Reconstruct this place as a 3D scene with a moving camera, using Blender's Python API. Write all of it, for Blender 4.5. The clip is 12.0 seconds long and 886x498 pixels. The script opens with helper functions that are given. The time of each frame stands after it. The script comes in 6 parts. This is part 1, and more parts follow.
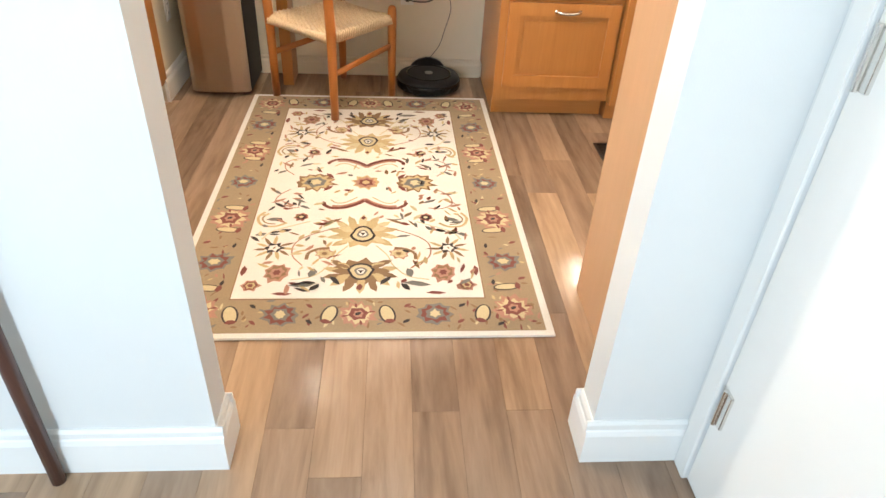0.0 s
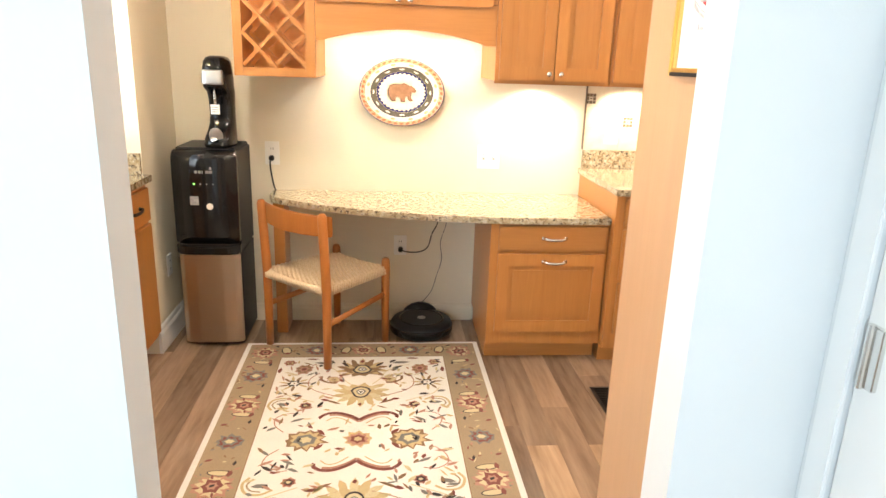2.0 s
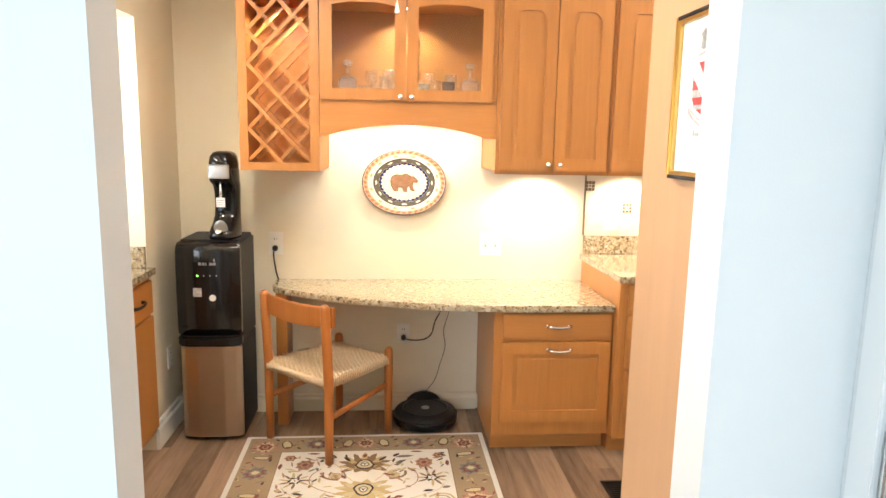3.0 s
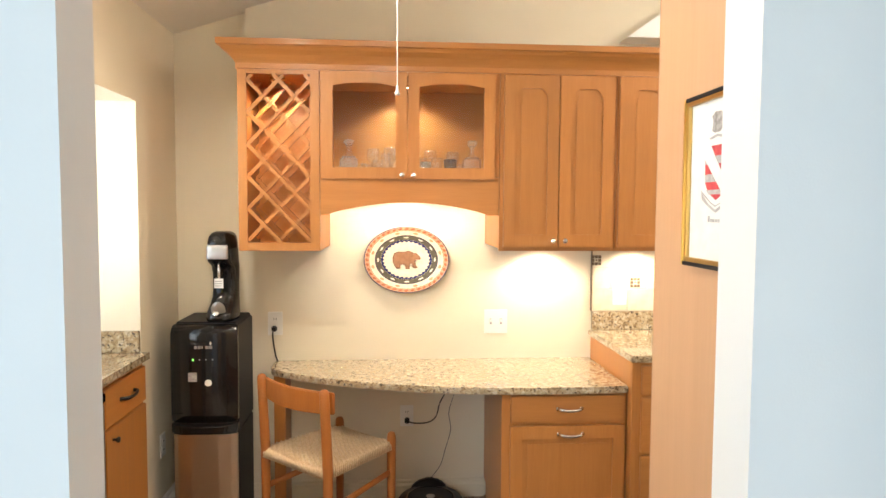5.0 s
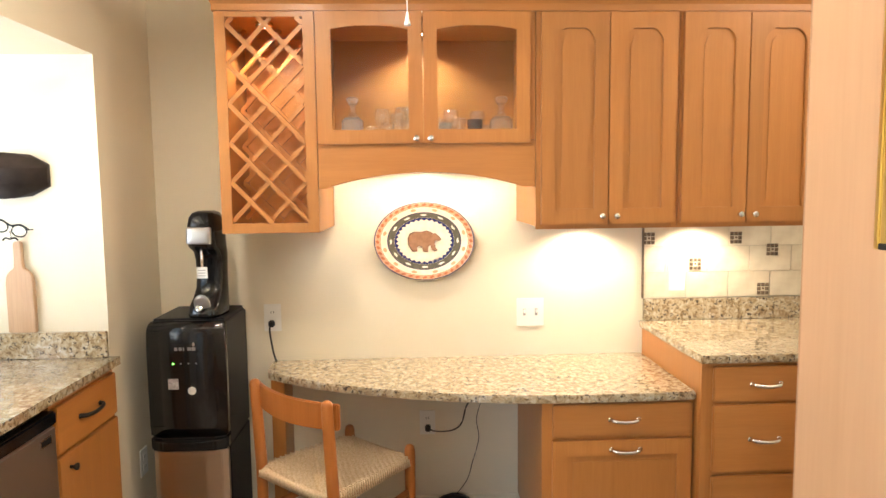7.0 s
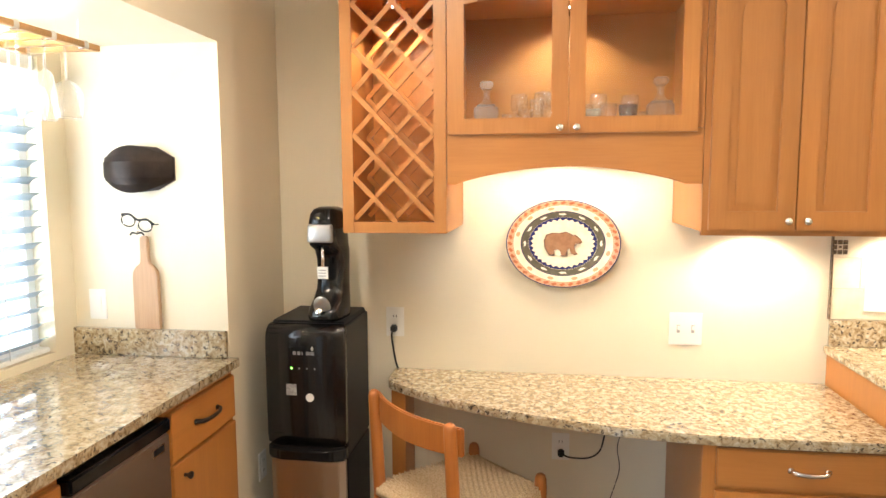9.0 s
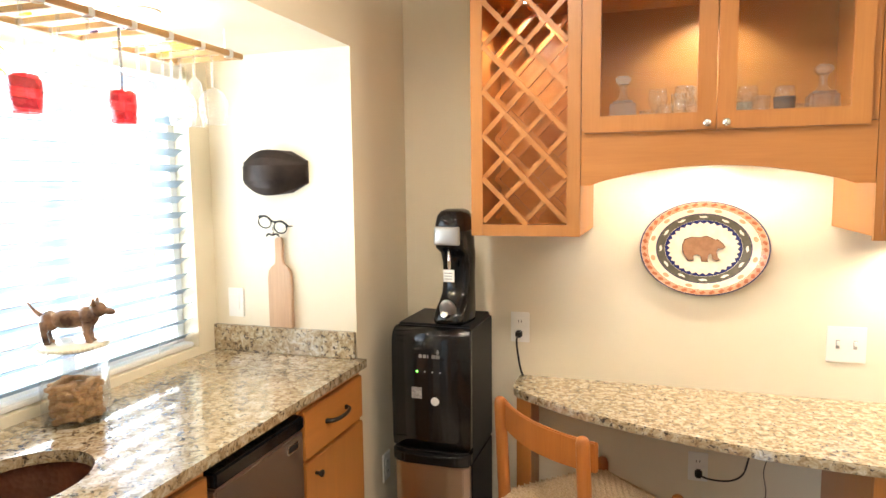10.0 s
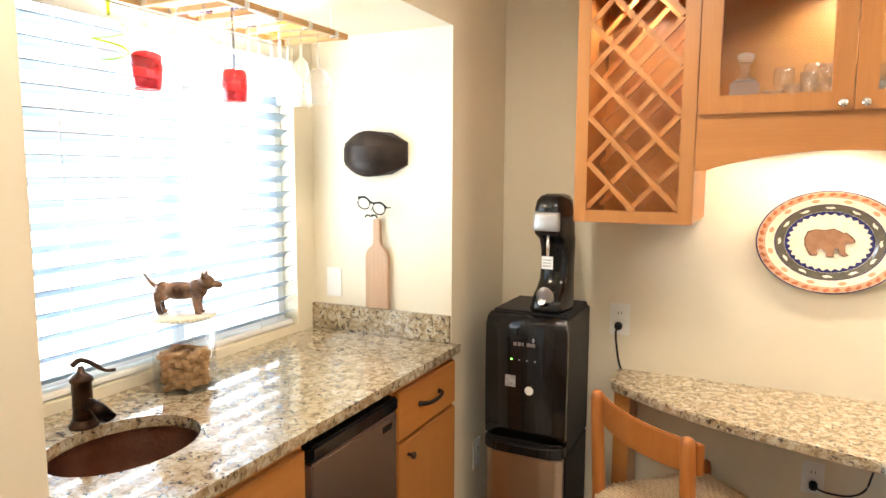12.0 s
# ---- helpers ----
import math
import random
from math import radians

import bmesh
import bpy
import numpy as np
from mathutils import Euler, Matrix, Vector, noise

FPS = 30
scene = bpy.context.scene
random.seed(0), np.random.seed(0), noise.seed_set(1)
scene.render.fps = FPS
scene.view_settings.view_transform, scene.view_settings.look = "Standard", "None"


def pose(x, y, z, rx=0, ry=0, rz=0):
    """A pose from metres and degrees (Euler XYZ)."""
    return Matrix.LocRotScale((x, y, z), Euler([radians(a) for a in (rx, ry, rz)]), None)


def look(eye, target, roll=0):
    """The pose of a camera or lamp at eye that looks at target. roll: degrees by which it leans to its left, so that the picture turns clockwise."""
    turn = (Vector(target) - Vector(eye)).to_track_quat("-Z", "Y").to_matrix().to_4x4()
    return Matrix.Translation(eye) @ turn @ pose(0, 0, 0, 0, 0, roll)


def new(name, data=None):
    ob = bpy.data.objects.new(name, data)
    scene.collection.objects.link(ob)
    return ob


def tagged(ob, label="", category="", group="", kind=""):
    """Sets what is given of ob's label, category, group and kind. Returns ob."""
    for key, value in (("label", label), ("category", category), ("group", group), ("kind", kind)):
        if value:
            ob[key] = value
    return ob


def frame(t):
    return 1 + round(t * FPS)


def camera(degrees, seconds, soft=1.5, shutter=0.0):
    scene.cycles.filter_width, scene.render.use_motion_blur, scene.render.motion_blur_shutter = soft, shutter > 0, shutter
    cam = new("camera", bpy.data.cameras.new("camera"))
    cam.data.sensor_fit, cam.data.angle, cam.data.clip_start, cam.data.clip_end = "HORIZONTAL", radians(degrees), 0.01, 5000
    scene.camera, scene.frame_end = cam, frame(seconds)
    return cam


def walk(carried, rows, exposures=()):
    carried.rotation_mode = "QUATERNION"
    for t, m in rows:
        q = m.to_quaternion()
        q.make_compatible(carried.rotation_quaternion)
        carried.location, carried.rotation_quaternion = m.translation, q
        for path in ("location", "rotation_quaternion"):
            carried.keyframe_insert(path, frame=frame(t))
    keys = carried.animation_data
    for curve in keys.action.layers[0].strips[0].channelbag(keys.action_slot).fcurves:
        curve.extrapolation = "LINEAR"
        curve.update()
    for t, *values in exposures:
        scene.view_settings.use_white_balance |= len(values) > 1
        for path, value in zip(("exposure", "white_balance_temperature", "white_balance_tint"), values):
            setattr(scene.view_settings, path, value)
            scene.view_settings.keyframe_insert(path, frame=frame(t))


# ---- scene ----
cam = camera(68.01, 12.0)
# seconds, eye, target, roll
ROWS = [
    (0.0, (0.677, 0.304, 1.362), (0.829, 1.937, 0.217), 3.3),
    (0.5, (0.659, 0.32, 1.391), (0.828, 2.035, 0.377), 3.3),
    (1.0, (0.673, 0.351, 1.403), (0.841, 2.156, 0.557), 3.1),
    (1.5, (0.666, 0.368, 1.434), (0.843, 2.238, 0.746), 2.7),
    (2.0, (0.67, 0.39, 1.467), (0.842, 2.305, 0.917), 1.9),
    (2.5, (0.667, 0.401, 1.499), (0.836, 2.346, 1.068), 1.4),
    (3.0, (0.668, 0.406, 1.52), (0.831, 2.374, 1.199), 1.1),
    (3.5, (0.673, 0.409, 1.545), (0.825, 2.389, 1.312), 0.9),
    (5.5, (0.685, 0.598, 1.562), (0.827, 2.59, 1.45), -0.0),
    (6.0, (0.695, 0.749, 1.545), (0.819, 2.741, 1.415), -0.3),
    (6.5, (0.701, 0.9, 1.534), (0.806, 2.891, 1.372), -0.6),
    (8.5, (0.667, 1.272, 1.544), (0.549, 3.259, 1.342), -0.2),
    (9.0, (0.657, 1.326, 1.557), (0.364, 3.294, 1.347), -0.3),
    (9.5, (0.613, 1.35, 1.547), (0.151, 3.285, 1.349), -0.7),
    (10.0, (0.576, 1.373, 1.552), (-0.039, 3.266, 1.354), -0.7),
    (10.5, (0.551, 1.381, 1.551), (-0.186, 3.229, 1.357), -0.5),
    (11.0, (0.516, 1.386, 1.56), (-0.286, 3.207, 1.355), -0.3),
    (11.5, (0.521, 1.393, 1.545), (-0.325, 3.193, 1.338), -0.1),
    (12.0, (0.53, 1.404, 1.531), (-0.334, 3.192, 1.301), 0.2),
]
walk(cam, [(t, look(eye, target, roll)) for t, eye, target, roll in ROWS],
     exposures=((0.0, 1.02), (1.5, 1.0), (2.5, 0.95), (3.5, 0.78), (5.5, 0.50), (6.5, 0.48), (8.5, 0.53), (12.0, 0.44)))

# ---- light ----
world = bpy.data.worlds.new("sky")
scene.world = world
world.use_nodes = True
wn = world.node_tree
sky = wn.nodes.new("ShaderNodeTexSky")
sky.sky_type, sky.sun_disc = "NISHITA", False
sky.sun_elevation, sky.sun_rotation = radians(50), radians(120)
wn.links.new(sky.outputs[0], wn.nodes["Background"].inputs[0])
wn.nodes["Background"].inputs[1].default_value = 0.1


def lamp(name, kind, m, power, colour, size=0.1, size_y=None, spot=None, blend=0.5):
    data = bpy.data.lights.new(name, kind)
    data.energy, data.color = power, colour
    if kind == "AREA":
        data.shape, data.size, data.size_y = "RECTANGLE", size, size_y or size
    elif kind == "SUN":
        data.angle = size
    else:
        data.shadow_soft_size = size
    if spot:
        data.spot_size, data.spot_blend = radians(spot), blend
    ob = new(name, data)
    ob.matrix_world = m
    return ob


WARM, DAY = (1.0, 0.84, 0.65), (0.82, 0.92, 1.0)
lamp("sun", "SUN", look((6, -4, 9), (0, 2, 0)), 3.0, (1.0, 0.95, 0.88), radians(0.5))
lamp("window_daylight", "AREA", look((-1.26, 2.86, 1.47), (0.5, 2.86, 1.2)), 40, DAY, 1.2, 1.0)
lamp("hall_daylight", "AREA", look((-0.55, -1.56, 1.40), (0.5, 1.3, 1.1)), 40, (0.68, 0.85, 1.0), 0.5, 1.0)
lamp("fan_light", "POINT", pose(0.62, 2.70, 2.40), 2.5, (1.0, 0.88, 0.73), 0.05)
# unseen downlight, added to brighten the left wall and dispenser recess
lamp("ceiling_downlight", "SPOT", look((0.10, 2.20, 2.60), (0.10, 2.201, 0)), 50, (1.0, 0.88, 0.72), 0.06, spot=165, blend=0.5)
lamp("fan_downlight", "SPOT", look((0.62, 2.70, 2.38), (0.62, 2.701, 0)), 3, (1.0, 0.88, 0.73), 0.07, spot=150, blend=0.6)
# unseen lamp added off to the right to brighten the right wall cabinets
lamp("kitchen_ceiling_light", "POINT", pose(2.65, 2.75, 2.70), 24, (1.0, 0.90, 0.78), 0.10)
for lx, ly, p in ((0.47, 3.80, 8), (0.745, 3.82, 15), (1.02, 3.80, 8), (1.46, 3.88, 14), (1.98, 3.88, 14)):
    lz = 1.685 if lx < 1.1 else 1.37
    lamp("undercabinet_light", "SPOT", look((lx, ly, lz), (lx, ly + 0.05, 0)), p, WARM, 0.03, spot=150, blend=0.6)
lamp("rack_light", "SPOT", look((0.14, 3.64, 2.145), (0.14, 3.74, 1.4)), 7.5, WARM, 0.02, spot=140)
for lx in (0.742,):
    lamp("cabinet_light", "SPOT", look((lx, 3.78, 2.160), (lx, 3.88, 1.7)), 8.5, WARM, 0.02, spot=130)
lamp("niche_light", "POINT", pose(-0.80, 2.9, 1.985), 11, (1.0, 0.86, 0.66), 0.03)


# ---- materials ----
def mat(name, rgb, rough=0.5, metal=0.0, build=None, **extra):
    m = bpy.data.materials.new(name)
    m.use_nodes = True
    b = m.node_tree.nodes["Principled BSDF"]
    b.inputs["Base Color"].default_value = (*rgb, 1)
    b.inputs["Roughness"].default_value, b.inputs["Metallic"].default_value = rough, metal
    for k, v in extra.items():
        b.inputs[k.replace("_", " ")].default_value = v
    if build:
        build(m.node_tree, b)
    return m


def node(nt, kind, **vals):
    n = nt.nodes.new(kind)
    for k, v in vals.items():
        n.inputs[k.replace("_", " ")].default_value = v
    return n


def coords(nt, scale=(1, 1, 1), space="Object"):
    tc = nt.nodes.new("ShaderNodeTexCoord")
    mp = nt.nodes.new("ShaderNodeMapping")
    mp.inputs["Scale"].default_value = scale
    nt.links.new(tc.outputs[space], mp.inputs[0])
    return mp.outputs[0]


def ramp(nt, fac, stops, smooth=False):
    r = nt.nodes.new("ShaderNodeValToRGB")
    r.color_ramp.interpolation = "EASE" if smooth else "LINEAR"
    while len(r.color_ramp.elements) < len(stops):
        r.color_ramp.elements.new(0.5)
    for e, (p, c) in zip(r.color_ramp.elements, stops):
        e.position, e.color = p, (*c, 1)
    nt.links.new(fac, r.inputs[0])
    return r.outputs[0]


def mixed(nt, fac, a, b, kind="MIX"):
    n = nt.nodes.new("ShaderNodeMixRGB")
    n.blend_type = kind
    for sock, v in zip(n.inputs, (fac, a, b)):
        if hasattr(v, "is_linked"):
            nt.links.new(v, sock)
        else:
            sock.default_value = v if isinstance(v, float) else (*v, 1)
    return n.outputs[0]


def bumped(nt, b, height, strength=0.2, dist=0.002):
    n = nt.nodes.new("ShaderNodeBump")
    n.inputs["Strength"].default_value, n.inputs["Distance"].default_value = strength, dist
    nt.links.new(height, n.inputs["Height"])
    nt.links.new(n.outputs[0], b.inputs["Normal"])


def rough_by(nt, b, fac, lo, hi):
    n = nt.nodes.new("ShaderNodeMapRange")
    n.inputs["To Min"].default_value, n.inputs["To Max"].default_value = lo, hi
    nt.links.new(fac, n.inputs["Value"])
    nt.links.new(n.outputs[0], b.inputs["Roughness"])


def painted(name, rgb, rough=0.6, grain=260, amount=0.06, strength=0.12):
    def f(nt, b):
        big = node(nt, "ShaderNodeTexNoise", Scale=1.7, Detail=4.0)
        fine = node(nt, "ShaderNodeTexNoise", Scale=float(grain), Detail=2.0)
        c = coords(nt)
        nt.links.new(c, big.inputs["Vector"])
        nt.links.new(c, fine.inputs["Vector"])
        lo = tuple(v * (1 - amount) for v in rgb)
        nt.links.new(ramp(nt, big.outputs[0], ((0.3, lo), (0.7, rgb))), b.inputs["Base Color"])
        bumped(nt, b, fine.outputs[0], strength, 0.0015)
    return mat(name, rgb, rough, build=f)


def wooden(name, light, dark, axis="z", rough=0.35, coat=0.25, fine=1.0):
    stretch = {"x": (1.2, 22, 22), "y": (22, 1.2, 22), "z": (22, 22, 1.2)}[axis]

    def f(nt, b):
        c = coords(nt, stretch)
        oi = nt.nodes.new("ShaderNodeObjectInfo")
        add = nt.nodes.new("ShaderNodeVectorMath")
        sc = nt.nodes.new("ShaderNodeVectorMath")
        sc.operation = "SCALE"
        sc.inputs["Scale"].default_value = 37.0
        nt.links.new(oi.outputs["Random"], sc.inputs[0])
        nt.links.new(c, add.inputs[0])
        nt.links.new(sc.outputs[0], add.inputs[1])
        n1 = node(nt, "ShaderNodeTexNoise", Scale=1.0 * fine, Detail=6.0, Roughness=0.6, Distortion=0.6)
        n2 = node(nt, "ShaderNodeTexNoise", Scale=9.0 * fine, Detail=4.0)
        for n in (n1, n2):
            nt.links.new(add.outputs[0], n.inputs["Vector"])
        base = ramp(nt, n1.outputs[0], ((0.28, dark), (0.72, light)))
        base = mixed(nt, 0.22, base, ramp(nt, n2.outputs[0], ((0.35, dark), (0.6, light))))
        tone = ramp(nt, oi.outputs["Random"], ((0.0, (0.88, 0.88, 0.88)), (1.0, (1.06, 1.04, 1.0))))
        nt.links.new(mixed(nt, 1.0, base, tone, "MULTIPLY"), b.inputs["Base Color"])
        rough_by(nt, b, n1.outputs[0], rough - 0.06, rough + 0.1)
        bumped(nt, b, n2.outputs[0], 0.08, 0.001)
    return mat(name, light, rough, build=f, Coat_Weight=coat, Coat_Roughness=0.2)


def granite_build(nt, b):
    c = coords(nt)
    big = node(nt, "ShaderNodeTexNoise", Scale=42.0, Detail=6.0, Roughness=0.62, Distortion=0.8)
    mid = node(nt, "ShaderNodeTexNoise", Scale=75.0, Detail=5.0, Roughness=0.6, Distortion=0.5)
    vor = node(nt, "ShaderNodeTexVoronoi", Scale=120.0)
    for n in (big, mid, vor):
        nt.links.new(c, n.inputs["Vector"])
    base = ramp(nt, big.outputs[0], ((0.30, (0.12, 0.075, 0.035)), (0.43, (0.34, 0.25, 0.14)), (0.56, (0.50, 0.42, 0.29)), (0.72, (0.62, 0.58, 0.48))))
    spots = ramp(nt, mid.outputs[0], ((0.37, (0, 0, 0)), (0.44, (1, 1, 1))))
    base = mixed(nt, spots, (0.055, 0.045, 0.038), base)
    grey = ramp(nt, vor.outputs["Distance"], ((0.05, (0.7, 0.68, 0.62)), (0.5, (1, 1, 1))))
    nt.links.new(mixed(nt, 0.6, base, grey, "MULTIPLY"), b.inputs["Base Color"])


def plank_build(nt, b):
    c = coords(nt, (10, 1.1, 10))
    oi = nt.nodes.new("ShaderNodeObjectInfo")
    sc = nt.nodes.new("ShaderNodeVectorMath")
    sc.operation = "SCALE"
    sc.inputs["Scale"].default_value = 60.0
    nt.links.new(oi.outputs["Random"], sc.inputs[0])
    add = nt.nodes.new("ShaderNodeVectorMath")
    nt.links.new(c, add.inputs[0])
    nt.links.new(sc.outputs[0], add.inputs[1])
    n1 = node(nt, "ShaderNodeTexNoise", Scale=0.8, Detail=7.0, Roughness=0.62, Distortion=1.2)
    n2 = node(nt, "ShaderNodeTexNoise", Scale=6.0, Detail=4.0)
    for n in (n1, n2):
        nt.links.new(add.outputs[0], n.inputs["Vector"])
    base = ramp(nt, n1.outputs[0], ((0.25, (0.15, 0.095, 0.064)), (0.5, (0.34, 0.236, 0.166)), (0.75, (0.47, 0.343, 0.252))))
    tone = ramp(nt, oi.outputs["Random"], ((0.0, (0.60, 0.58, 0.58)), (0.3, (0.90, 0.86, 0.84)), (0.7, (1.05, 1.0, 0.94)), (1.0, (1.38, 1.30, 1.16))))
    base = mixed(nt, 0.25, base, ramp(nt, n2.outputs[0], ((0.3, (0.17, 0.11, 0.07)), (0.7, (0.42, 0.30, 0.20)))))
    nt.links.new(mixed(nt, 1.0, base, tone, "MULTIPLY"), b.inputs["Base Color"])
    rough_by(nt, b, n1.outputs[0], 0.14, 0.27)
    bumped(nt, b, n2.outputs[0], 0.06, 0.0012)


def brushed(nt, b):
    c = coords(nt, (1.5, 1.5, 160))
    n = node(nt, "ShaderNodeTexNoise", Scale=3.0, Detail=3.0)
    nt.links.new(c, n.inputs["Vector"])
    rough_by(nt, b, n.outputs[0], 0.26, 0.40)
    bumped(nt, b, n.outputs[0], 0.03, 0.0005)


def hammered(nt, b):
    v = node(nt, "ShaderNodeTexVoronoi", Scale=70.0)
    n = node(nt, "ShaderNodeTexNoise", Scale=9.0, Detail=4.0)
    c = coords(nt)
    nt.links.new(c, v.inputs["Vector"])
    nt.links.new(c, n.inputs["Vector"])
    nt.links.new(ramp(nt, n.outputs[0], ((0.3, (0.34, 0.17, 0.11)), (0.7, (0.62, 0.36, 0.25)))), b.inputs["Base Color"])
    bumped(nt, b, v.outputs["Distance"], 0.5, 0.003)


def pile(nt, b):
    n = node(nt, "ShaderNodeTexNoise", Scale=420.0, Detail=2.0)
    w = node(nt, "ShaderNodeTexNoise", Scale=5.0, Detail=3.0)
    c = coords(nt)
    nt.links.new(c, n.inputs["Vector"])
    nt.links.new(c, w.inputs["Vector"])
    col = tuple(b.inputs["Base Color"].default_value)[:3]
    dk = tuple(v * 0.72 for v in col)
    a = ramp(nt, n.outputs[0], ((0.3, dk), (0.65, col)))
    nt.links.new(mixed(nt, 0.35, a, ramp(nt, w.outputs[0], ((0.3, tuple(v * 0.85 for v in col)), (0.7, col)))), b.inputs["Base Color"])
    bumped(nt, b, n.outputs[0], 0.6, 0.003)


def speckled(lo, hi, scale, strength=0.1):
    def f(nt, b):
        n = node(nt, "ShaderNodeTexNoise", Scale=float(scale), Detail=4.0)
        nt.links.new(coords(nt), n.inputs["Vector"])
        nt.links.new(ramp(nt, n.outputs[0], ((0.35, lo), (0.65, hi))), b.inputs["Base Color"])
        bumped(nt, b, n.outputs[0], strength, 0.002)
    return f


CREAM = painted("cream_wall_paint", (0.77, 0.70, 0.55))
HALLPAINT = painted("pale_wall_paint", (0.76, 0.77, 0.76))
WHITE = painted("white_trim_paint", (0.84, 0.84, 0.82), 0.35, 90, 0.03, 0.04)
CEIL = painted("ceiling_paint", (0.80, 0.76, 0.68), 0.8)
MAPLE = wooden("honey_maple", (0.51, 0.214, 0.056), (0.42, 0.166, 0.040))
MAPLE_X = wooden("honey_maple_across", (0.51, 0.214, 0.056), (0.42, 0.166, 0.040), "x")
MAPLE_Y = wooden("honey_maple_deep", (0.51, 0.214, 0.056), (0.42, 0.166, 0.040), "y")
MAPLE_IN = wooden("natural_maple_lining", (0.54, 0.270, 0.085), (0.46, 0.220, 0.064), "x", 0.4, 0.1)
SCONCE = mat("dark_bronze_metal", (0.06, 0.045, 0.04), 0.45, 0.5, speckled((0.045, 0.034, 0.030), (0.085, 0.062, 0.054), 14, 0.05))
PANELWOOD = wooden("pale_maple_panel", (0.58, 0.350, 0.205), (0.52, 0.308, 0.172), "z", 0.45, 0.0, 0.7)
CHAIRWOOD = wooden("orange_beech", (0.48, 0.175, 0.040), (0.37, 0.118, 0.025), "z", 0.38, 0.1)
BOARDWOOD = wooden("pale_board_wood", (0.56, 0.37, 0.23), (0.40, 0.25, 0.15), "z", 0.55, 0.0)
RAILWOOD = wooden("oak_rail", (0.60, 0.36, 0.16), (0.44, 0.25, 0.10), "y", 0.45, 0.0)
DARKWOOD = wooden("dark_walnut", (0.12, 0.050, 0.038), (0.06, 0.026, 0.02), "z", 0.4)
GRANITE = mat("speckled_granite", (0.6, 0.5, 0.35), 0.13, build=granite_build, Coat_Weight=0.8, Coat_Roughness=0.06)
PLANK = mat("oak_plank", (0.3, 0.2, 0.13), 0.3, build=plank_build)
# plain steel; the brown of reflected wood is put into its colour
DOORSTEEL = mat("wood_reflection_steel", (0.44, 0.36, 0.29), 0.30, 1.0, brushed)
FRIDGESTEEL = mat("dark_brushed_steel", (0.36, 0.29, 0.25), 0.32, 0.9, brushed)
CHROME = mat("satin_nickel", (0.75, 0.73, 0.70), 0.2, 1.0)
BLACKMETAL = mat("black_iron", (0.03, 0.026, 0.024), 0.4, 0.6)
BRONZE = mat("oil_rubbed_bronze", (0.045, 0.028, 0.022), 0.3, 0.9, speckled((0.03, 0.02, 0.016), (0.09, 0.05, 0.035), 30))
COPPER = mat("hammered_copper", (0.3, 0.14, 0.08), 0.3, 0.9, hammered)
BLACK = mat("glossy_black_plastic", (0.008, 0.008, 0.009), 0.11, Specular_IOR_Level=0.38)
BLACKMATT = mat("matt_black_plastic", (0.012, 0.012, 0.013), 0.45, Specular_IOR_Level=0.25)
GREYPLASTIC = mat("silver_plastic", (0.38, 0.37, 0.36), 0.34, 0.7)
WHITEPLASTIC = mat("white_plastic", (0.80, 0.79, 0.75), 0.35)
RUBBER = mat("black_rubber", (0.015, 0.015, 0.015), 0.6)
LED = mat("green_indicator", (0.1, 0.9, 0.1), 0.4, Emission_Color=(0.2, 1.0, 0.1, 1), Emission_Strength=6.0)
BULB = mat("lit_lamp_glass", (1, 0.9, 0.7), 0.4, Emission_Color=(1.0, 0.86, 0.62, 1), Emission_Strength=18.0)
GLOBE = mat("lit_frosted_globe", (1, 0.95, 0.85), 0.4, Emission_Color=(1.0, 0.88, 0.70, 1), Emission_Strength=4.0)


def thin_glass(name, tint, gloss=1.0, glint_white=0.0):
    """Clear or coloured glass: light passes straight through, grazing angles add the gloss."""
    m = bpy.data.materials.new(name)
    m.use_nodes = True
    nt = m.node_tree
    nt.nodes.remove(nt.nodes["Principled BSDF"])
    tr = nt.nodes.new("ShaderNodeBsdfTransparent")
    tr.inputs[0].default_value = (*tint, 1)
    gl = nt.nodes.new("ShaderNodeBsdfGlossy")
    gl.inputs["Roughness"].default_value = 0.07
    lw = nt.nodes.new("ShaderNodeLayerWeight")
    pw = nt.nodes.new("ShaderNodeMath")
    pw.operation = "POWER"
    pw.inputs[1].default_value = 4.0
    nt.links.new(lw.outputs["Facing"], pw.inputs[0])
    fr = nt.nodes.new("ShaderNodeMapRange")
    fr.inputs["To Min"].default_value, fr.inputs["To Max"].default_value = 0.06 * gloss, 0.62 * gloss
    nt.links.new(pw.outputs[0], fr.inputs["Value"])
    mx = nt.nodes.new("ShaderNodeMixShader")
    nt.links.new(fr.outputs[0], mx.inputs[0])
    nt.links.new(tr.outputs[0], mx.inputs[1])
    nt.links.new(gl.outputs[0], mx.inputs[2])
    # white diffuse share stands in for glints and scattered light on clear glass
    df = nt.nodes.new("ShaderNodeBsdfDiffuse")
    df.inputs[0].default_value = (0.9, 0.92, 0.92, 1)
    m2 = nt.nodes.new("ShaderNodeMixShader")
    m2.inputs[0].default_value = glint_white
    nt.links.new(mx.outputs[0], m2.inputs[1])
    nt.links.new(df.outputs[0], m2.inputs[2])
    nt.links.new((m2 if glint_white else mx).outputs[0], nt.nodes["Material Output"].inputs[0])
    return m


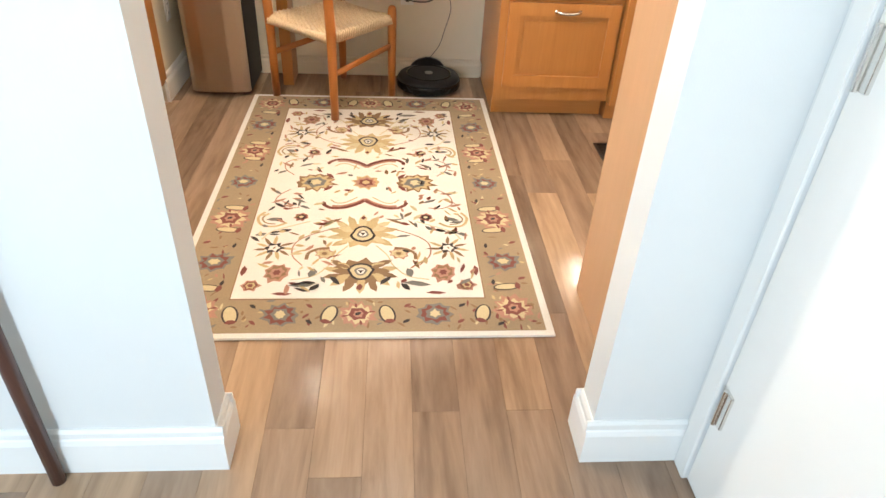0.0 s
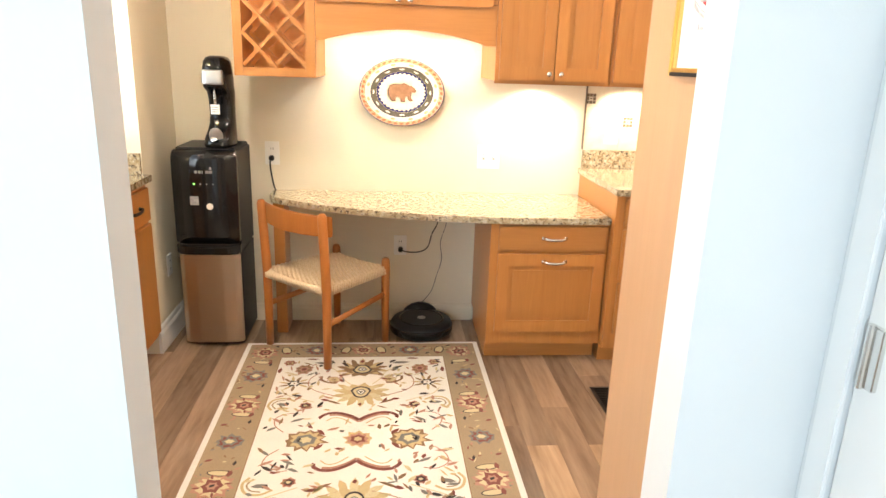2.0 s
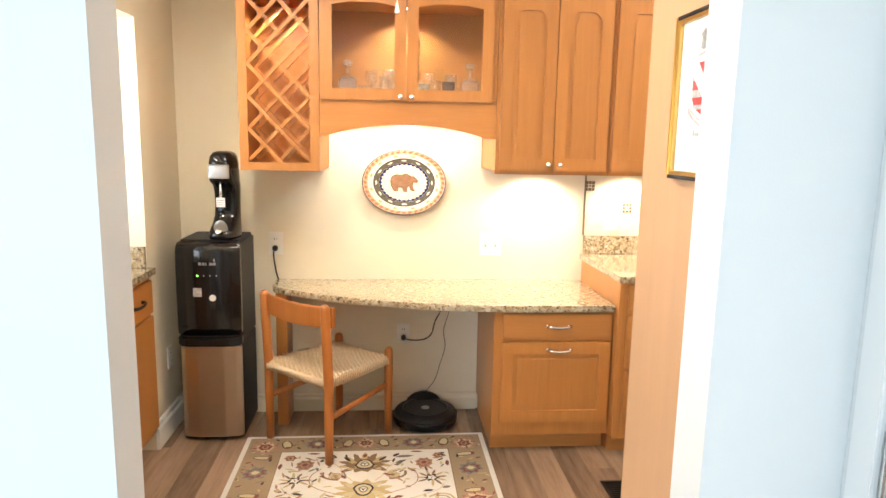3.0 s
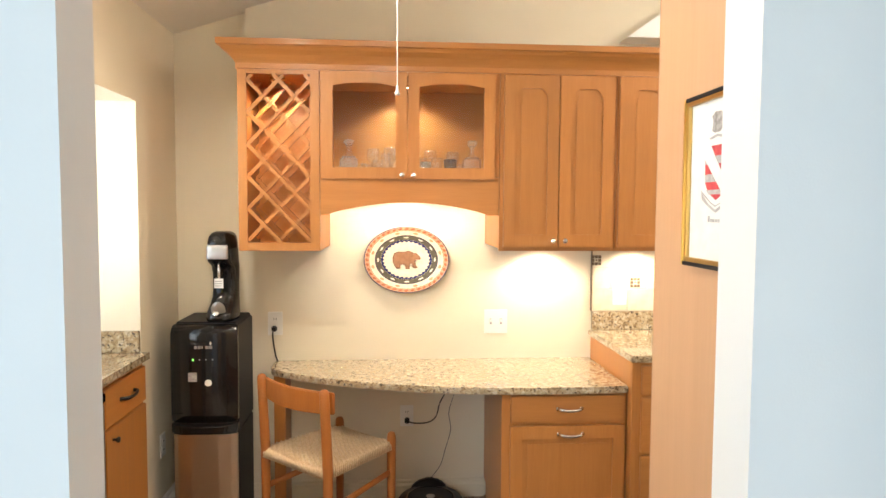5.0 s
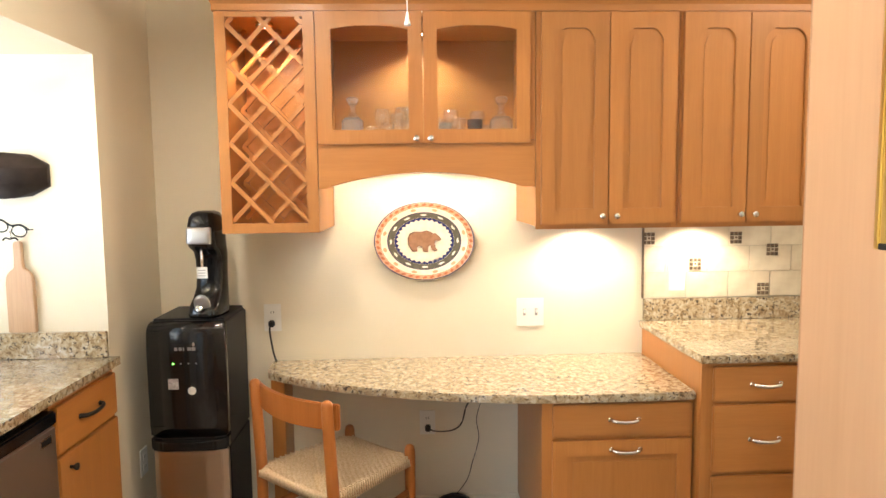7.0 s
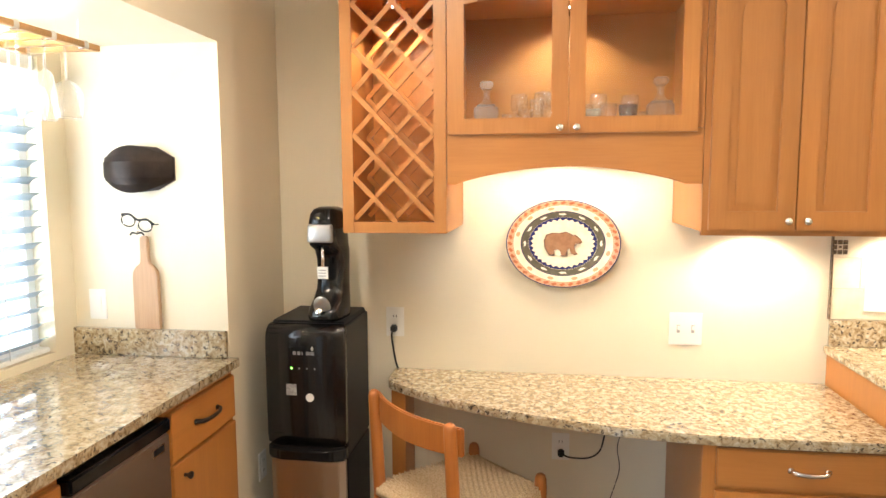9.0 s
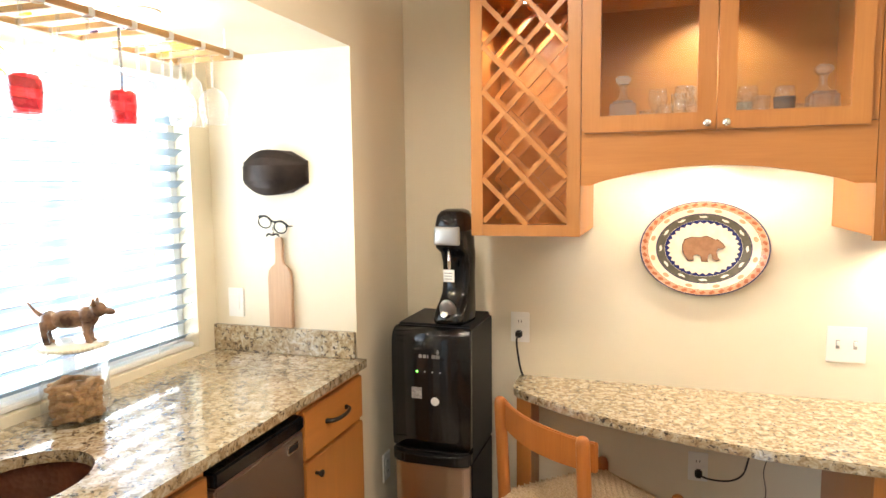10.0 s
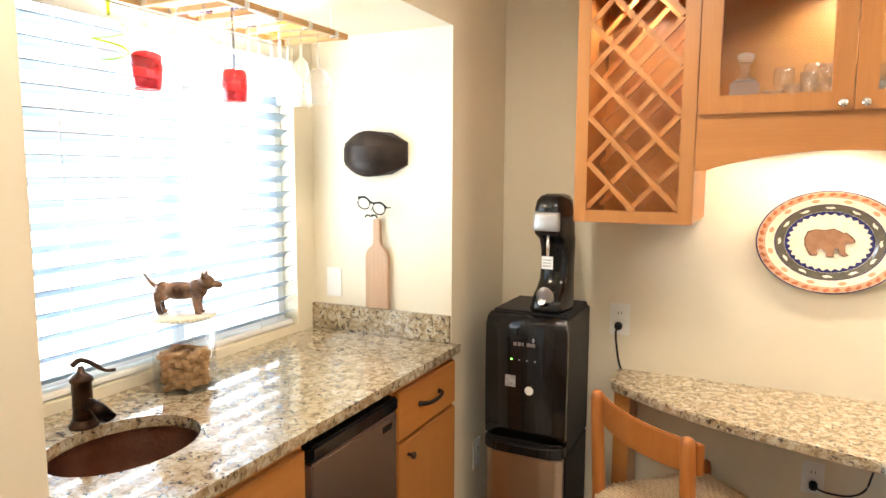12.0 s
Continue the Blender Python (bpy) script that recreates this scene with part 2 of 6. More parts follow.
GLASS = thin_glass("clear_glass", (0.99, 0.995, 0.99), 1.5, 0.11)
JARGLASS = thin_glass("jar_glass", (0.985, 0.99, 0.99), 0.8)
CUTGLASS = thin_glass("cut_crystal", (0.96, 0.97, 0.96), 2.4, 0.06)
PANE = thin_glass("thin_pane_glass", (0.98, 0.985, 0.98), 0.25)
REDGLASS = thin_glass("red_glass", (0.78, 0.15, 0.15), 1.0)
LIMEGLASS = thin_glass("lime_glass", (0.75, 0.85, 0.12), 1.0)
PURPLEGLASS = thin_glass("purple_glass", (0.26, 0.17, 0.36), 1.0)
BLUEGLASS = thin_glass("blue_grey_glass", (0.74, 0.86, 0.90), 1.6, 0.22)
SMOKEGLASS = thin_glass("smoky_glass", (0.52, 0.53, 0.56), 1.4, 0.05)
# white slats; blue daylight and shade are mixed into the base colour
SLAT = mat("daylight_tinted_slat", (0.40, 0.51, 0.63), 0.5)
TILE = mat("cream_wall_tile", (0.68, 0.60, 0.45), 0.3, build=speckled((0.62, 0.54, 0.40), (0.72, 0.65, 0.50), 14, 0.1))
GROUT = mat("tile_grout", (0.50, 0.43, 0.32), 0.8, build=speckled((0.46, 0.40, 0.30), (0.54, 0.47, 0.36), 90))
MOSAIC = mat("dark_mosaic", (0.10, 0.07, 0.05), 0.3, build=speckled((0.05, 0.035, 0.025), (0.24, 0.17, 0.10), 120))
RUSH = mat("woven_paper_cord", (0.70, 0.54, 0.34), 0.5, build=speckled((0.56, 0.40, 0.23), (0.76, 0.61, 0.41), 160, 0.4))
PAPER = mat("white_paper", (0.78, 0.77, 0.74), 0.6, build=speckled((0.75, 0.74, 0.71), (0.80, 0.79, 0.76), 40))
GOLD = mat("brushed_gold", (0.65, 0.45, 0.16), 0.3, 1.0)
INKRED = mat("red_ink", (0.60, 0.05, 0.06), 0.6, build=speckled((0.50, 0.04, 0.05), (0.66, 0.08, 0.08), 60))
INKGREY = mat("grey_ink", (0.30, 0.29, 0.29), 0.6, build=speckled((0.22, 0.21, 0.21), (0.42, 0.41, 0.40), 90))
INKPALE = mat("pale_grey_ink", (0.42, 0.41, 0.41), 0.6, build=speckled((0.36, 0.35, 0.35), (0.50, 0.49, 0.48), 90))
BISCUIT = mat("baked_biscuit", (0.45, 0.25, 0.11), 0.8, build=speckled((0.34, 0.17, 0.07), (0.52, 0.30, 0.13), 60, 0.4))
FIGURE = mat("brown_glazed_figure", (0.09, 0.035, 0.02), 0.22, build=speckled((0.040, 0.016, 0.011), (0.30, 0.16, 0.085), 22))
CERAMIC = mat("cream_glazed_ceramic", (0.82, 0.74, 0.57), 0.15, build=speckled((0.76, 0.66, 0.49), (0.84, 0.76, 0.60), 30, 0.05), Coat_Weight=0.5)
def glaze(name, rgb):
    return mat(name, rgb, 0.18, build=speckled(tuple(v * 0.8 for v in rgb), rgb, 45, 0.05), Coat_Weight=0.5)
GL_RUST, GL_NAVY, GL_GREEN, GL_WHITE, GL_BROWN, GL_PINK = (glaze("rust_glaze", (0.50, 0.17, 0.08)), glaze("navy_glaze", (0.03, 0.035, 0.13)),
    glaze("olive_glaze", (0.125, 0.115, 0.085)), glaze("ivory_glaze", (0.82, 0.76, 0.62)), glaze("bear_brown_glaze", (0.36, 0.19, 0.10)), glaze("salmon_glaze", (0.70, 0.38, 0.22)))
def wool(name, rgb):
    return mat(name, rgb, 0.95, build=pile)
W_IVORY, W_TAN, W_RED, W_PINK, W_GOLD, W_GREY, W_DARK, W_EDGE, W_CREAM, W_BROWN = (wool("ivory_wool", (0.84, 0.80, 0.75)), wool("khaki_wool", (0.37, 0.275, 0.175)),
    wool("wine_wool", (0.23, 0.075, 0.06)), wool("rose_wool", (0.47, 0.25, 0.18)), wool("straw_wool", (0.58, 0.44, 0.24)), wool("slate_wool", (0.21, 0.20, 0.18)),
    wool("charcoal_wool", (0.05, 0.04, 0.04)), wool("off_white_fringe", (0.78, 0.75, 0.71)), wool("cream_wool", (0.64, 0.54, 0.33)), wool("brown_wool", (0.28, 0.17, 0.09)))


# ---- builders ----
def mesh_from(bm, name, material, smooth=False):
    me = bpy.data.meshes.new(name)
    bm.to_mesh(me)
    bm.free()
    for m in (material if isinstance(material, (list, tuple)) else (material,)):
        me.materials.append(m)
    if smooth:
        me.shade_smooth()
    return me


def part(name, bm, material, parent=None, label="", at=None, smooth=False):
    ob = new(name, bm if isinstance(bm, bpy.types.Mesh) else mesh_from(bm, name, material, smooth))
    if parent:
        ob.parent = parent
    if at is not None:
        ob.matrix_basis = at if isinstance(at, Matrix) else Matrix.Translation(at)
    if label:
        ob["label"] = label
    return ob


def thing(name, label, category, at=(0, 0, 0), group="", kind=""):
    ob = new(name)
    ob.empty_display_size = 0.05
    ob.matrix_basis = at if isinstance(at, Matrix) else Matrix.Translation(at)
    return tagged(ob, label, category, group, kind)


def box(x0, x1, y0, y1, z0, z1, bevel=0.0, bm=None, seg=2):
    own = bmesh.new()
    bmesh.ops.create_cube(own, size=1.0, matrix=Matrix.Translation(((x0 + x1) / 2, (y0 + y1) / 2, (z0 + z1) / 2)) @ Matrix.Diagonal((x1 - x0, y1 - y0, z1 - z0, 1)))
    if bevel:
        bmesh.ops.bevel(own, geom=own.edges[:], offset=bevel, segments=seg, affect="EDGES")
    return merged(bm, own)


def merged(bm, own):
    if bm is None:
        return own
    tmp = bpy.data.meshes.new("tmp")
    own.to_mesh(tmp)
    own.free()
    bm.from_mesh(tmp)
    bpy.data.meshes.remove(tmp)
    return bm




def prism(pts, a0, a1, axis="y", bevel=0.0, bm=None):
    """An outline pushed from a0 to a1 along an axis; (u, v) is (x, z) for y, (y, z) for x, (x, y) for z."""
    own = bmesh.new()
    put = {"y": lambda u, v, a: (u, a, v), "x": lambda u, v, a: (a, u, v), "z": lambda u, v, a: (u, v, a)}[axis]
    f = own.faces.new([own.verts.new(put(u, v, a0)) for u, v in pts])
    r = bmesh.ops.extrude_face_region(own, geom=[f])
    d = Vector(put(0, 0, a1 - a0))
    bmesh.ops.translate(own, verts=[v for v in r["geom"] if isinstance(v, bmesh.types.BMVert)], vec=d)
    bmesh.ops.recalc_face_normals(own, faces=own.faces[:])
    if bevel:
        bmesh.ops.bevel(own, geom=own.edges[:], offset=bevel, segments=2, affect="EDGES")
    return merged(bm, own)


def lathe(profile, n=24, bm=None, at=(0, 0, 0), closed=False):
    own = bmesh.new()
    rings = []
    for r, z in profile:
        if r < 1e-5:
            rings.append([own.verts.new((at[0], at[1], at[2] + z))])
        else:
            rings.append([own.verts.new((at[0] + r * math.cos(2 * math.pi * i / n), at[1] + r * math.sin(2 * math.pi * i / n), at[2] + z)) for i in range(n)])
    pairs = list(zip(rings, rings[1:])) + ([(rings[-1], rings[0])] if closed else [])
    for a, b in pairs:
        for i in range(n):
            j = (i + 1) % n
            vs = [a[i % len(a)], a[j % len(a)], b[j % len(b)], b[i % len(b)]]
            vs = list(dict.fromkeys(vs))
            if len(vs) > 2:
                own.faces.new(vs)
    bmesh.ops.recalc_face_normals(own, faces=own.faces[:])
    return merged(bm, own)


def tube(points, radius, n=8, bm=None, flat=1.0):
    """A rod along points; radius is one number or one per point."""
    own = bmesh.new()
    pts = [Vector(p) for p in points]
    rings = []
    for i, p in enumerate(pts):
        d = (pts[min(i + 1, len(pts) - 1)] - pts[max(i - 1, 0)]).normalized()
        side = d.cross(Vector((0, 0, 1)) if abs(d.z) < 0.95 else Vector((1, 0, 0))).normalized()
        up = side.cross(d)
        r = radius[i] if isinstance(radius, (list, tuple)) else radius
        rings.append([own.verts.new(p + r * (math.cos(2 * math.pi * k / n) * side + flat * math.sin(2 * math.pi * k / n) * up)) for k in range(n)])
    for a, b in zip(rings, rings[1:]):
        for k in range(n):
            own.faces.new((a[k], a[(k + 1) % n], b[(k + 1) % n], b[k]))
    own.faces.new(rings[0][::-1])
    own.faces.new(rings[-1])
    bmesh.ops.recalc_face_normals(own, faces=own.faces[:])
    return merged(bm, own)


def curve_pts(ctrl, n=10):
    out = []
    c = [Vector(p) for p in ctrl]
    c = [2 * c[0] - c[1]] + c + [2 * c[-1] - c[-2]]
    for i in range(1, len(c) - 2):
        for k in range(n):
            t = k / n
            out.append(0.5 * ((2 * c[i]) + (c[i + 1] - c[i - 1]) * t + (2 * c[i - 1] - 5 * c[i] + 4 * c[i + 1] - c[i + 2]) * t * t + (3 * c[i] - c[i - 1] - 3 * c[i + 1] + c[i + 2]) * t ** 3))
    return out + [c[-2]]


def ellipse(cx, cy, rx, ry, n=32, a0=0.0, a1=360.0):
    return [(cx + rx * math.cos(radians(a0 + (a1 - a0) * i / n)), cy + ry * math.sin(radians(a0 + (a1 - a0) * i / n))) for i in range(n if a1 - a0 >= 360 else n + 1)]


def structure(name, bm, material, label="", category="", smooth=False):
    return tagged(part(name, bm, material, smooth=smooth), label, category, kind="structure")


def origin(ob):
    v = Vector()
    while ob:
        v += ob.matrix_basis.translation
        ob = ob.parent
    return v


def wp(name, bm, material, parent, label="", smooth=False):
    """A part given in world coordinates under a thing that is not turned."""
    bmesh.ops.translate(bm, verts=bm.verts[:], vec=-origin(parent))
    return part(name, bm, material, parent, label, smooth=smooth)


# ---- the large structure ----
BACK, LEFT, NICHE_Y0, NICHE_Y1, NICHE_X, NICHE_Z = 4.0, -0.464, 2.025, 3.535, -1.07, 2.04
EY0, EY1 = 1.335, 1.435
CTR = 0.914
structure("wall_back", box(-0.085, 3.0, BACK, 4.12, 0, 3.4), CREAM, "cream painted wall behind the desk", "wall")
structure("wall_recess", box(-0.60, -0.087, 4.06, 4.22, 0, 3.4), CREAM, "cream painted wall behind the water dispenser", "wall")
structure("wall_left_far", box(-1.22, LEFT, NICHE_Y1, 4.058, 0, 3.0), CREAM, "cream painted wall beside the window niche", "wall")
structure("wall_left_near", box(-1.22, LEFT, EY1 + 0.002, NICHE_Y0, 0, 3.0), CREAM, "cream painted wall before the window niche", "wall")
structure("wall_left_top", box(-1.22, LEFT, NICHE_Y0, NICHE_Y1, NICHE_Z, 3.0), CREAM, "cream painted wall above the window niche", "wall")
WY0, WY1, WZ0, WZ1 = 2.30, 3.42, 0.945, 1.99
bm = box(-1.22, NICHE_X, NICHE_Y0, WY0, 0, NICHE_Z)
box(-1.22, NICHE_X, WY1, NICHE_Y1, 0, NICHE_Z, bm=bm)
box(-1.22, NICHE_X, WY0, WY1, 0, WZ0, bm=bm)
box(-1.22, NICHE_X, WY0, WY1, WZ1, NICHE_Z, bm=bm)
structure("wall_window", bm, CREAM, "cream painted wall round the window", "wall")
OX0, OX1 = 0.272, 1.160
bm = box(-1.30, OX0, EY0, EY1, 0, 3.4)
box(OX1, 3.0, EY0, EY1, 0, 3.4, bm=bm)
box(OX0, OX1, EY0, EY1, 2.12, 3.4, bm=bm)
structure("wall_entry", bm, HALLPAINT, "pale painted wall with a cased opening", "wall")
structure("wall_right", box(3.0, 3.12, EY0, 4.12, 0, 3.4), CREAM, "cream painted kitchen wall", "wall")
structure("wall_hall_left", box(-1.42, -1.30, -1.60, EY1, 0, 2.6), HALLPAINT, "pale painted hall wall", "wall")
bm = box(-1.42, -1.05, -1.72, -1.60, 0, 2.6)
box(-0.05, 1.50, -1.72, -1.60, 0, 2.6, bm=bm)
box(-1.05, -0.05, -1.72, -1.60, 0, 0.6, bm=bm)
box(-1.05, -0.05, -1.72, -1.60, 2.15, 2.6, bm=bm)
structure("wall_hall_back", bm, HALLPAINT, "pale painted hall wall with a window opening", "wall")
DX = 1.395
bm = box(DX, DX + 0.12, -1.60, 0.40, 0, 2.6)
box(DX, DX + 0.12, 0.40, EY0 - 0.068, 2.05, 2.6, bm=bm)
box(DX, DX + 0.12, EY0 - 0.068, EY0 - 0.002, 0, 2.6, bm=bm)
structure("wall_hall_right", bm, HALLPAINT, "pale painted hall wall with a door", "wall")
structure("ceiling_hall", box(-1.42, 1.50, -1.72, EY0 - 0.002, 2.45, 2.6), CEIL, "flat white hall ceiling", "ceiling")
bm = prism([(-1.25, 2.22), (-0.62, 2.42), (1.35, 3.05), (3.12, 3.05), (3.12, 3.15), (1.30, 3.15), (-1.25, 2.34)], EY1 + 0.002, 4.2)
structure("ceiling_kitchen", bm, CEIL, "sloped pale ceiling over the kitchen", "ceiling")
structure("soffit", prism([(1.88, 2.46), (2.30, 2.76), (3.0, 2.76), (3.0, 2.46)], 3.86, 3.998), WHITE, "white soffit above the wall cabinets", "soffit")

# door of the hall with its casing
bm = box(DX - 0.008, DX, EY0 - 0.070, EY0 - 0.018, 0, 2.10, 0.002)
box(DX - 0.008, DX, 0.335, 0.398, 0, 2.10, 0.002, bm)
box(DX - 0.008, DX, 0.398, EY0 - 0.070, 2.052, 2.12, 0.002, bm)
structure("door_casing", bm, WHITE, "white painted door casing", "casing")
door = thing("door_1", "closed white painted hall door with steel hinges", "door", (DX + 0.02, 0.86, 0.006), kind="structure")
wp("leaf", box(DX + 0.004, DX + 0.042, 0.403, EY0 - 0.072, 0.006, 2.045, 0.003), WHITE, door)
for hz in (0.285, 1.060, 1.83):
    bm = box(DX - 0.004, DX + 0.006, EY0 - 0.118, EY0 - 0.086, hz - 0.05, hz + 0.05, 0.002)
    tube([(DX - 0.005, EY0 - 0.094, hz - 0.052), (DX - 0.005, EY0 - 0.094, hz + 0.052)], 0.006, 10, bm)
    wp("hinge", bm, CHROME, door, "satin steel hinge")


def baseboard(name, runs, tall=1.0, material=WHITE):
    """Runs of (x0, y0, x1, y1, nx, ny): a foot along a wall, its face turned to (nx, ny)."""
    bm = bmesh.new()
    for x0, y0, x1, y1, nx, ny in runs:
        prof = [(0, 0), (0.016, 0), (0.016, 0.095), (0.012, 0.108), (0.009, 0.112), (0.009, 0.128), (0.004, 0.138), (0, 0.138)]
        a = [bm.verts.new((x0 + nx * d, y0 + ny * d, z * tall)) for d, z in prof]
        b = [bm.verts.new((x1 + nx * d, y1 + ny * d, z * tall)) for d, z in prof]
        for i in range(len(prof)):
            j = (i + 1) % len(prof)
            bm.faces.new((a[i], a[j], b[j], b[i]))
        bm.faces.new(a[::-1])
        bm.faces.new(b)
    bmesh.ops.recalc_face_normals(bm, faces=bm.faces[:])
    structure(name, bm, material, "white moulded baseboard" if material is WHITE else "cream painted baseboard", "baseboard")


e = 0.016
baseboard("baseboard_entry_left", [(-1.30, EY0, OX0 + e, EY0, 0, -1), (OX0, EY0, OX0, EY1, 1, 0), (LEFT, EY1, OX0 + e, EY1, 0, 1)])
baseboard("baseboard_entry_right", [(OX1 - e, EY0, DX, EY0, 0, -1), (OX1, EY0, OX1, EY1, -1, 0), (OX1 - e, EY1, 1.293, EY1, 0, 1)])
baseboard("baseboard_back", [(-0.085, BACK, 1.170, BACK, 0, -1), (-0.085, BACK - e, -0.085, 4.06, -1, 0), (LEFT, 4.06, -0.087, 4.06, 0, -1)], 0.72, CREAM)
baseboard("baseboard_left", [(LEFT, 3.535, LEFT, 4.06, 1, 0)])

# window of the niche
win = thing("window_1", "white framed sliding window over the granite counter", "window", (-1.17, (WY0 + WY1) / 2, WZ0), kind="structure")
bm = box(-1.205, -1.135, WY0, WY0 + 0.04, WZ0, WZ1, 0.003)
box(-1.205, -1.135, WY1 - 0.04, WY1, WZ0, WZ1, 0.003, bm)
box(-1.205, -1.135, WY0 + 0.04, WY1 - 0.04, WZ0, WZ0 + 0.045, 0.003, bm)
box(-1.205, -1.135, WY0 + 0.04, WY1 - 0.04, WZ1 - 0.04, WZ1, 0.003, bm)
wp("window_frame", bm, WHITE, win)
wp("mullion", box(-1.20, -1.14, 2.875, 2.93, WZ0 + 0.045, WZ1 - 0.04, 0.003), WHITE, win)
wp("window_sill", box(-1.16, -1.078, WY0 - 0.02, WY1 + 0.02, WZ0 - 0.028, WZ0 - 0.002, 0.004), WHITE, win, "white painted sill")
for a, b in ((WY0 + 0.04, 2.875), (2.93, WY1 - 0.04)):
    p = wp("pane", box(-1.175, -1.171, a, b, WZ0 + 0.045, WZ1 - 0.04), PANE, win)
    p.visible_shadow = False
blind = thing("window_blind", "white horizontal slat blind, tilted open, over the window", "blind", (-1.105, (WY0 + WY1) / 2, WZ1))
wp("headrail", box(-1.13, -1.080, WY0 + 0.005, WY1 - 0.005, WZ1 - 0.05, WZ1 - 0.004, 0.003), WHITE, blind)
sl = bmesh.new()
for i in range(7):
    u = -0.025 + 0.05 * i / 6
    for s in (0, 1):
        for yy in (WY0 + 0.012, WY1 - 0.012):
            sl.verts.new((u, yy - (WY0 + WY1) / 2, 0.004 * (1 - (u / 0.025) ** 2) - 0.0022 * s))
vs = list(sl.verts)
for i in range(6):
    k = 4 * i
    sl.faces.new((vs[k], vs[k + 1], vs[k + 5], vs[k + 4]))
    sl.faces.new((vs[k + 2], vs[k + 6], vs[k + 7], vs[k + 3]))
for k0, k1 in ((0, 2), (1, 3)):
    for i in range(6):
        sl.faces.new((vs[4 * i + k0], vs[4 * i + 4 + k0], vs[4 * i + 4 + k1], vs[4 * i + k1]))
sl.faces.new((vs[0], vs[2], vs[3], vs[1]))
sl.faces.new((vs[24], vs[25], vs[27], vs[26]))
bmesh.ops.recalc_face_normals(sl, faces=sl.faces[:])
sl_me = mesh_from(sl, "slat", SLAT, True)
zz = WZ1 - 0.085
while zz > WZ0 + 0.03:
    part("slat", sl_me, None, blind, at=pose(0.001, 0, zz - WZ1, 0, -28, 0))
    zz -= 0.0570
wp("bottom_rail", box(-1.128, -1.082, WY0 + 0.012, WY1 - 0.012, WZ0 + 0.004, WZ0 + 0.022, 0.004), WHITE, blind)
for yy in (WY0 + 0.2, 2.9, WY1 - 0.2):
    wp("ladder_cord", tube([(-1.078, yy, WZ1 - 0.05), (-1.078, yy, WZ0 + 0.02)], 0.0015, 6), WHITEPLASTIC, blind)

# distance outside the two windows
def outside_build(nt, b):
    c = coords(nt)
    n = node(nt, "ShaderNodeTexNoise", Scale=0.9, Detail=2.0)
    nt.links.new(c, n.inputs["Vector"])
    col = ramp(nt, n.outputs[0], ((0.40, (0.95, 0.97, 1.0)), (0.50, (0.85, 0.78, 0.76)), (0.60, (0.33, 0.225, 0.20))))
    nt.links.new(col, b.inputs["Emission Color"])
    b.inputs["Emission Strength"].default_value = 3.0
OUTSIDE = mat("bright_outside", (0.5, 0.5, 0.5), 1.0, build=outside_build)
structure("backdrop", box(-6.1, -6.0, -3.0, 9.0, -1.0, 6.0), OUTSIDE, "sunlit pale distance outside the window", "backdrop")

# picture: tall panel beside the opening
panel = thing("tall_end_panel", "tall pale maple end panel beside the opening", "panel", (1.315, 1.75, 0))
wp("board", box(1.295, 1.335, EY1 + 0.002, 2.004, 0, 2.75, 0.002), PANELWOOD, panel)
wp("edge_band", box(1.2955, 1.3345, 2.0045, 2.008, 0, 2.75, 0.001), PANELWOOD, panel)


# ---- cabinets ----
FRONT = 3.523


def knob(parent, x, y, z, axis="y", material=CHROME):
    bm = lathe([(0.0, 0), (0.006, 0), (0.005, 0.010), (0.010, 0.016), (0.0125, 0.021), (0.011, 0.026), (0.0, 0.028)], 14)
    m = Matrix.Rotation(radians(90), 4, "X") if axis == "y" else Matrix.Rotation(radians(90), 4, "Y")
    bmesh.ops.transform(bm, matrix=Matrix.Translation((x, y, z)) @ m, verts=bm.verts[:])
    return wp("knob", bm, material, parent, "satin nickel knob" if material is CHROME else "dark iron knob", True)


def pull(parent, x, y, z, w=0.11, axis="y", material=CHROME):
    pts = curve_pts([(-w / 2, 0.0, 0), (-w / 2 + 0.008, -0.020, 0), (-w / 4, -0.027, -0.003), (0, -0.029, -0.004), (w / 4, -0.027, -0.003), (w / 2 - 0.008, -0.020, 0), (w / 2, 0.0, 0)], 4)
    bm = tube(pts, 0.0055, 8, flat=1.4)
    for s in (-1, 1):
        box(s * w / 2 - 0.008, s * w / 2 + 0.008, -0.006, 0.0, -0.008, 0.008, 0.002, bm)
    m = Matrix.Translation((x, y, z)) @ (Matrix.Identity(4) if axis == "y" else Matrix.Rotation(radians(90), 4, "Z"))
    bmesh.ops.transform(bm, matrix=m, verts=bm.verts[:])
    return wp("handle", bm, material, parent, "curved satin nickel pull" if material is CHROME else "curved dark iron pull", True)


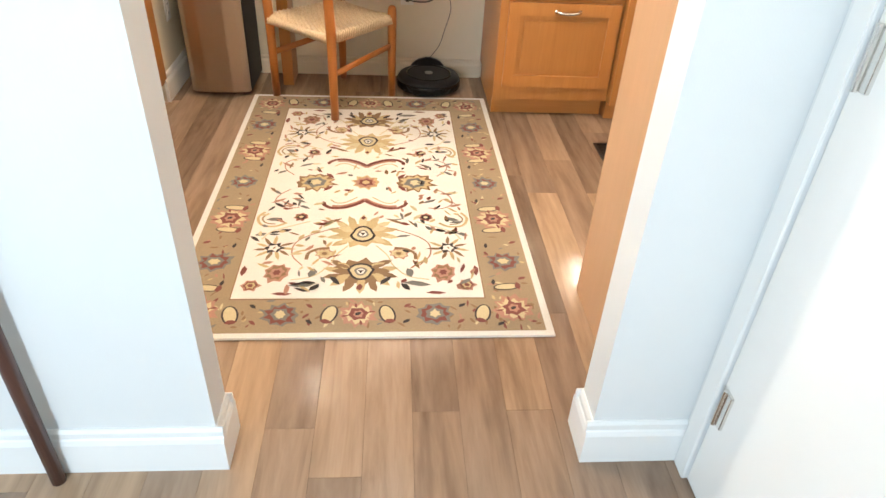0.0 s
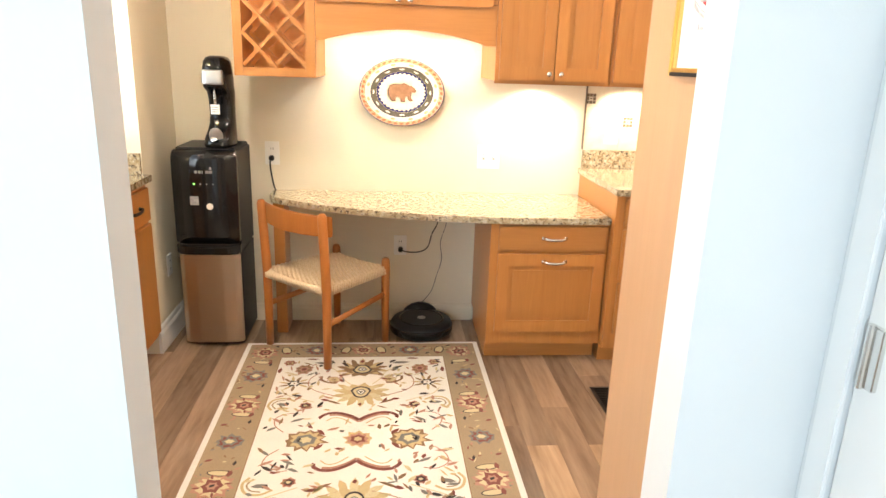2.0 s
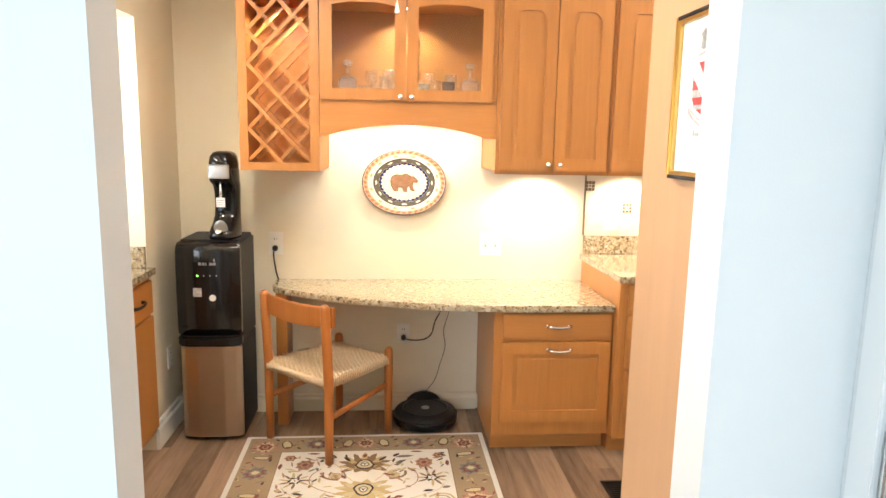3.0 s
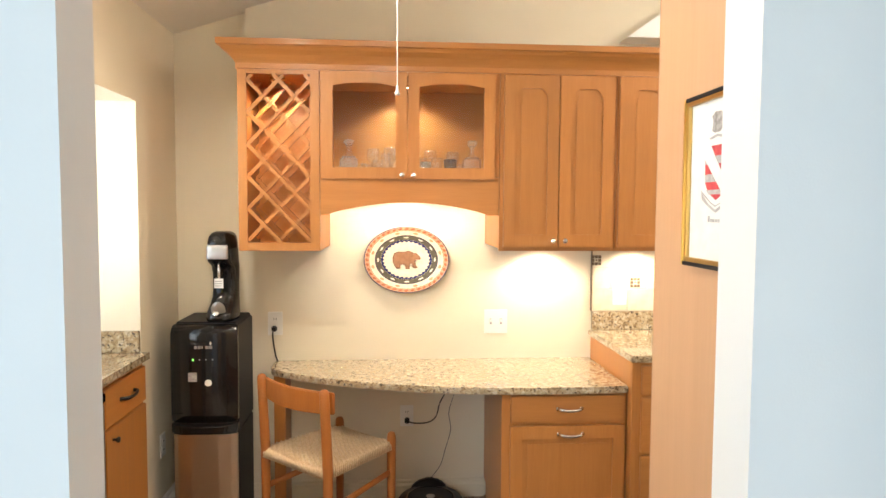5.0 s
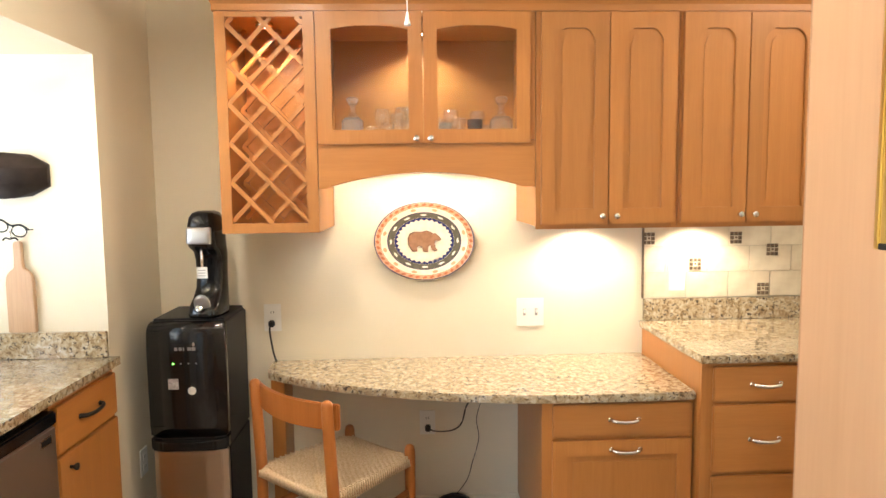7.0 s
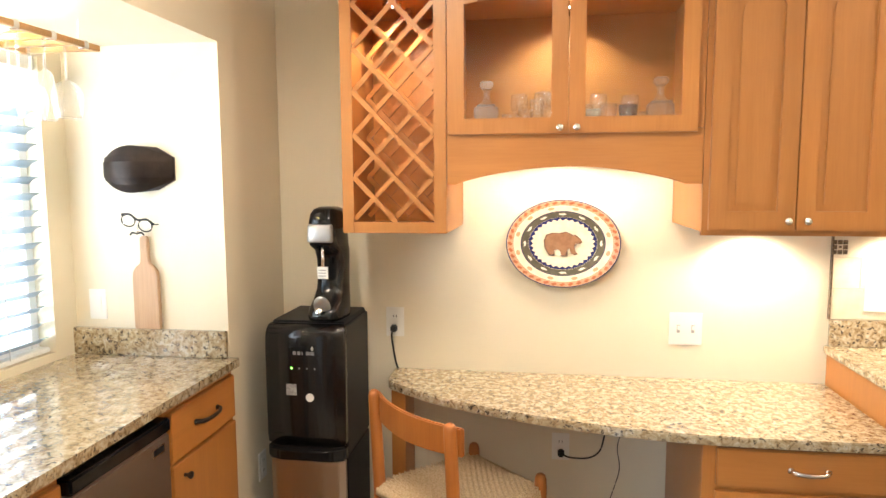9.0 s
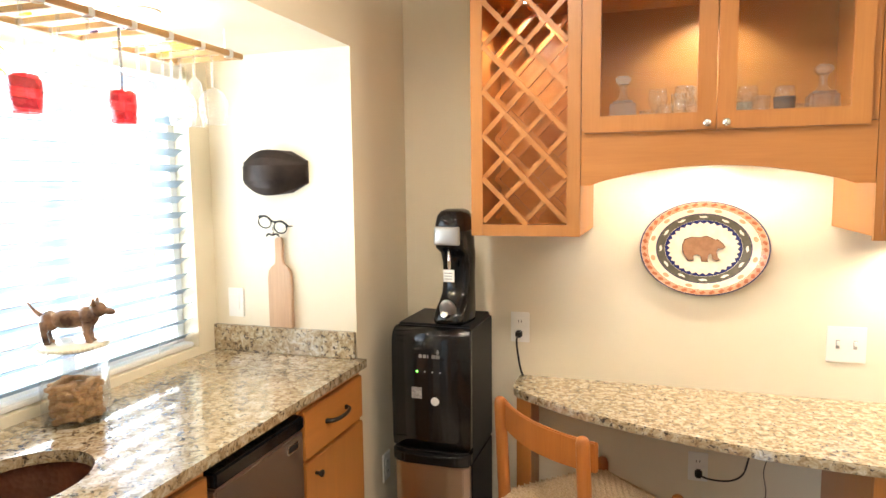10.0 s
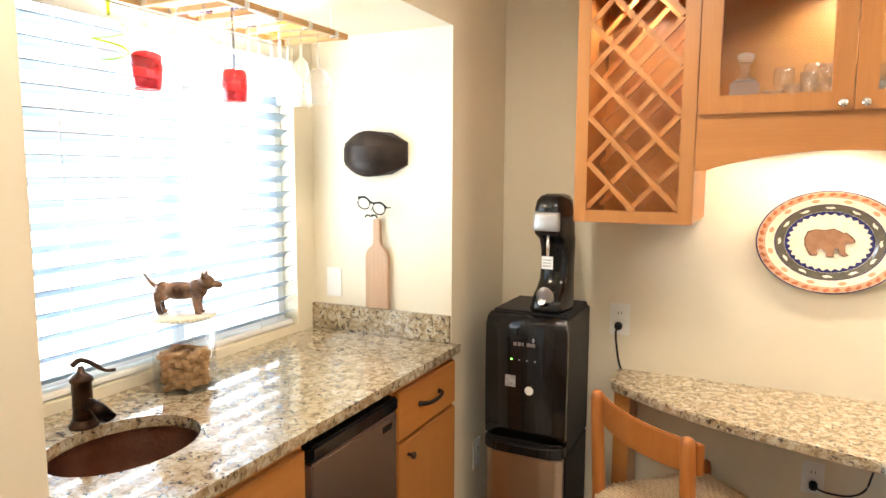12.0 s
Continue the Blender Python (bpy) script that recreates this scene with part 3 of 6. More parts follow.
def panel_door(cab, x0, x1, z0, z1, y, arch=0.0, glass=False, name="door", st=0.055, rail=0.06):
    """A door 19 mm thick whose front lies at y, with a recessed panel or a pane; arch lifts the panel's top in the middle."""
    top = z1 - rail - arch
    arc = [(x0 + st + (x1 - x0 - 2 * st) * i / 16, top + arch * min(1.0, 1.25 * math.sin(math.pi * i / 16) ** (0.55 if not glass else 1.0))) for i in range(17)]
    inner = [(x0 + st, z0 + rail), (x1 - st, z0 + rail)] + arc[::-1]
    outer = [(x0, z0), (x1, z0), (x1, z1)] + [(u, z1) for u, v in arc[::-1][1:-1]] + [(x0, z1)]
    bm = bmesh.new()
    loops = [[bm.verts.new((u, yy, v)) for u, v in ring] for ring, yy in ((outer, y), (inner, y), (inner, y + 0.019), (outer, y + 0.019))]
    for a, b in zip(loops, loops[1:] + loops[:1]):
        for i in range(len(a)):
            j = (i + 1) % len(a)
            bm.faces.new((a[i], a[j], b[j], b[i]))
    bmesh.ops.recalc_face_normals(bm, faces=bm.faces[:])
    sharp = [ed for ed in bm.edges if ed.calc_face_angle(0) > 1.2 and all(abs(v.co.y - y) < 1e-6 for v in ed.verts)]
    bmesh.ops.bevel(bm, geom=sharp, offset=0.002, segments=2, affect="EDGES")
    d = wp(name, bm, MAPLE, cab)
    if glass:
        g = wp("glass_pane", box(x0 + st - 0.006, x1 - st + 0.006, y + 0.009, y + 0.012, z0 + rail - 0.006, z1 - rail + 0.01), PANE, d, "clear glass pane")
        g.visible_shadow = False
    else:
        bm = box(x0 + st - 0.006, x1 - st + 0.006, y + 0.009, y + 0.016, z0 + rail - 0.006, z1 - rail + 0.008)
        inner = [(u, min(v, top + arch) - 0.022) for u, v in arc]
        ix0, ix1 = x0 + st + 0.022, x1 - st - 0.022
        ins = [(ix0 + (ix1 - ix0) * i / 16, inner[i][1]) for i in range(17)]
        prism([(ix0, z0 + rail + 0.022)] + ins + [(ix1, z0 + rail + 0.022)], y + 0.006, y + 0.010, "y", 0.002, bm)
        wp("panel", bm, MAPLE, d)
    return d


def drawer(cab, x0, x1, z0, z1, y):
    bm = box(x0, x1, y, y + 0.019, z0, z1, 0.004)
    d = wp("drawer", bm, MAPLE_X, cab)
    return d


# wine rack cabinet
RX0, RX1, UZ0, UZ1 = -0.020, 0.343, 1.375, 2.190
rack = thing("wine_rack_cabinet", "honey maple wall cabinet with a diamond wine lattice", "wine rack", ((RX0 + RX1) / 2, FRONT, UZ0))
bm = box(RX0, RX0 + 0.018, FRONT + 0.019, BACK, UZ0, UZ1, 0.001)
box(RX1 - 0.018, RX1, FRONT + 0.019, BACK, UZ0, UZ1, 0.001, bm)
box(RX0 + 0.018, RX1 - 0.018, FRONT + 0.019, BACK, UZ0, UZ0 + 0.018, 0.001, bm)
box(RX0 + 0.018, RX1 - 0.018, FRONT + 0.019, BACK, UZ1 - 0.018, UZ1, 0.001, bm)
wp("carcass", bm, MAPLE, rack)
wp("back_board", box(RX0 + 0.018, RX1 - 0.018, 3.90, 3.908, UZ0 + 0.018, UZ1 - 0.018), MAPLE_X, rack)
LX0, LX1, LZ0, LZ1 = 0.020, 0.300, 1.413, 2.170
bm = box(RX0, LX0, FRONT, FRONT + 0.019, UZ0, UZ1, 0.0015)
box(LX1, RX1, FRONT, FRONT + 0.019, UZ0, UZ1, 0.0015, bm)
box(LX0, LX1, FRONT + 0.001, FRONT + 0.018, UZ0, LZ0, 0.001, bm)
box(LX0, LX1, FRONT + 0.001, FRONT + 0.018, LZ1, UZ1, 0.001, bm)
wp("face_frame", bm, MAPLE, rack)


def clip_line(px, pz, dx, dz, x0, x1, z0, z1):
    lo, hi = -9.0, 9.0
    for p, d, a, b in ((px, dx, x0, x1), (pz, dz, z0, z1)):
        t0, t1 = sorted(((a - p) / d, (b - p) / d))
        lo, hi = max(lo, t0), min(hi, t1)
    return (lo, hi) if hi - lo > 0.012 else None


CELL = 0.1447
for depth, name in ((FRONT + 0.006, "lattice_slat"), (FRONT + 0.20, "lattice_slat")):
    for sgn in (1, -1):
        for k in range(-8, 9):
            px, pz = 0.160, 1.712 + k * CELL
            c = clip_line(px, pz, 1.0, sgn * 1.036, LX0, LX1, LZ0, LZ1)
            if c:
                a, b = (Vector((px + t, depth + (0.0095 if sgn > 0 else 0), pz + sgn * 1.036 * t)) for t in c)
                d = (b - a)
                ln = d.length
                own = box(-ln / 2, ln / 2, -0.0045, 0.0045, -0.0085, 0.0085, 0.001)
                bmesh.ops.transform(own, matrix=Matrix.Translation((a + b) / 2) @ Matrix.Rotation(-math.atan2(d.z, d.x), 4, "Y"), verts=own.verts[:])
                wp(name, own, MAPLE_X, rack)
puck = thing("puck_light", "small lit nickel puck light in the wine rack", "light", (0.14, 3.63, 2.172))
wp("ring", lathe([(0.020, 0), (0.034, 0), (0.034, -0.012), (0.026, -0.020), (0.020, -0.018)], 24, at=(0.14, 3.63, 2.172), closed=True), CHROME, puck, smooth=True)
wp("lens", lathe([(0.0, -0.010), (0.020, -0.010), (0.020, -0.014), (0.0, -0.017)], 20, at=(0.14, 3.63, 2.172)), BULB, puck, "glowing lens", True)

# glass-front cabinet with its arched valance
GX0, GX1 = 0.345, 1.165
gcab = thing("glass_front_cabinet", "honey maple wall cabinet with two glass doors over an arched valance", "cabinet", ((GX0 + GX1) / 2, FRONT, 1.69))
bm = box(GX0, GX0 + 0.018, FRONT + 0.02, BACK, 1.695, UZ1, 0.001)
box(GX1 - 0.018, GX1, FRONT + 0.02, BACK, 1.695, UZ1, 0.001, bm)
box(GX0 + 0.018, GX1 - 0.018, FRONT + 0.02, BACK, 1.695, 1.732, 0.001, bm)
box(GX0 + 0.018, GX1 - 0.018, FRONT + 0.02, BACK, UZ1 - 0.018, UZ1, 0.001, bm)
wp("body", bm, MAPLE_IN, gcab)
wp("back_board", box(GX0 + 0.018, GX1 - 0.018, 3.94, 3.948, 1.732, UZ1 - 0.018), MAPLE_IN, gcab)
arc = [(0.374 + (1.115 - 0.374) * i / 28, 1.540 + 0.058 * math.sin(math.pi * i / 28) ** 0.8) for i in range(29)]
wp("valance", prism([(GX0, 1.715), (GX0, 1.540)] + arc + [(GX1, 1.540), (GX1, 1.715)], FRONT + 0.002, FRONT + 0.02), MAPLE_X, gcab)
for a, b in ((GX0, 0.358), (1.138, GX1)):
    wp("face_stile", box(a, b, FRONT + 0.002, FRONT + 0.02, 1.717, UZ1), MAPLE, gcab)
d1 = panel_door(gcab, 0.353, 0.739, 1.704, 2.186, FRONT - 0.018, 0.014, True, st=0.052, rail=0.052)
d2 = panel_door(gcab, 0.743, 1.143, 1.704, 2.186, FRONT - 0.018, 0.014, True, st=0.052, rail=0.052)
knob(d1, 0.715, FRONT - 0.018, 1.722)
knob(d2, 0.768, FRONT - 0.018, 1.722)

# two plain wall cabinets
for x0, x1, mid, w in ((1.167, 1.715, 1.443, 0.018), (1.717, 2.268, 1.981, 0.010)):
    cab = thing("wall_cabinet", "honey maple wall cabinet with two arched panel doors", "cabinet", ((x0 + x1) / 2, FRONT, UZ0), "wall cabinets over the desk")
    wp("body", box(x0, x1, FRONT + 0.02, BACK, UZ0 + 0.012, UZ1, 0.001), MAPLE, cab)
    wp("face_stile", box(x0, x0 + 0.02, FRONT + 0.001, FRONT + 0.02, UZ0, UZ1), MAPLE, cab)
    wp("face_stile", box(x1 - 0.02, x1, FRONT + 0.001, FRONT + 0.02, UZ0, UZ1), MAPLE, cab)
    wp("face_rail", box(x0 + 0.02, x1 - 0.02, FRONT + 0.001, FRONT + 0.02, UZ0, UZ0 + 0.04), MAPLE_X, cab)
    wp("face_rail", box(x0 + 0.02, x1 - 0.02, FRONT + 0.001, FRONT + 0.02, UZ1 - 0.03, UZ1), MAPLE_X, cab)
    a = panel_door(cab, x0 + w, mid - 0.0015, 1.393, 2.184, FRONT - 0.018, 0.045)
    b = panel_door(cab, mid + 0.0015, x1 - 0.014, 1.393, 2.184, FRONT - 0.018, 0.045)
    knob(a, mid - 0.028, FRONT - 0.018, 1.424)
    knob(b, mid + 0.028, FRONT - 0.018, 1.424)

# crown moulding round the tops
bm = bmesh.new()
prof = [(0.0, 2.190), (0.006, 2.190), (0.006, 2.214), (0.012, 2.226), (0.028, 2.249), (0.052, 2.266), (0.060, 2.279), (0.074, 2.283), (0.074, 2.308), (0.0, 2.308)]
rings = [[bm.verts.new((RX0 - d, BACK, z)) for d, z in prof], [bm.verts.new((RX0 - d, FRONT - d, z)) for d, z in prof], [bm.verts.new((3.0, FRONT - d, z)) for d, z in prof]]
for a, b in zip(rings, rings[1:]):
    for i in range(len(prof)):
        j = (i + 1) % len(prof)
        bm.faces.new((a[i], a[j], b[j], b[i]))
for r in rings[::2]:
    bm.faces.new(r)
bmesh.ops.recalc_face_normals(bm, faces=bm.faces[:])
tagged(part("crown_moulding", bm, MAPLE_X), "stepped honey maple crown moulding on the wall cabinets", "moulding")

# desk: base cabinet, support and curved granite top
DF = 3.420
cab = thing("desk_cabinet", "honey maple desk cabinet with a drawer above a panel door", "cabinet", (1.465, DF, 0))
bm = box(1.172, 1.755, DF + 0.019, BACK, 0.10, 0.728, 0.001)
box(1.172, 1.755, DF + 0.002, DF + 0.019, 0.10, 0.728, 0.0015, bm)
wp("body", bm, MAPLE, cab)
wp("toe_kick", box(1.18, 1.755, DF + 0.075, BACK - 0.02, 0.0, 0.10), MAPLE_X, cab, "recessed toe kick")
d = drawer(cab, 1.210, 1.742, 0.595, 0.720, DF - 0.018)
pull(d, 1.482, DF - 0.018, 0.660)
d = panel_door(cab, 1.210, 1.742, 0.172, 0.578, DF - 0.018)
pull(d, 1.488, DF - 0.018, 0.542)
leg = thing("desk_support", "maple support post under the desk top", "support", (0.105, 3.87, 0))
wp("post", box(0.078, 0.135, 3.80, 3.984, 0.0, 0.728, 0.003), MAPLE, leg)
front = [(0.052, 3.86), (0.075, 3.80), (0.148, 3.74), (0.32, 3.625), (0.53, 3.535), (0.755, 3.460), (0.97, 3.413), (1.20, 3.390), (1.50, 3.386), (1.753, 3.395)]
fr = [(p.x, p.y) for p in curve_pts([(u, v, 0) for u, v in front], 4)]
bm = prism([(0.052, BACK - 0.001)] + fr + [(1.753, BACK - 0.001)], 0.730, 0.762, "z", 0.004)
tagged(part("desk_worktop", bm, GRANITE), "curved speckled granite desk slab on maple cabinets", "worktop")

# right-hand base units and counter
cab = thing("drawer_cabinet", "honey maple base cabinet with three drawers", "cabinet", (2.1, 3.36, 0))
bm = box(1.757, 2.6, 3.379, BACK, 0.10, 0.882, 0.001)
box(1.757, 2.6, 3.361, 3.379, 0.10, 0.882, 0.0015, bm)
wp("body", bm, MAPLE, cab)
wp("toe_kick", box(1.765, 2.6, 3.44, BACK - 0.02, 0.0, 0.10), MAPLE_X, cab, "recessed toe kick")
for z0, z1 in ((0.735, 0.868), (0.465, 0.722), (0.18, 0.450)):
    d = drawer(cab, 1.797, 2.19, z0, z1, 3.343)
    pull(d, 1.993, 3.343, (z1 - 0.066 if z0 > 0.7 else z1 - 0.13))
bm = box(1.742, 2.6, 3.332, BACK - 0.001, 0.884, CTR, 0.004)
tagged(part("counter_worktop", bm, GRANITE), "speckled granite slab on the drawer cabinet", "worktop")
tagged(part("granite_upstand", box(1.757, 2.6, 3.978, BACK - 0.001, CTR + 0.001, 1.016, 0.003), GRANITE), "speckled granite upstand along the counter", "upstand")

# niche counter: mini fridge, drawer unit, sink unit
NF = -0.458


cab = thing("niche_drawer_cabinet", "honey maple base cabinet with iron handles beside the small fridge", "cabinet", (-0.77, 3.31, 0))
wp("body", box(-1.08, NF, 3.086, 3.531, 0.10, 0.882, 0.0015), MAPLE, cab)
wp("toe_kick", box(-1.05, NF - 0.075, 3.09, 3.531, 0, 0.10), MAPLE_X, cab, "recessed toe kick")
d = wp("drawer", box(NF, NF + 0.019, 3.098, 3.515, 0.703, 0.858, 0.003), MAPLE_Y, cab)
pull(d, NF + 0.019, 3.307, 0.784, 0.14, "x", BLACKMETAL)
bm = box(NF, NF + 0.019, 3.098, 3.515, 0.13, 0.688, 0.003)
d = wp("door", bm, MAPLE, cab)
knob(d, NF + 0.019, 3.16, 0.641, "x", BLACKMETAL)
cab = thing("sink_cabinet", "honey maple base cabinet under the copper sink", "cabinet", (-0.77, 2.35, 0))
bm = box(-1.08, NF, 2.058, 2.650, 0.10, 0.60, 0.0015)
box(NF - 0.019, NF, 2.058, 2.650, 0.60, 0.882, 0.001, bm)
box(-1.08, NF - 0.019, 2.058, 2.076, 0.60, 0.882, 0, bm)
box(-1.08, NF - 0.019, 2.632, 2.650, 0.60, 0.882, 0, bm)
wp("body", bm, MAPLE, cab)
wp("toe_kick", box(-1.05, NF - 0.075, 2.06, 2.64, 0, 0.10), MAPLE_X, cab, "recessed toe kick")
wp("false_front", box(NF, NF + 0.019, 2.07, 2.640, 0.703, 0.858, 0.003), MAPLE_Y, cab)
for a, b in ((2.07, 2.353), (2.357, 2.640)):
    wp("door", box(NF, NF + 0.019, a, b, 0.13, 0.688, 0.003), MAPLE, cab)
fr = thing("mini_fridge", "small under-counter fridge with a brushed steel door", "fridge", (-0.76, 2.87, 0))
wp("body", box(-1.08, NF - 0.02, 2.656, 3.080, 0.02, 0.874, 0.006), BLACKMATT, fr)
d = wp("door", box(NF - 0.018, NF + 0.026, 2.658, 3.078, 0.06, 0.812, 0.006), FRIDGESTEEL, fr, "brushed steel door")
wp("top_trim", box(NF - 0.018, NF + 0.030, 2.656, 3.080, 0.816, 0.858, 0.006), BLACK, fr, "black plastic top trim")
bm = box(NF + 0.0265, NF + 0.029, 2.985, 3.045, 0.766, 0.794, 0.0008)
wp("badge", bm, CHROME, d, "small plain chrome badge")
wp("badge_face", box(NF + 0.029, NF + 0.0297, 2.990, 3.040, 0.771, 0.789), BLACKMATT, fr)
for yy in (2.69, 3.05):
    wp("foot", lathe([(0, 0), (0.016, 0), (0.016, 0.03), (0, 0.03)], 10, at=(-0.53, yy, 0)), BLACKMATT, fr)

SC, SRX, SRY = (-0.755, 2.388), 0.148, 0.180
outer = [(-0.426, NICHE_Y0 + 0.002), (-0.426, NICHE_Y1 - 0.002), (NICHE_X + 0.001, NICHE_Y1 - 0.002), (NICHE_X + 0.001, NICHE_Y0 + 0.002)]
bm = bmesh.new()
n = 48
inn = ellipse(*SC, SRX, SRY, n)
out = []
for u, v in inn:
    du, dv = u - SC[0], v - SC[1]
    k = min([((b - SC[0]) / du) for b in (-0.426, NICHE_X + 0.001) if abs(du) > 1e-6 and (b - SC[0]) / du > 0] + [((b - SC[1]) / dv) for b in (NICHE_Y0 + 0.002, NICHE_Y1 - 0.002) if abs(dv) > 1e-6 and (b - SC[1]) / dv > 0])
    out.append((SC[0] + k * du, SC[1] + k * dv))
for cx, cy in outer:
    i = min(range(n), key=lambda q: math.hypot(out[q][0] - cx, out[q][1] - cy))
    out[i] = (cx, cy)
vi, vo, li, lo_ = ([bm.verts.new((u, v, z)) for u, v in ring] for ring, z in ((inn, CTR), (out, CTR), (inn, 0.884), (out, 0.884)))
for i in range(n):
    j = (i + 1) % n
    bm.faces.new((vi[i], vi[j], vo[j], vo[i]))
    bm.faces.new((li[i], lo_[i], lo_[j], li[j]))
    bm.faces.new((vi[i], li[i], li[j], vi[j]))
    bm.faces.new((vo[i], vo[j], lo_[j], lo_[i]))
bmesh.ops.recalc_face_normals(bm, faces=bm.faces[:])
tagged(part("niche_worktop", bm, GRANITE), "speckled granite slab with an oval sink cut-out", "worktop")
tagged(part("granite_upstand", box(-1.075, -0.466, NICHE_Y1 - 0.024, NICHE_Y1 - 0.002, CTR + 0.001, 1.014, 0.003), GRANITE), "speckled granite upstand at the niche end", "upstand", "niche upstands")
tagged(part("granite_upstand", box(-1.075, -0.44, NICHE_Y0 + 0.002, NICHE_Y0 + 0.024, CTR + 0.001, 1.014, 0.003), GRANITE), "speckled granite upstand at the niche end", "upstand", "niche upstands")
bm = bmesh.new()
rings = []
for k, z in ((1.04, 0.882), (1.02, 0.862), (0.99, 0.80), (0.90, 0.755), (0.70, 0.735), (0.30, 0.730)):
    rings.append([bm.verts.new((u, v, z)) for u, v in ellipse(*SC, SRX * k, SRY * k, n)])
for a, b in zip(rings, rings[1:]):
    for i in range(n):
        bm.faces.new((a[i], a[(i + 1) % n], b[(i + 1) % n], b[i]))
bm.faces.new(rings[-1])
bmesh.ops.solidify(bm, geom=bm.faces[:], thickness=0.003)
sink = thing("sink", "oval hammered copper sink set under the granite", "sink", (*SC, 0.72))
wp("bowl", bm, COPPER, sink, smooth=True)
wp("drain", lathe([(0.0, 0.004), (0.022, 0.004), (0.028, 0.001), (0.028, -0.004), (0, -0.004)], 20, at=(*SC, 0.736)), BRONZE, sink, smooth=True)

# ---- tiled splashback ----
DECO = ((1.7785, 1.2965), (1.9985, 1.175), (2.188, 1.2945), (2.3625, 1.2365), (2.323, 1.054))
splash = thing("tiled_splashback", "cream tiled splashback with small dark mosaic insets", "splashback", (2.1, BACK, 1.018), kind="structure")
wp("grout_bed", box(1.757, 2.6, 3.994, BACK - 0.001, 1.018, 1.374), GROUT, splash)
# dark strip modelled where the tile edge casts its shadow
wp("edge_trim", box(1.750, 1.756, 3.984, BACK - 0.001, 1.018, 1.374, 0.001), MOSAIC, splash, "thin dark strip standing in for the tile edge shadow")
tile_me = {}
rows_z = [1.019 + i * 0.119 for i in range(4)]
for r, z0 in enumerate(rows_z[:-1]):
    z1 = min(z0 + 0.1165, 1.373)
    x = 1.758 - (0.10 if r % 2 else 0.0)
    while x < 2.6:
        a, b = max(x, 1.758), min(x + 0.1965, 2.599)
        if b - a > 0.02:
            key = (round(b - a, 3), round(z1 - z0, 3))
            if key not in tile_me:
                tile_me[key] = mesh_from(box(0, b - a, 0, 0.004, 0, z1 - z0, 0.0012, seg=1), "tile", TILE)
            part("tile", tile_me[key], None, splash, at=Vector((a, 3.9895, z0)) - origin(splash))
        x += 0.199
deco_me = bmesh.new()
for i in range(3):
    for j in range(3):
        if (i, j) != (1, 1):
            box(-0.028 + i * 0.019, -0.028 + i * 0.019 + 0.0165, 0, 0.004, -0.028 + j * 0.019, -0.028 + j * 0.019 + 0.0165, 0.001, deco_me, 1)
box(-0.0045, 0.0045, 0.0005, 0.004, -0.0045, 0.0045, 0, deco_me)
deco_me = mesh_from(deco_me, "mosaic_inset", MOSAIC)
for x, z in DECO:
    part("mosaic_inset", deco_me, None, splash, "dark brown mosaic inset", Vector((x, 3.9855, z)) - origin(splash))


# ---- wall plates and cords ----
def wall_plate(label, x0, x1, z0, z1, kind, axis="y", at=BACK):
    p = thing("outlet" if kind == "outlet" else "switch_plate", label, "outlet" if kind == "outlet" else "switch", ((x0 + x1) / 2, at, z0) if axis == "y" else (at, (x0 + x1) / 2, z0))
    def put(name, u0, u1, d0, d1, v0, v1, m, bev=0.0):
        if axis == "y":
            wp(name, box(u0, u1, at - d1, at - d0, v0, v1, bev), m, p)
        else:
            wp(name, box(at + d0, at + d1, u0, u1, v0, v1, bev), m, p)
    put("plate", x0, x1, 0.0, 0.006, z0, z1, WHITEPLASTIC, 0.002)
    cx, h = (x0 + x1) / 2, z1 - z0
    if kind == "outlet":
        for f in (0.31, 0.69):
            put("socket", cx - 0.016, cx + 0.016, 0.006, 0.0085, z0 + h * f - 0.016, z0 + h * f + 0.016, WHITEPLASTIC, 0.001)
            for s in (-0.006, 0.006):
                put("slot", cx + s - 0.0012, cx + s + 0.0012, 0.0085, 0.0089, z0 + h * f - 0.004, z0 + h * f + 0.006, BLACKMATT)
    elif kind == "switch":
        for cx in ((x0 * 0.72 + x1 * 0.28), (x0 * 0.28 + x1 * 0.72)):
            put("toggle_well", cx - 0.006, cx + 0.006, 0.006, 0.0075, z0 + h * 0.38, z0 + h * 0.62, GREYPLASTIC)
            put("toggle", cx - 0.004, cx + 0.004, 0.0075, 0.018, z0 + h * 0.48, z0 + h * 0.60, WHITEPLASTIC, 0.001)
    else:
        put("rocker", cx - 0.017, cx + 0.017, 0.006, 0.009, z0 + h * 0.22, z0 + h * 0.78, WHITEPLASTIC, 0.001)
    return p


wall_plate("white wall outlet above the desk with a black plug", 0.015, 0.092, 0.899, 1.024, "outlet")
wall_plate("white wall outlet under the desk with a black plug", 0.713, 0.785, 0.395, 0.510, "outlet")
wall_plate("white double switch plate above the desk", 1.167, 1.293, 0.899, 1.029, "switch")
wall_plate("white rocker switch on the tiled splashback", 1.872, 1.949, 1.052, 1.175, "rocker", at=3.9893)
wall_plate("white wall outlet on the niche wall", -1.011, -0.942, 1.045, 1.158, "rocker", at=NICHE_Y1)
wall_plate("white wall outlet low beside the water dispenser", 3.74, 3.81, 0.34, 0.455, "outlet", "x", LEFT)


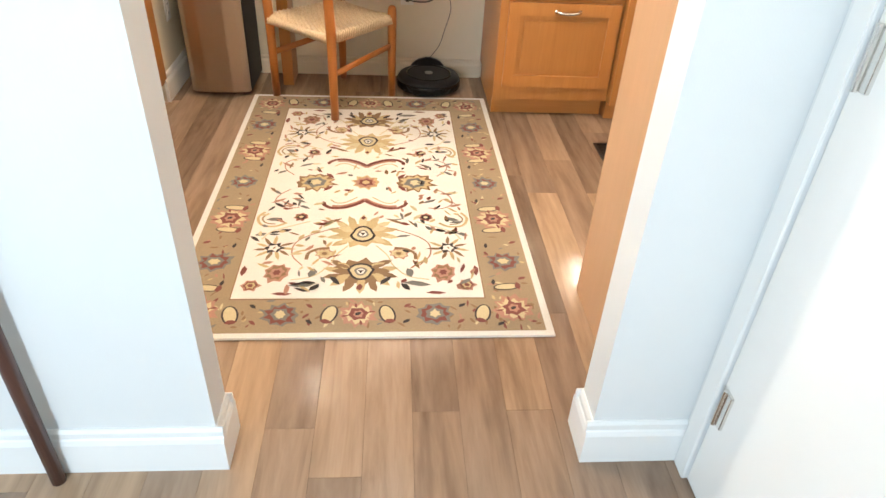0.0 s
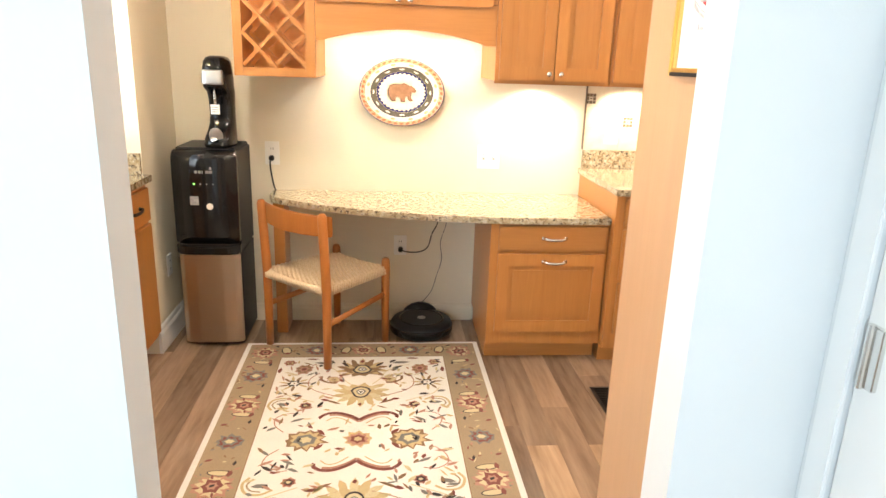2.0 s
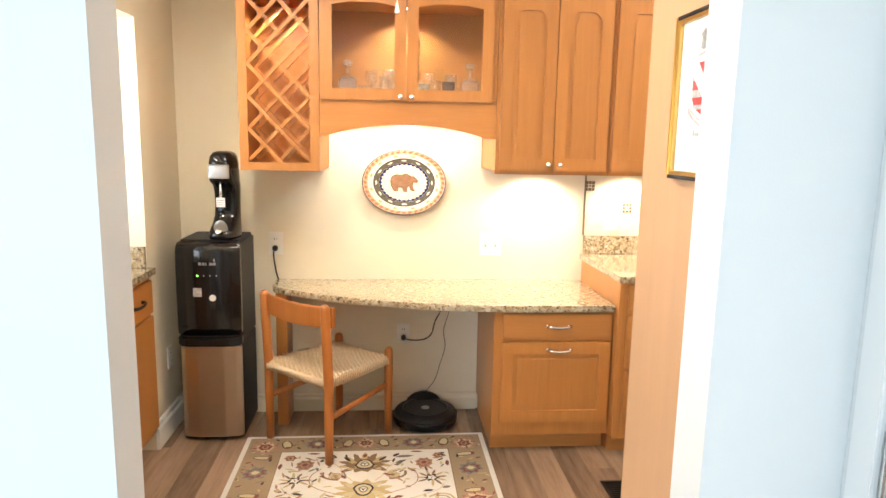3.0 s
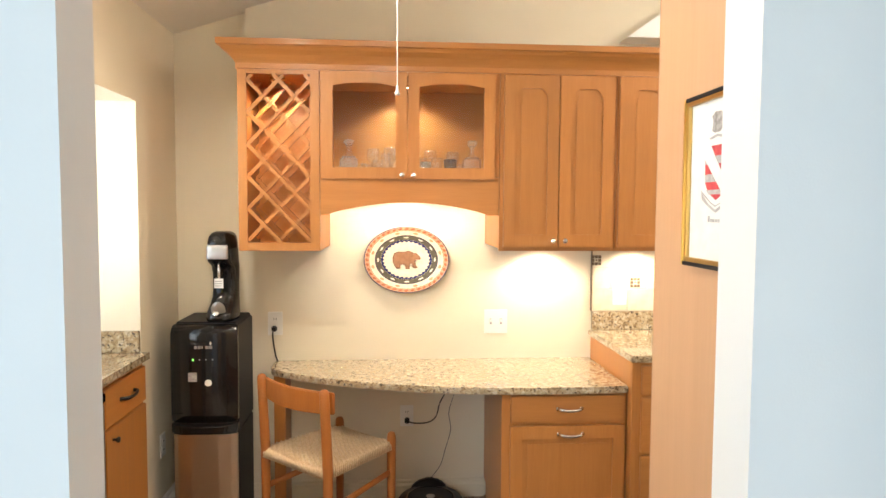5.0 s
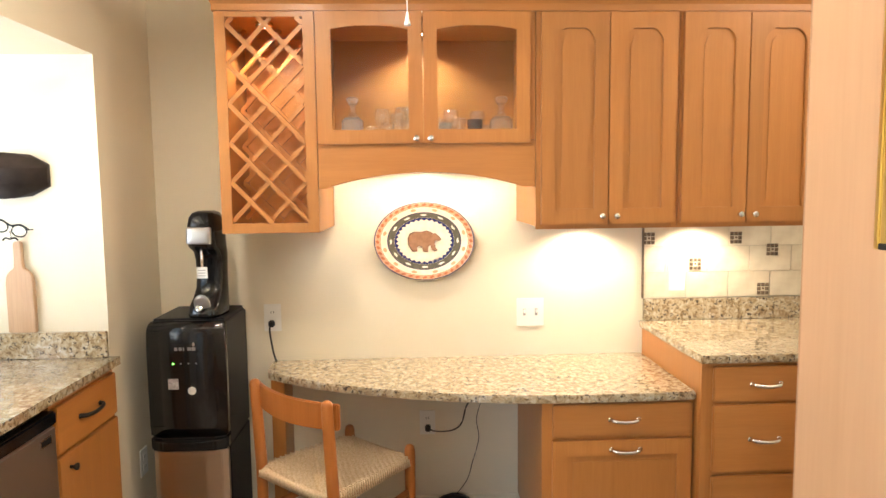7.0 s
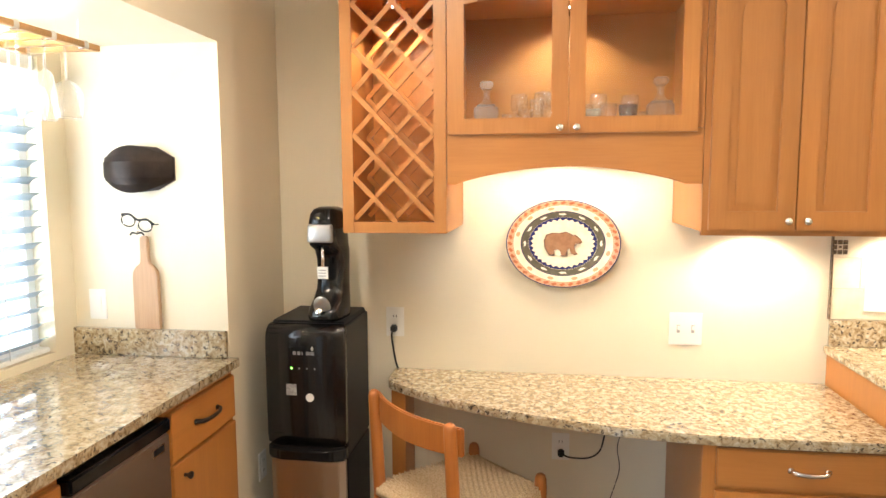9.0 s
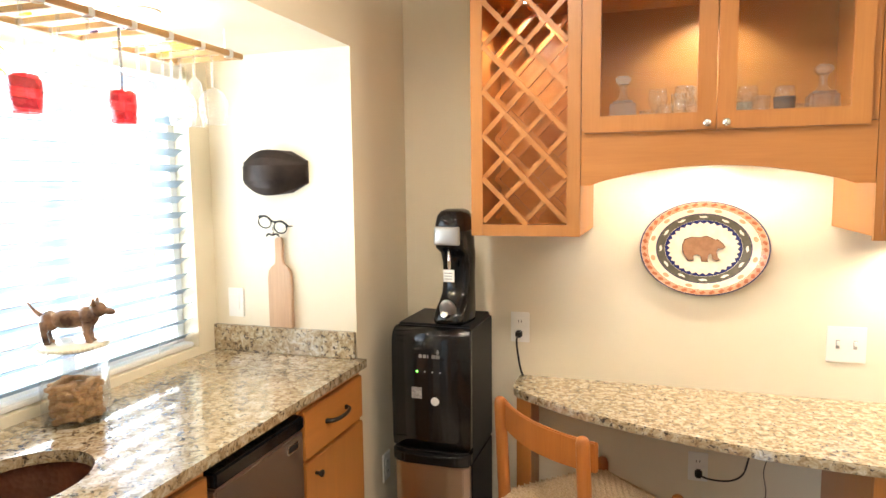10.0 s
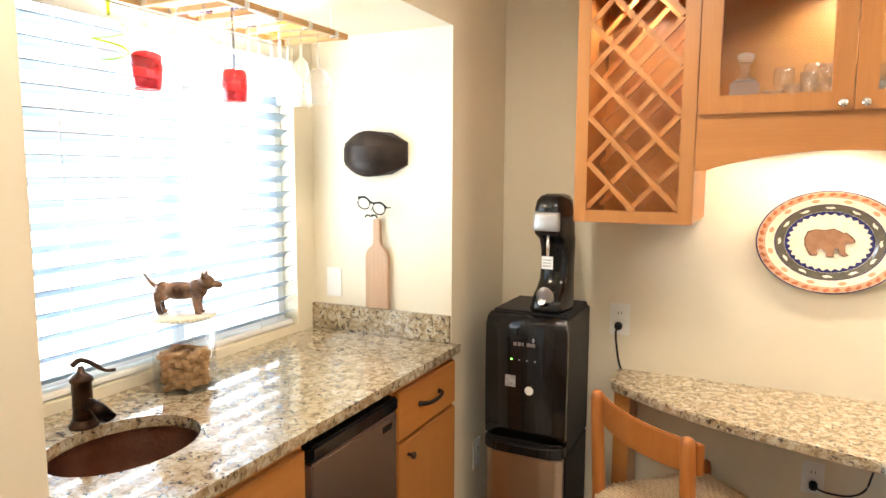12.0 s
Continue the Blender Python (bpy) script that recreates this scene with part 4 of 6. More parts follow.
def cord(label, pts, radius, material, plug=None):
    c = thing("power_cord", label, "cord", pts[0])
    wp("cable", tube(curve_pts(pts, 8), radius, 8), material, c, smooth=True)
    if plug:
        wp("plug", box(plug[0] - 0.013, plug[0] + 0.013, plug[1] - 0.030, plug[1], plug[2] - 0.014, plug[2] + 0.014, 0.005), BLACKMATT, c)
    return c


cord("black power cord plugged in above the desk", [(0.050, 3.968, 0.932), (0.047, 3.955, 0.915), (0.046, 3.980, 0.86), (0.060, 3.989, 0.775), (0.095, 3.990, 0.70), (0.105, 3.990, 0.45), (0.105, 3.990, 0.14)], 0.0042, RUBBER, (0.052, 3.9912, 0.937))
cord("black power cord under the desk", [(0.752, 3.965, 0.432), (0.79, 3.955, 0.424), (0.86, 3.96, 0.425), (0.905, 3.965, 0.455), (0.925, 3.96, 0.53), (0.955, 3.95, 0.60), (0.965, 3.94, 0.728)], 0.0035, RUBBER, (0.750, 3.9912, 0.432))
cord("thin black wire from desk to robot vacuum", [(1.012, 3.93, 0.729), (1.005, 3.95, 0.60), (0.975, 3.965, 0.48), (0.985, 3.97, 0.38), (0.955, 3.965, 0.27), (0.93, 3.96, 0.19), (0.880, 3.955, 0.122)], 0.0017, RUBBER)

# ---- oval platter ----
pl = thing("decorative_platter", "oval glazed platter with rust, cream and navy bands on the wall", "platter", (0.746, 3.978, 1.30))
PA, PB = 0.228, 0.178


def oval_band(k0, k1, y0, y1, n=64):
    bm = bmesh.new()
    a = [bm.verts.new((PA * k0 * math.cos(t), y0, PB * k0 * math.sin(t))) for t in [2 * math.pi * i / n for i in range(n)]]
    b = [bm.verts.new((PA * k1 * math.cos(t), y1, PB * k1 * math.sin(t))) for t in [2 * math.pi * i / n for i in range(n)]]
    for i in range(n):
        bm.faces.new((a[i], a[(i + 1) % n], b[(i + 1) % n], b[i]))
    return bm


bm = bmesh.new()
prof = [(1.0, 0.0), (1.0, -0.006), (0.985, -0.0085), (0.9, -0.006), (0.75, 0.002), (0.62, 0.010), (0.55, 0.012), (0.0, 0.012)]
back = [(0.0, 0.018), (0.6, 0.018), (0.98, 0.001)]
ring_k = [(k, y) for k, y in prof] + back
vs = []
for k, y in ring_k:
    vs.append([bm.verts.new((0, y, 0))] if k == 0 else [bm.verts.new((PA * k * math.cos(2 * math.pi * i / 64), y, PB * k * math.sin(2 * math.pi * i / 64))) for i in range(64)])
for a, b in list(zip(vs, vs[1:])) + [(vs[-1], vs[0])]:
    for i in range(64):
        q = list(dict.fromkeys([a[i % len(a)], a[(i + 1) % 64 % len(a)], b[(i + 1) % 64 % len(b)], b[i % len(b)]]))
        if len(q) > 2:
            bm.faces.new(q)
bmesh.ops.recalc_face_normals(bm, faces=bm.faces[:])
part("dish", bm, CERAMIC, pl, smooth=True)


def face_y(k):
    for (k0, y0), (k1, y1) in zip(prof[1:], prof[2:]):
        if k0 >= k >= k1:
            return y0 + (y1 - y0) * (k0 - k) / (k0 - k1)
    return 0.012


def decal(name, outline, material, lift=0.0012, label=""):
    """Glaze lying on the dish: (angle, factor) pairs."""
    bm = bmesh.new()
    bm.faces.new([bm.verts.new((PA * k * math.cos(t), face_y(k) - lift, PB * k * math.sin(t))) for t, k in outline])
    bmesh.ops.recalc_face_normals(bm, faces=bm.faces[:])
    return bm


def band(k0, k1, material, lift, name, steps=3):
    bm = bmesh.new()
    ks = [k0 + (k1 - k0) * i / steps for i in range(steps + 1)]
    for a, b in zip(ks, ks[1:]):
        merged(bm, oval_band(a, b, face_y(a) - lift, face_y(b) - lift))
    part(name, bm, material, pl)


band(0.99, 0.97, GL_NAVY, 0.0008, "rim_line", 1)
band(0.965, 0.875, GL_PINK, 0.0006, "salmon_band")
bm = bmesh.new()
for i in range(40):
    t = 2 * math.pi * i / 40
    merged(bm, decal("d", [(t - 0.058, 0.920), (t - 0.02, 0.962), (t + 0.058, 0.92), (t + 0.02, 0.878)], None, 0.0012))
tagged(part("rust_diamond_band", bm, GL_RUST, pl), kind="stuff")
band(0.872, 0.862, GL_RUST, 0.0008, "inner_line", 1)
bm = bmesh.new()
for i in range(12):
    t = 2 * math.pi * (i + 0.5) / 12
    merged(bm, decal("d", [(t + 0.075 * math.cos(q), 0.805 + 0.036 * math.sin(q)) for q in [2 * math.pi * j / 10 for j in range(10)]], None, 0.001))
tagged(part("oval_mark_band", bm, GL_PINK, pl), kind="stuff")
band(0.735, 0.722, GL_NAVY, 0.0012, "dark_line", 1)
band(0.722, 0.595, GL_GREEN, 0.0008, "olive_band")
bm = bmesh.new()
for i in range(12):
    t = 2 * math.pi * i / 12
    merged(bm, decal("d", [(t - 0.10, 0.66), (t - 0.03, 0.685), (t + 0.06, 0.675), (t + 0.11, 0.685), (t + 0.09, 0.65), (t, 0.635)], None, 0.0015))
tagged(part("ivory_mark_band", bm, GL_WHITE, pl), kind="stuff")
bm = bmesh.new()
n = 32
zig = []
for i in range(2 * n):
    zig.append((2 * math.pi * i / (2 * n), 0.560 if i % 2 else 0.515))
outer = [(2 * math.pi * i / (2 * n), 0.600) for i in range(2 * n)]
vo = [bm.verts.new((PA * k * math.cos(t), 0.0108, PB * k * math.sin(t))) for t, k in outer]
vi = [bm.verts.new((PA * k * math.cos(t), 0.0108, PB * k * math.sin(t))) for t, k in zig]
for i in range(2 * n):
    j = (i + 1) % (2 * n)
    bm.faces.new((vo[i], vo[j], vi[j], vi[i]))
part("navy_zigzag", bm, GL_NAVY, pl)
shape = [(-0.062, -0.012), (-0.064, 0.010), (-0.056, 0.030), (-0.036, 0.037), (-0.010, 0.036), (0.010, 0.041), (0.026, 0.034), (0.036, 0.028), (0.042, 0.031), (0.048, 0.026),
         (0.058, 0.018), (0.066, 0.006), (0.060, 0.000), (0.044, 0.000), (0.040, -0.010), (0.044, -0.028), (0.052, -0.036), (0.040, -0.040), (0.028, -0.034), (0.024, -0.016),
         (0.016, -0.022), (0.014, -0.036), (0.016, -0.043), (-0.004, -0.043), (-0.008, -0.026), (-0.018, -0.020), (-0.030, -0.024), (-0.028, -0.040), (-0.046, -0.041), (-0.054, -0.028)]
part("relief_outline", prism([(u * 1.17, v * 1.17) for u, v in shape], 0.0100, 0.0130, "y"), BRONZE, pl)
part("relief", prism([(u * 1.13, v * 1.12) for u, v in shape], 0.0068, 0.0130, "y", 0.0015), GL_BROWN, pl, "plain raised brown relief shape")

# ---- water dispenser ----
WX0, WX1, WY_0, WY_1 = -0.368, -0.060, 3.618, 3.985
wd = thing("water_dispenser", "black and steel floor-standing water dispenser in the corner", "water dispenser", ((WX0 + WX1) / 2, 3.85, 0))
wp("lower_body", box(WX0 + 0.004, WX1 - 0.004, WY_0 + 0.045, WY_1, 0.012, 0.50, 0.006), BLACKMATT, wd)
bm = prism([(WX0 + 0.006, WY_0 + 0.046), (WX0 + 0.006, WY_0 + 0.024), (WX0 + 0.03, WY_0 + 0.010), (WX0 + 0.09, WY_0 + 0.003), (WX1 - 0.09, WY_0 + 0.003), (WX1 - 0.03, WY_0 + 0.010), (WX1 - 0.006, WY_0 + 0.024), (WX1 - 0.006, WY_0 + 0.046)], 0.022, 0.495, "z", 0.003)
wp("steel_door", bm, DOORSTEEL, wd, "brushed steel lower door")
wp("upper_body", box(WX0 + 0.002, WX1 - 0.002, WY_0 + 0.045, WY_1, 0.50, 1.018, 0.010, seg=3), BLACKMATT, wd)
pf = [(0.055, 0.56), (0.012, 0.56), (0.006, 0.60), (0.004, 0.75), (0.004, 0.90), (0.007, 0.965), (0.013, 0.988), (0.024, 1.004), (0.040, 1.014), (0.058, 1.0185)]
bm = prism([(WY_0 + d, z) for d, z in pf], WX0 + 0.002, WX1 - 0.002, "x", 0.004)
wp("front_panel", bm, BLACK, wd, "glossy black front panel", True)
bm = prism([(WX0, WY_0 + 0.052), (WX0, WY_0 + 0.01), (WX0 + 0.05, WY_0 - 0.012), (WX1 - 0.05, WY_0 - 0.012), (WX1, WY_0 + 0.01), (WX1, WY_0 + 0.052)], 0.500, 0.556, "z", 0.008)
tray = wp("drip_tray", bm, BLACK, wd, "glossy black drip tray")
wp("tray_lip", tube([(WX0 + 0.02, WY_0 - 0.004, 0.545), (-0.29, WY_0 - 0.016, 0.540), (-0.215, WY_0 - 0.018, 0.538), (-0.14, WY_0 - 0.016, 0.540), (WX1 - 0.02, WY_0 - 0.004, 0.545)], 0.004, 8), BLACK, tray)
wp("top_cover", box(WX0 + 0.012, WX1 - 0.012, WY_0 + 0.062, WY_1 - 0.012, 1.018, 1.026, 0.003), BLACKMATT, wd)
for i in range(4):
    x = -0.262 + i * 0.030
    wp("indicator", box(x - 0.003, x + 0.003, WY_0 + 0.0015, WY_0 + 0.0045, 0.853, 0.859, 0.001), LED if i == 0 else GREYPLASTIC, wd)
for i, w in enumerate((0.012, 0.012, 0.004, 0.015, 0.014)):
    x = -0.255 + i * 0.017
    wp("emblem", box(x, x + w, WY_0 + 0.0015, WY_0 + 0.0045, 0.908, 0.921, 0.0005), GREYPLASTIC, wd, "plain silver mark")
wp("emblem", lathe([(0, 0), (0.004, 0.004), (0.0055, 0.009), (0.003, 0.015), (0, 0.02)], 10, at=(-0.180, WY_0 + 0.003, 0.923)), GREYPLASTIC, wd)
bm = lathe([(0, 0), (0.016, 0), (0.016, 0.003), (0, 0.0035)], 24)
bmesh.ops.transform(bm, matrix=Matrix.Translation((-0.193, WY_0 + 0.0045, 0.745)) @ Matrix.Rotation(radians(90), 4, "X"), verts=bm.verts[:])
wp("button", bm, WHITEPLASTIC, wd, "round white button")
wp("sticker", box(-0.285, -0.245, WY_0 + 0.0020, WY_0 + 0.0045, 0.752, 0.795), INKGREY, wd, "small grey sticker")
for x in (WX0 + 0.03, WX1 - 0.03):
    for y in (WY_0 + 0.08, WY_1 - 0.03):
        wp("foot", lathe([(0, 0), (0.014, 0), (0.012, 0.012), (0, 0.012)], 10, at=(x, y, 0)), RUBBER, wd)

# ---- drink maker on the dispenser ----
sm = thing("soda_maker", "slim black soda maker standing on the water dispenser", "soda maker", Matrix.Translation((-0.152, 3.755, 1.027)) @ Matrix.Rotation(radians(-6), 4, "Z"))


def rounded_rings(spec, n=28, power=0.55):
    """A closed body from (z, half width, half depth, shift back) sections with rounded-square outlines."""
    bm = bmesh.new()
    rings = []
    for z, rx, ry, dy in spec:
        ts = [2 * math.pi * i / n for i in range(n)]
        rings.append([bm.verts.new((rx * math.copysign(abs(math.cos(t)) ** power, math.cos(t)), dy + ry * math.copysign(abs(math.sin(t)) ** power, math.sin(t)), z)) for t in ts])
    for a, b in zip(rings, rings[1:]):
        for i in range(n):
            bm.faces.new((a[i], a[(i + 1) % n], b[(i + 1) % n], b[i]))
    bm.faces.new(rings[0][::-1])
    bm.faces.new(rings[-1])
    bmesh.ops.recalc_face_normals(bm, faces=bm.faces[:])
    return bm


part("body", rounded_rings(((0.0, 0.064, 0.086, 0.0), (0.012, 0.067, 0.090, 0.0), (0.040, 0.066, 0.086, 0.004), (0.075, 0.062, 0.064, 0.026), (0.110, 0.059, 0.050, 0.040), (0.165, 0.058, 0.045, 0.045),
      (0.225, 0.060, 0.045, 0.045), (0.262, 0.062, 0.052, 0.036), (0.285, 0.063, 0.076, 0.010), (0.330, 0.063, 0.080, 0.004), (0.375, 0.060, 0.078, 0.004), (0.405, 0.055, 0.072, 0.006), (0.422, 0.045, 0.058, 0.008), (0.430, 0.028, 0.036, 0.010))), BLACK, sm, smooth=True)
part("silver_band", rounded_rings(((0.298, 0.048, 0.010, -0.072), (0.304, 0.052, 0.012, -0.072), (0.360, 0.050, 0.012, -0.070), (0.366, 0.046, 0.010, -0.069)), 20), GREYPLASTIC, sm, "brushed silver front band", smooth=True)
part("head_lamp", lathe([(0, 0.006), (0.010, 0.004), (0.013, 0.0), (0, 0.0)], 16), CHROME, sm, "small bright cap button", at=pose(0, -0.056, 0.402, 62, 0, 0), smooth=True)
part("nozzle", tube([(0, -0.052, 0.290), (0, -0.052, 0.190)], 0.006, 10), CHROME, sm, "thin steel carbonating tube", smooth=True)
part("label", box(-0.022, 0.022, -0.058, -0.055, 0.158, 0.204), PAPER, sm, "small white printed label")
for i in range(3):
    part("label_line", box(-0.017, 0.014, -0.0592, -0.058, 0.167 + i * 0.011, 0.171 + i * 0.011), INKGREY, sm)
bm = bmesh.new()
bmesh.ops.create_uvsphere(bm, u_segments=20, v_segments=14, radius=1, matrix=Matrix.Translation((0.004, -0.078, 0.056)) @ Matrix.Rotation(radians(32), 4, "X") @ Matrix.Rotation(radians(14), 4, "Y") @ Matrix.Diagonal((0.034, 0.014, 0.050, 1)))
part("bottle_cradle", bm, GREYPLASTIC, sm, "silver oval cradle", smooth=True)
part("cradle_disc", lathe([(0, 0.004), (0.014, 0.003), (0.017, 0.0), (0, 0.0)], 18), CHROME, sm, "bright round disc", at=pose(-0.002, -0.096, 0.044, 58, 0, 0), smooth=True)

# ---- chair ----
A, B = Vector((0.066, 3.640, 0)), Vector((0.391, 3.340, 0))
uu = (B - A).normalized()
chair_m = Matrix.Translation((A + B) / 2) @ Matrix.Rotation(math.atan2(uu.y, uu.x), 4, "Z")
ch = thing("dining_chair", "orange beech dining chair with a woven cord seat, pulled out aslant", "chair", chair_m)
HW, HD = (B - A).length / 2, 0.445
FW = HW - 0.035


def half_width(y):
    return HW + (FW - HW) * y / HD


def leg_bm(x, y, z1, lean=0.0):
    rr = [(0.0, 0.019), (0.2, 0.0215), (0.42, 0.0235), (z1 - 0.020, 0.022), (z1 - 0.006, 0.018), (z1, 0.010)]
    return tube([(x, y + lean * max(0, z - 0.45), z) for z, _ in rr], [r for _, r in rr], 14)


for sd in (-1, 1):
    part("leg", leg_bm(sd * HW, 0.0, 0.785, -0.06), CHAIRWOOD, ch, smooth=True)
    part("leg", leg_bm(sd * FW, HD, 0.470), CHAIRWOOD, ch, smooth=True)
    part("side_rail", tube([(sd * (HW - 0.004), 0.01, 0.388), (sd * (FW - 0.004), HD - 0.01, 0.388)], 0.010, 10, flat=1.3), CHAIRWOOD, ch, smooth=True)
    part("stretcher", tube([(sd * HW, 0.01, 0.235), (sd * FW, HD - 0.01, 0.270)], 0.011, 8, flat=1.5), CHAIRWOOD, ch, smooth=True)
for y in (0.0, HD):
    part("cross_rail", tube([(-half_width(y) + 0.01, y, 0.388), (half_width(y) - 0.01, y, 0.388)], 0.011, 10, flat=1.3), CHAIRWOOD, ch, smooth=True)
bm = bmesh.new()
nb = 28
ring = []
for i in range(nb + 1):
    s = i / nb * 2 - 1
    x = s * (HW + 0.026)
    dip = 0.020 - 0.052 * (1 - s * s)
    hgt = 0.052
    for z in (0.770 - hgt - 0.052 + 0.006 * s * s, 0.768):
        for d in (0, 0.016):
            ring.append(bm.verts.new((x, dip + d - 0.012, z)))
for i in range(nb):
    a, b = ring[4 * i:4 * i + 4], ring[4 * i + 4:4 * i + 8]
    for p, q in ((0, 1), (1, 3), (3, 2), (2, 0)):
        bm.faces.new((a[p], a[q], b[q], b[p]))
bm.faces.new((ring[0], ring[2], ring[3], ring[1]))
e4 = ring[-4:]
bm.faces.new((e4[0], e4[1], e4[3], e4[2]))
bmesh.ops.recalc_face_normals(bm, faces=bm.faces[:])
bmesh.ops.bevel(bm, geom=[ed for ed in bm.edges if ed.calc_face_angle(0) > 0.7], offset=0.004, segments=2, affect="EDGES")
part("backrest", bm, CHAIRWOOD, ch)
bm = prism([(-HW + 0.004, -0.004), (HW - 0.004, -0.004), (FW - 0.004, HD + 0.004), (-FW + 0.004, HD + 0.004)], 0.392, 0.408, "z", 0.005)
seat = part("seat", bm, RUSH, ch, "woven natural cord seat")


def sag(x, y):
    """How far the woven seat dips below its rails."""
    w = half_width(y)
    return 0.020 * max(0.0, 1 - (x / w) ** 2) * (1 - 0.35 * ((y - HD / 2) / (HD / 2)) ** 2)


bm = bmesh.new()
nc = 46
for i in range(nc):
    f = -1 + 2 * i / (nc - 1)
    pts = [(f * (half_width(y) - 0.012), y) for y in (0.0, HD * 0.2, HD * 0.4, HD * 0.6, HD * 0.8, HD)]
    tube([(pts[0][0], -0.022, 0.385), (pts[0][0], -0.019, 0.408)] + [(x, y, 0.424 - sag(x, y)) for x, y in pts] + [(pts[-1][0], HD + 0.019, 0.408), (pts[-1][0], HD + 0.022, 0.385)], 0.0046, 5, bm)
cw = part("cord_weave", bm, RUSH, seat, smooth=True)
cw["kind"] = "stuff"
bm = bmesh.new()
for i in range(36):
    y = 0.004 + (HD - 0.008) * i / 35
    w = half_width(y) + 0.008
    seg = [(-w + 2 * w * j / 24, y) for j in range(25)]
    tube([(-w - 0.006, y, 0.385)] + [(x, y, 0.4265 - sag(x, y) + 0.0024 * (1 if (i + j) % 2 else -1)) for j, (x, _) in enumerate(seg)] + [(w + 0.006, y, 0.385)], 0.0042, 5, bm)
cw = part("cord_weave", bm, RUSH, seat, smooth=True)
cw["kind"] = "stuff"

# ---- robot vacuum ----
rv = thing("robot_vacuum", "round black robot vacuum parked under the desk", "robot vacuum", (0.868, 3.795, 0.0))
part("body", lathe([(0, 0.014), (0.150, 0.014), (0.166, 0.022), (0.170, 0.040), (0.168, 0.072), (0.160, 0.084), (0.10, 0.090), (0, 0.091)], 48), BLACKMATT, rv, smooth=True)
part("bumper", lathe([(0.1705, 0.024), (0.1735, 0.030), (0.1735, 0.062), (0.1705, 0.068)], 48, closed=True), BLACK, rv, smooth=True)
part("top_ring", lathe([(0.118, 0.089), (0.124, 0.092), (0.118, 0.0935), (0.112, 0.092)], 40, closed=True), BLACK, rv, smooth=True)
part("button", lathe([(0, 0.091), (0.022, 0.091), (0.022, 0.094), (0.016, 0.0955), (0, 0.0955)], 20), GREYPLASTIC, rv, "silver round button", smooth=True)
for x in (-0.115, 0.115):
    part("wheel", box(x - 0.012, x + 0.012, -0.035, 0.035, 0.0, 0.05, 0.008), RUBBER, rv)

dock = thing("charging_dock", "black charging dock against the wall behind the vacuum", "dock", (0.868, 3.950, 0))
bm = prism([(-0.105, 0.0), (0.105, 0.0), (0.098, 0.070), (0.062, 0.105), (0.0, 0.122), (-0.062, 0.105), (-0.098, 0.070)], -0.020, 0.032, "y", 0.008)
part("housing", bm, BLACKMATT, dock, smooth=True)
part("base_plate", box(-0.080, 0.080, -0.024, -0.0205, 0.0, 0.012, 0.001), BLACK, dock)

# ---- floor register ----
vent = thing("floor_register", "dark metal floor register set in the planks", "register", (1.70, 2.98, 0.001))
bm = box(-0.065, 0.065, -0.155, -0.140, 0, 0.005, 0.001)
box(-0.065, 0.065, 0.140, 0.155, 0, 0.005, 0.001, bm)
box(-0.065, -0.050, -0.140, 0.140, 0, 0.005, 0.001, bm)
box(0.050, 0.065, -0.140, 0.140, 0, 0.005, 0.001, bm)
part("frame", bm, BLACKMETAL, vent)
part("backing", box(-0.050, 0.050, -0.140, 0.140, 0.0, 0.0008), RUBBER, vent)
lou = mesh_from(box(-0.050, 0.050, -0.0035, 0.0035, 0.001, 0.0045), "louvre", BLACKMETAL)
for i in range(17):
    part("louvre", lou, None, vent, at=(0, -0.128 + i * 0.016, 0))

# ---- pole in the hall ----
pole = thing("wooden_pole", "slender dark wooden pole standing against the hall wall", "pole", (-0.097, EY0 - 0.037, 0))
part("shaft", tube([(0, 0, 0.0), (0.004, 0.0, 0.5), (0.012, 0.004, 1.25)], [0.016, 0.017, 0.016], 12), DARKWOOD, pole, smooth=True)

# ---- ceiling fan with its pull chain ----
FX, FY = 0.62, 2.70
fan = thing("ceiling_fan", "white ceiling fan with a light and long pull chain", "ceiling fan", (FX, FY, 2.45))
cz = 2.42 + (FX + 0.62) * 0.3198
wp("downrod", tube([(FX, FY, 2.62), (FX, FY, cz + 0.01)], 0.014, 12), WHITE, fan, smooth=True)
wp("motor", lathe([(0, 0.20), (0.05, 0.20), (0.11, 0.16), (0.12, 0.10), (0.10, 0.05), (0.06, 0.02), (0, 0.02)], 32, at=(FX, FY, 2.45)), WHITE, fan, smooth=True)
wp("globe", lathe([(0, -0.05), (0.022, -0.046), (0.036, -0.03), (0.040, -0.008), (0.034, 0.02), (0, 0.02)], 24, at=(FX, FY, 2.45)), GLOBE, fan, "lit frosted glass globe", True).visible_shadow = False
for i in range(5):
    m = Matrix.Rotation(radians(72 * i + 62), 4, "Z") @ Matrix.Rotation(radians(9), 4, "X")
    bm = prism([(0.10, -0.03), (0.18, -0.055), (0.52, -0.068), (0.56, -0.05), (0.57, 0.0), (0.56, 0.05), (0.52, 0.068), (0.18, 0.055), (0.10, 0.03)], 0.095, 0.102, "z", 0.002)
    bmesh.ops.transform(bm, matrix=m, verts=bm.verts[:])
    part("blade", bm, WHITE, fan)
wp("pull_chain", tube([(0.690, 2.763, 2.47), (0.690, 2.763, 1.985)], 0.0016, 6), WHITEPLASTIC, fan, "thin white pull cord")
wp("pull_knob", lathe([(0, 0.034), (0.003, 0.032), (0.005, 0.016), (0.009, 0.003), (0.008, 0.0), (0, 0.0)], 12, at=(0.690, 2.763, 1.954)), WHITEPLASTIC, fan, "small white cone knob", True)

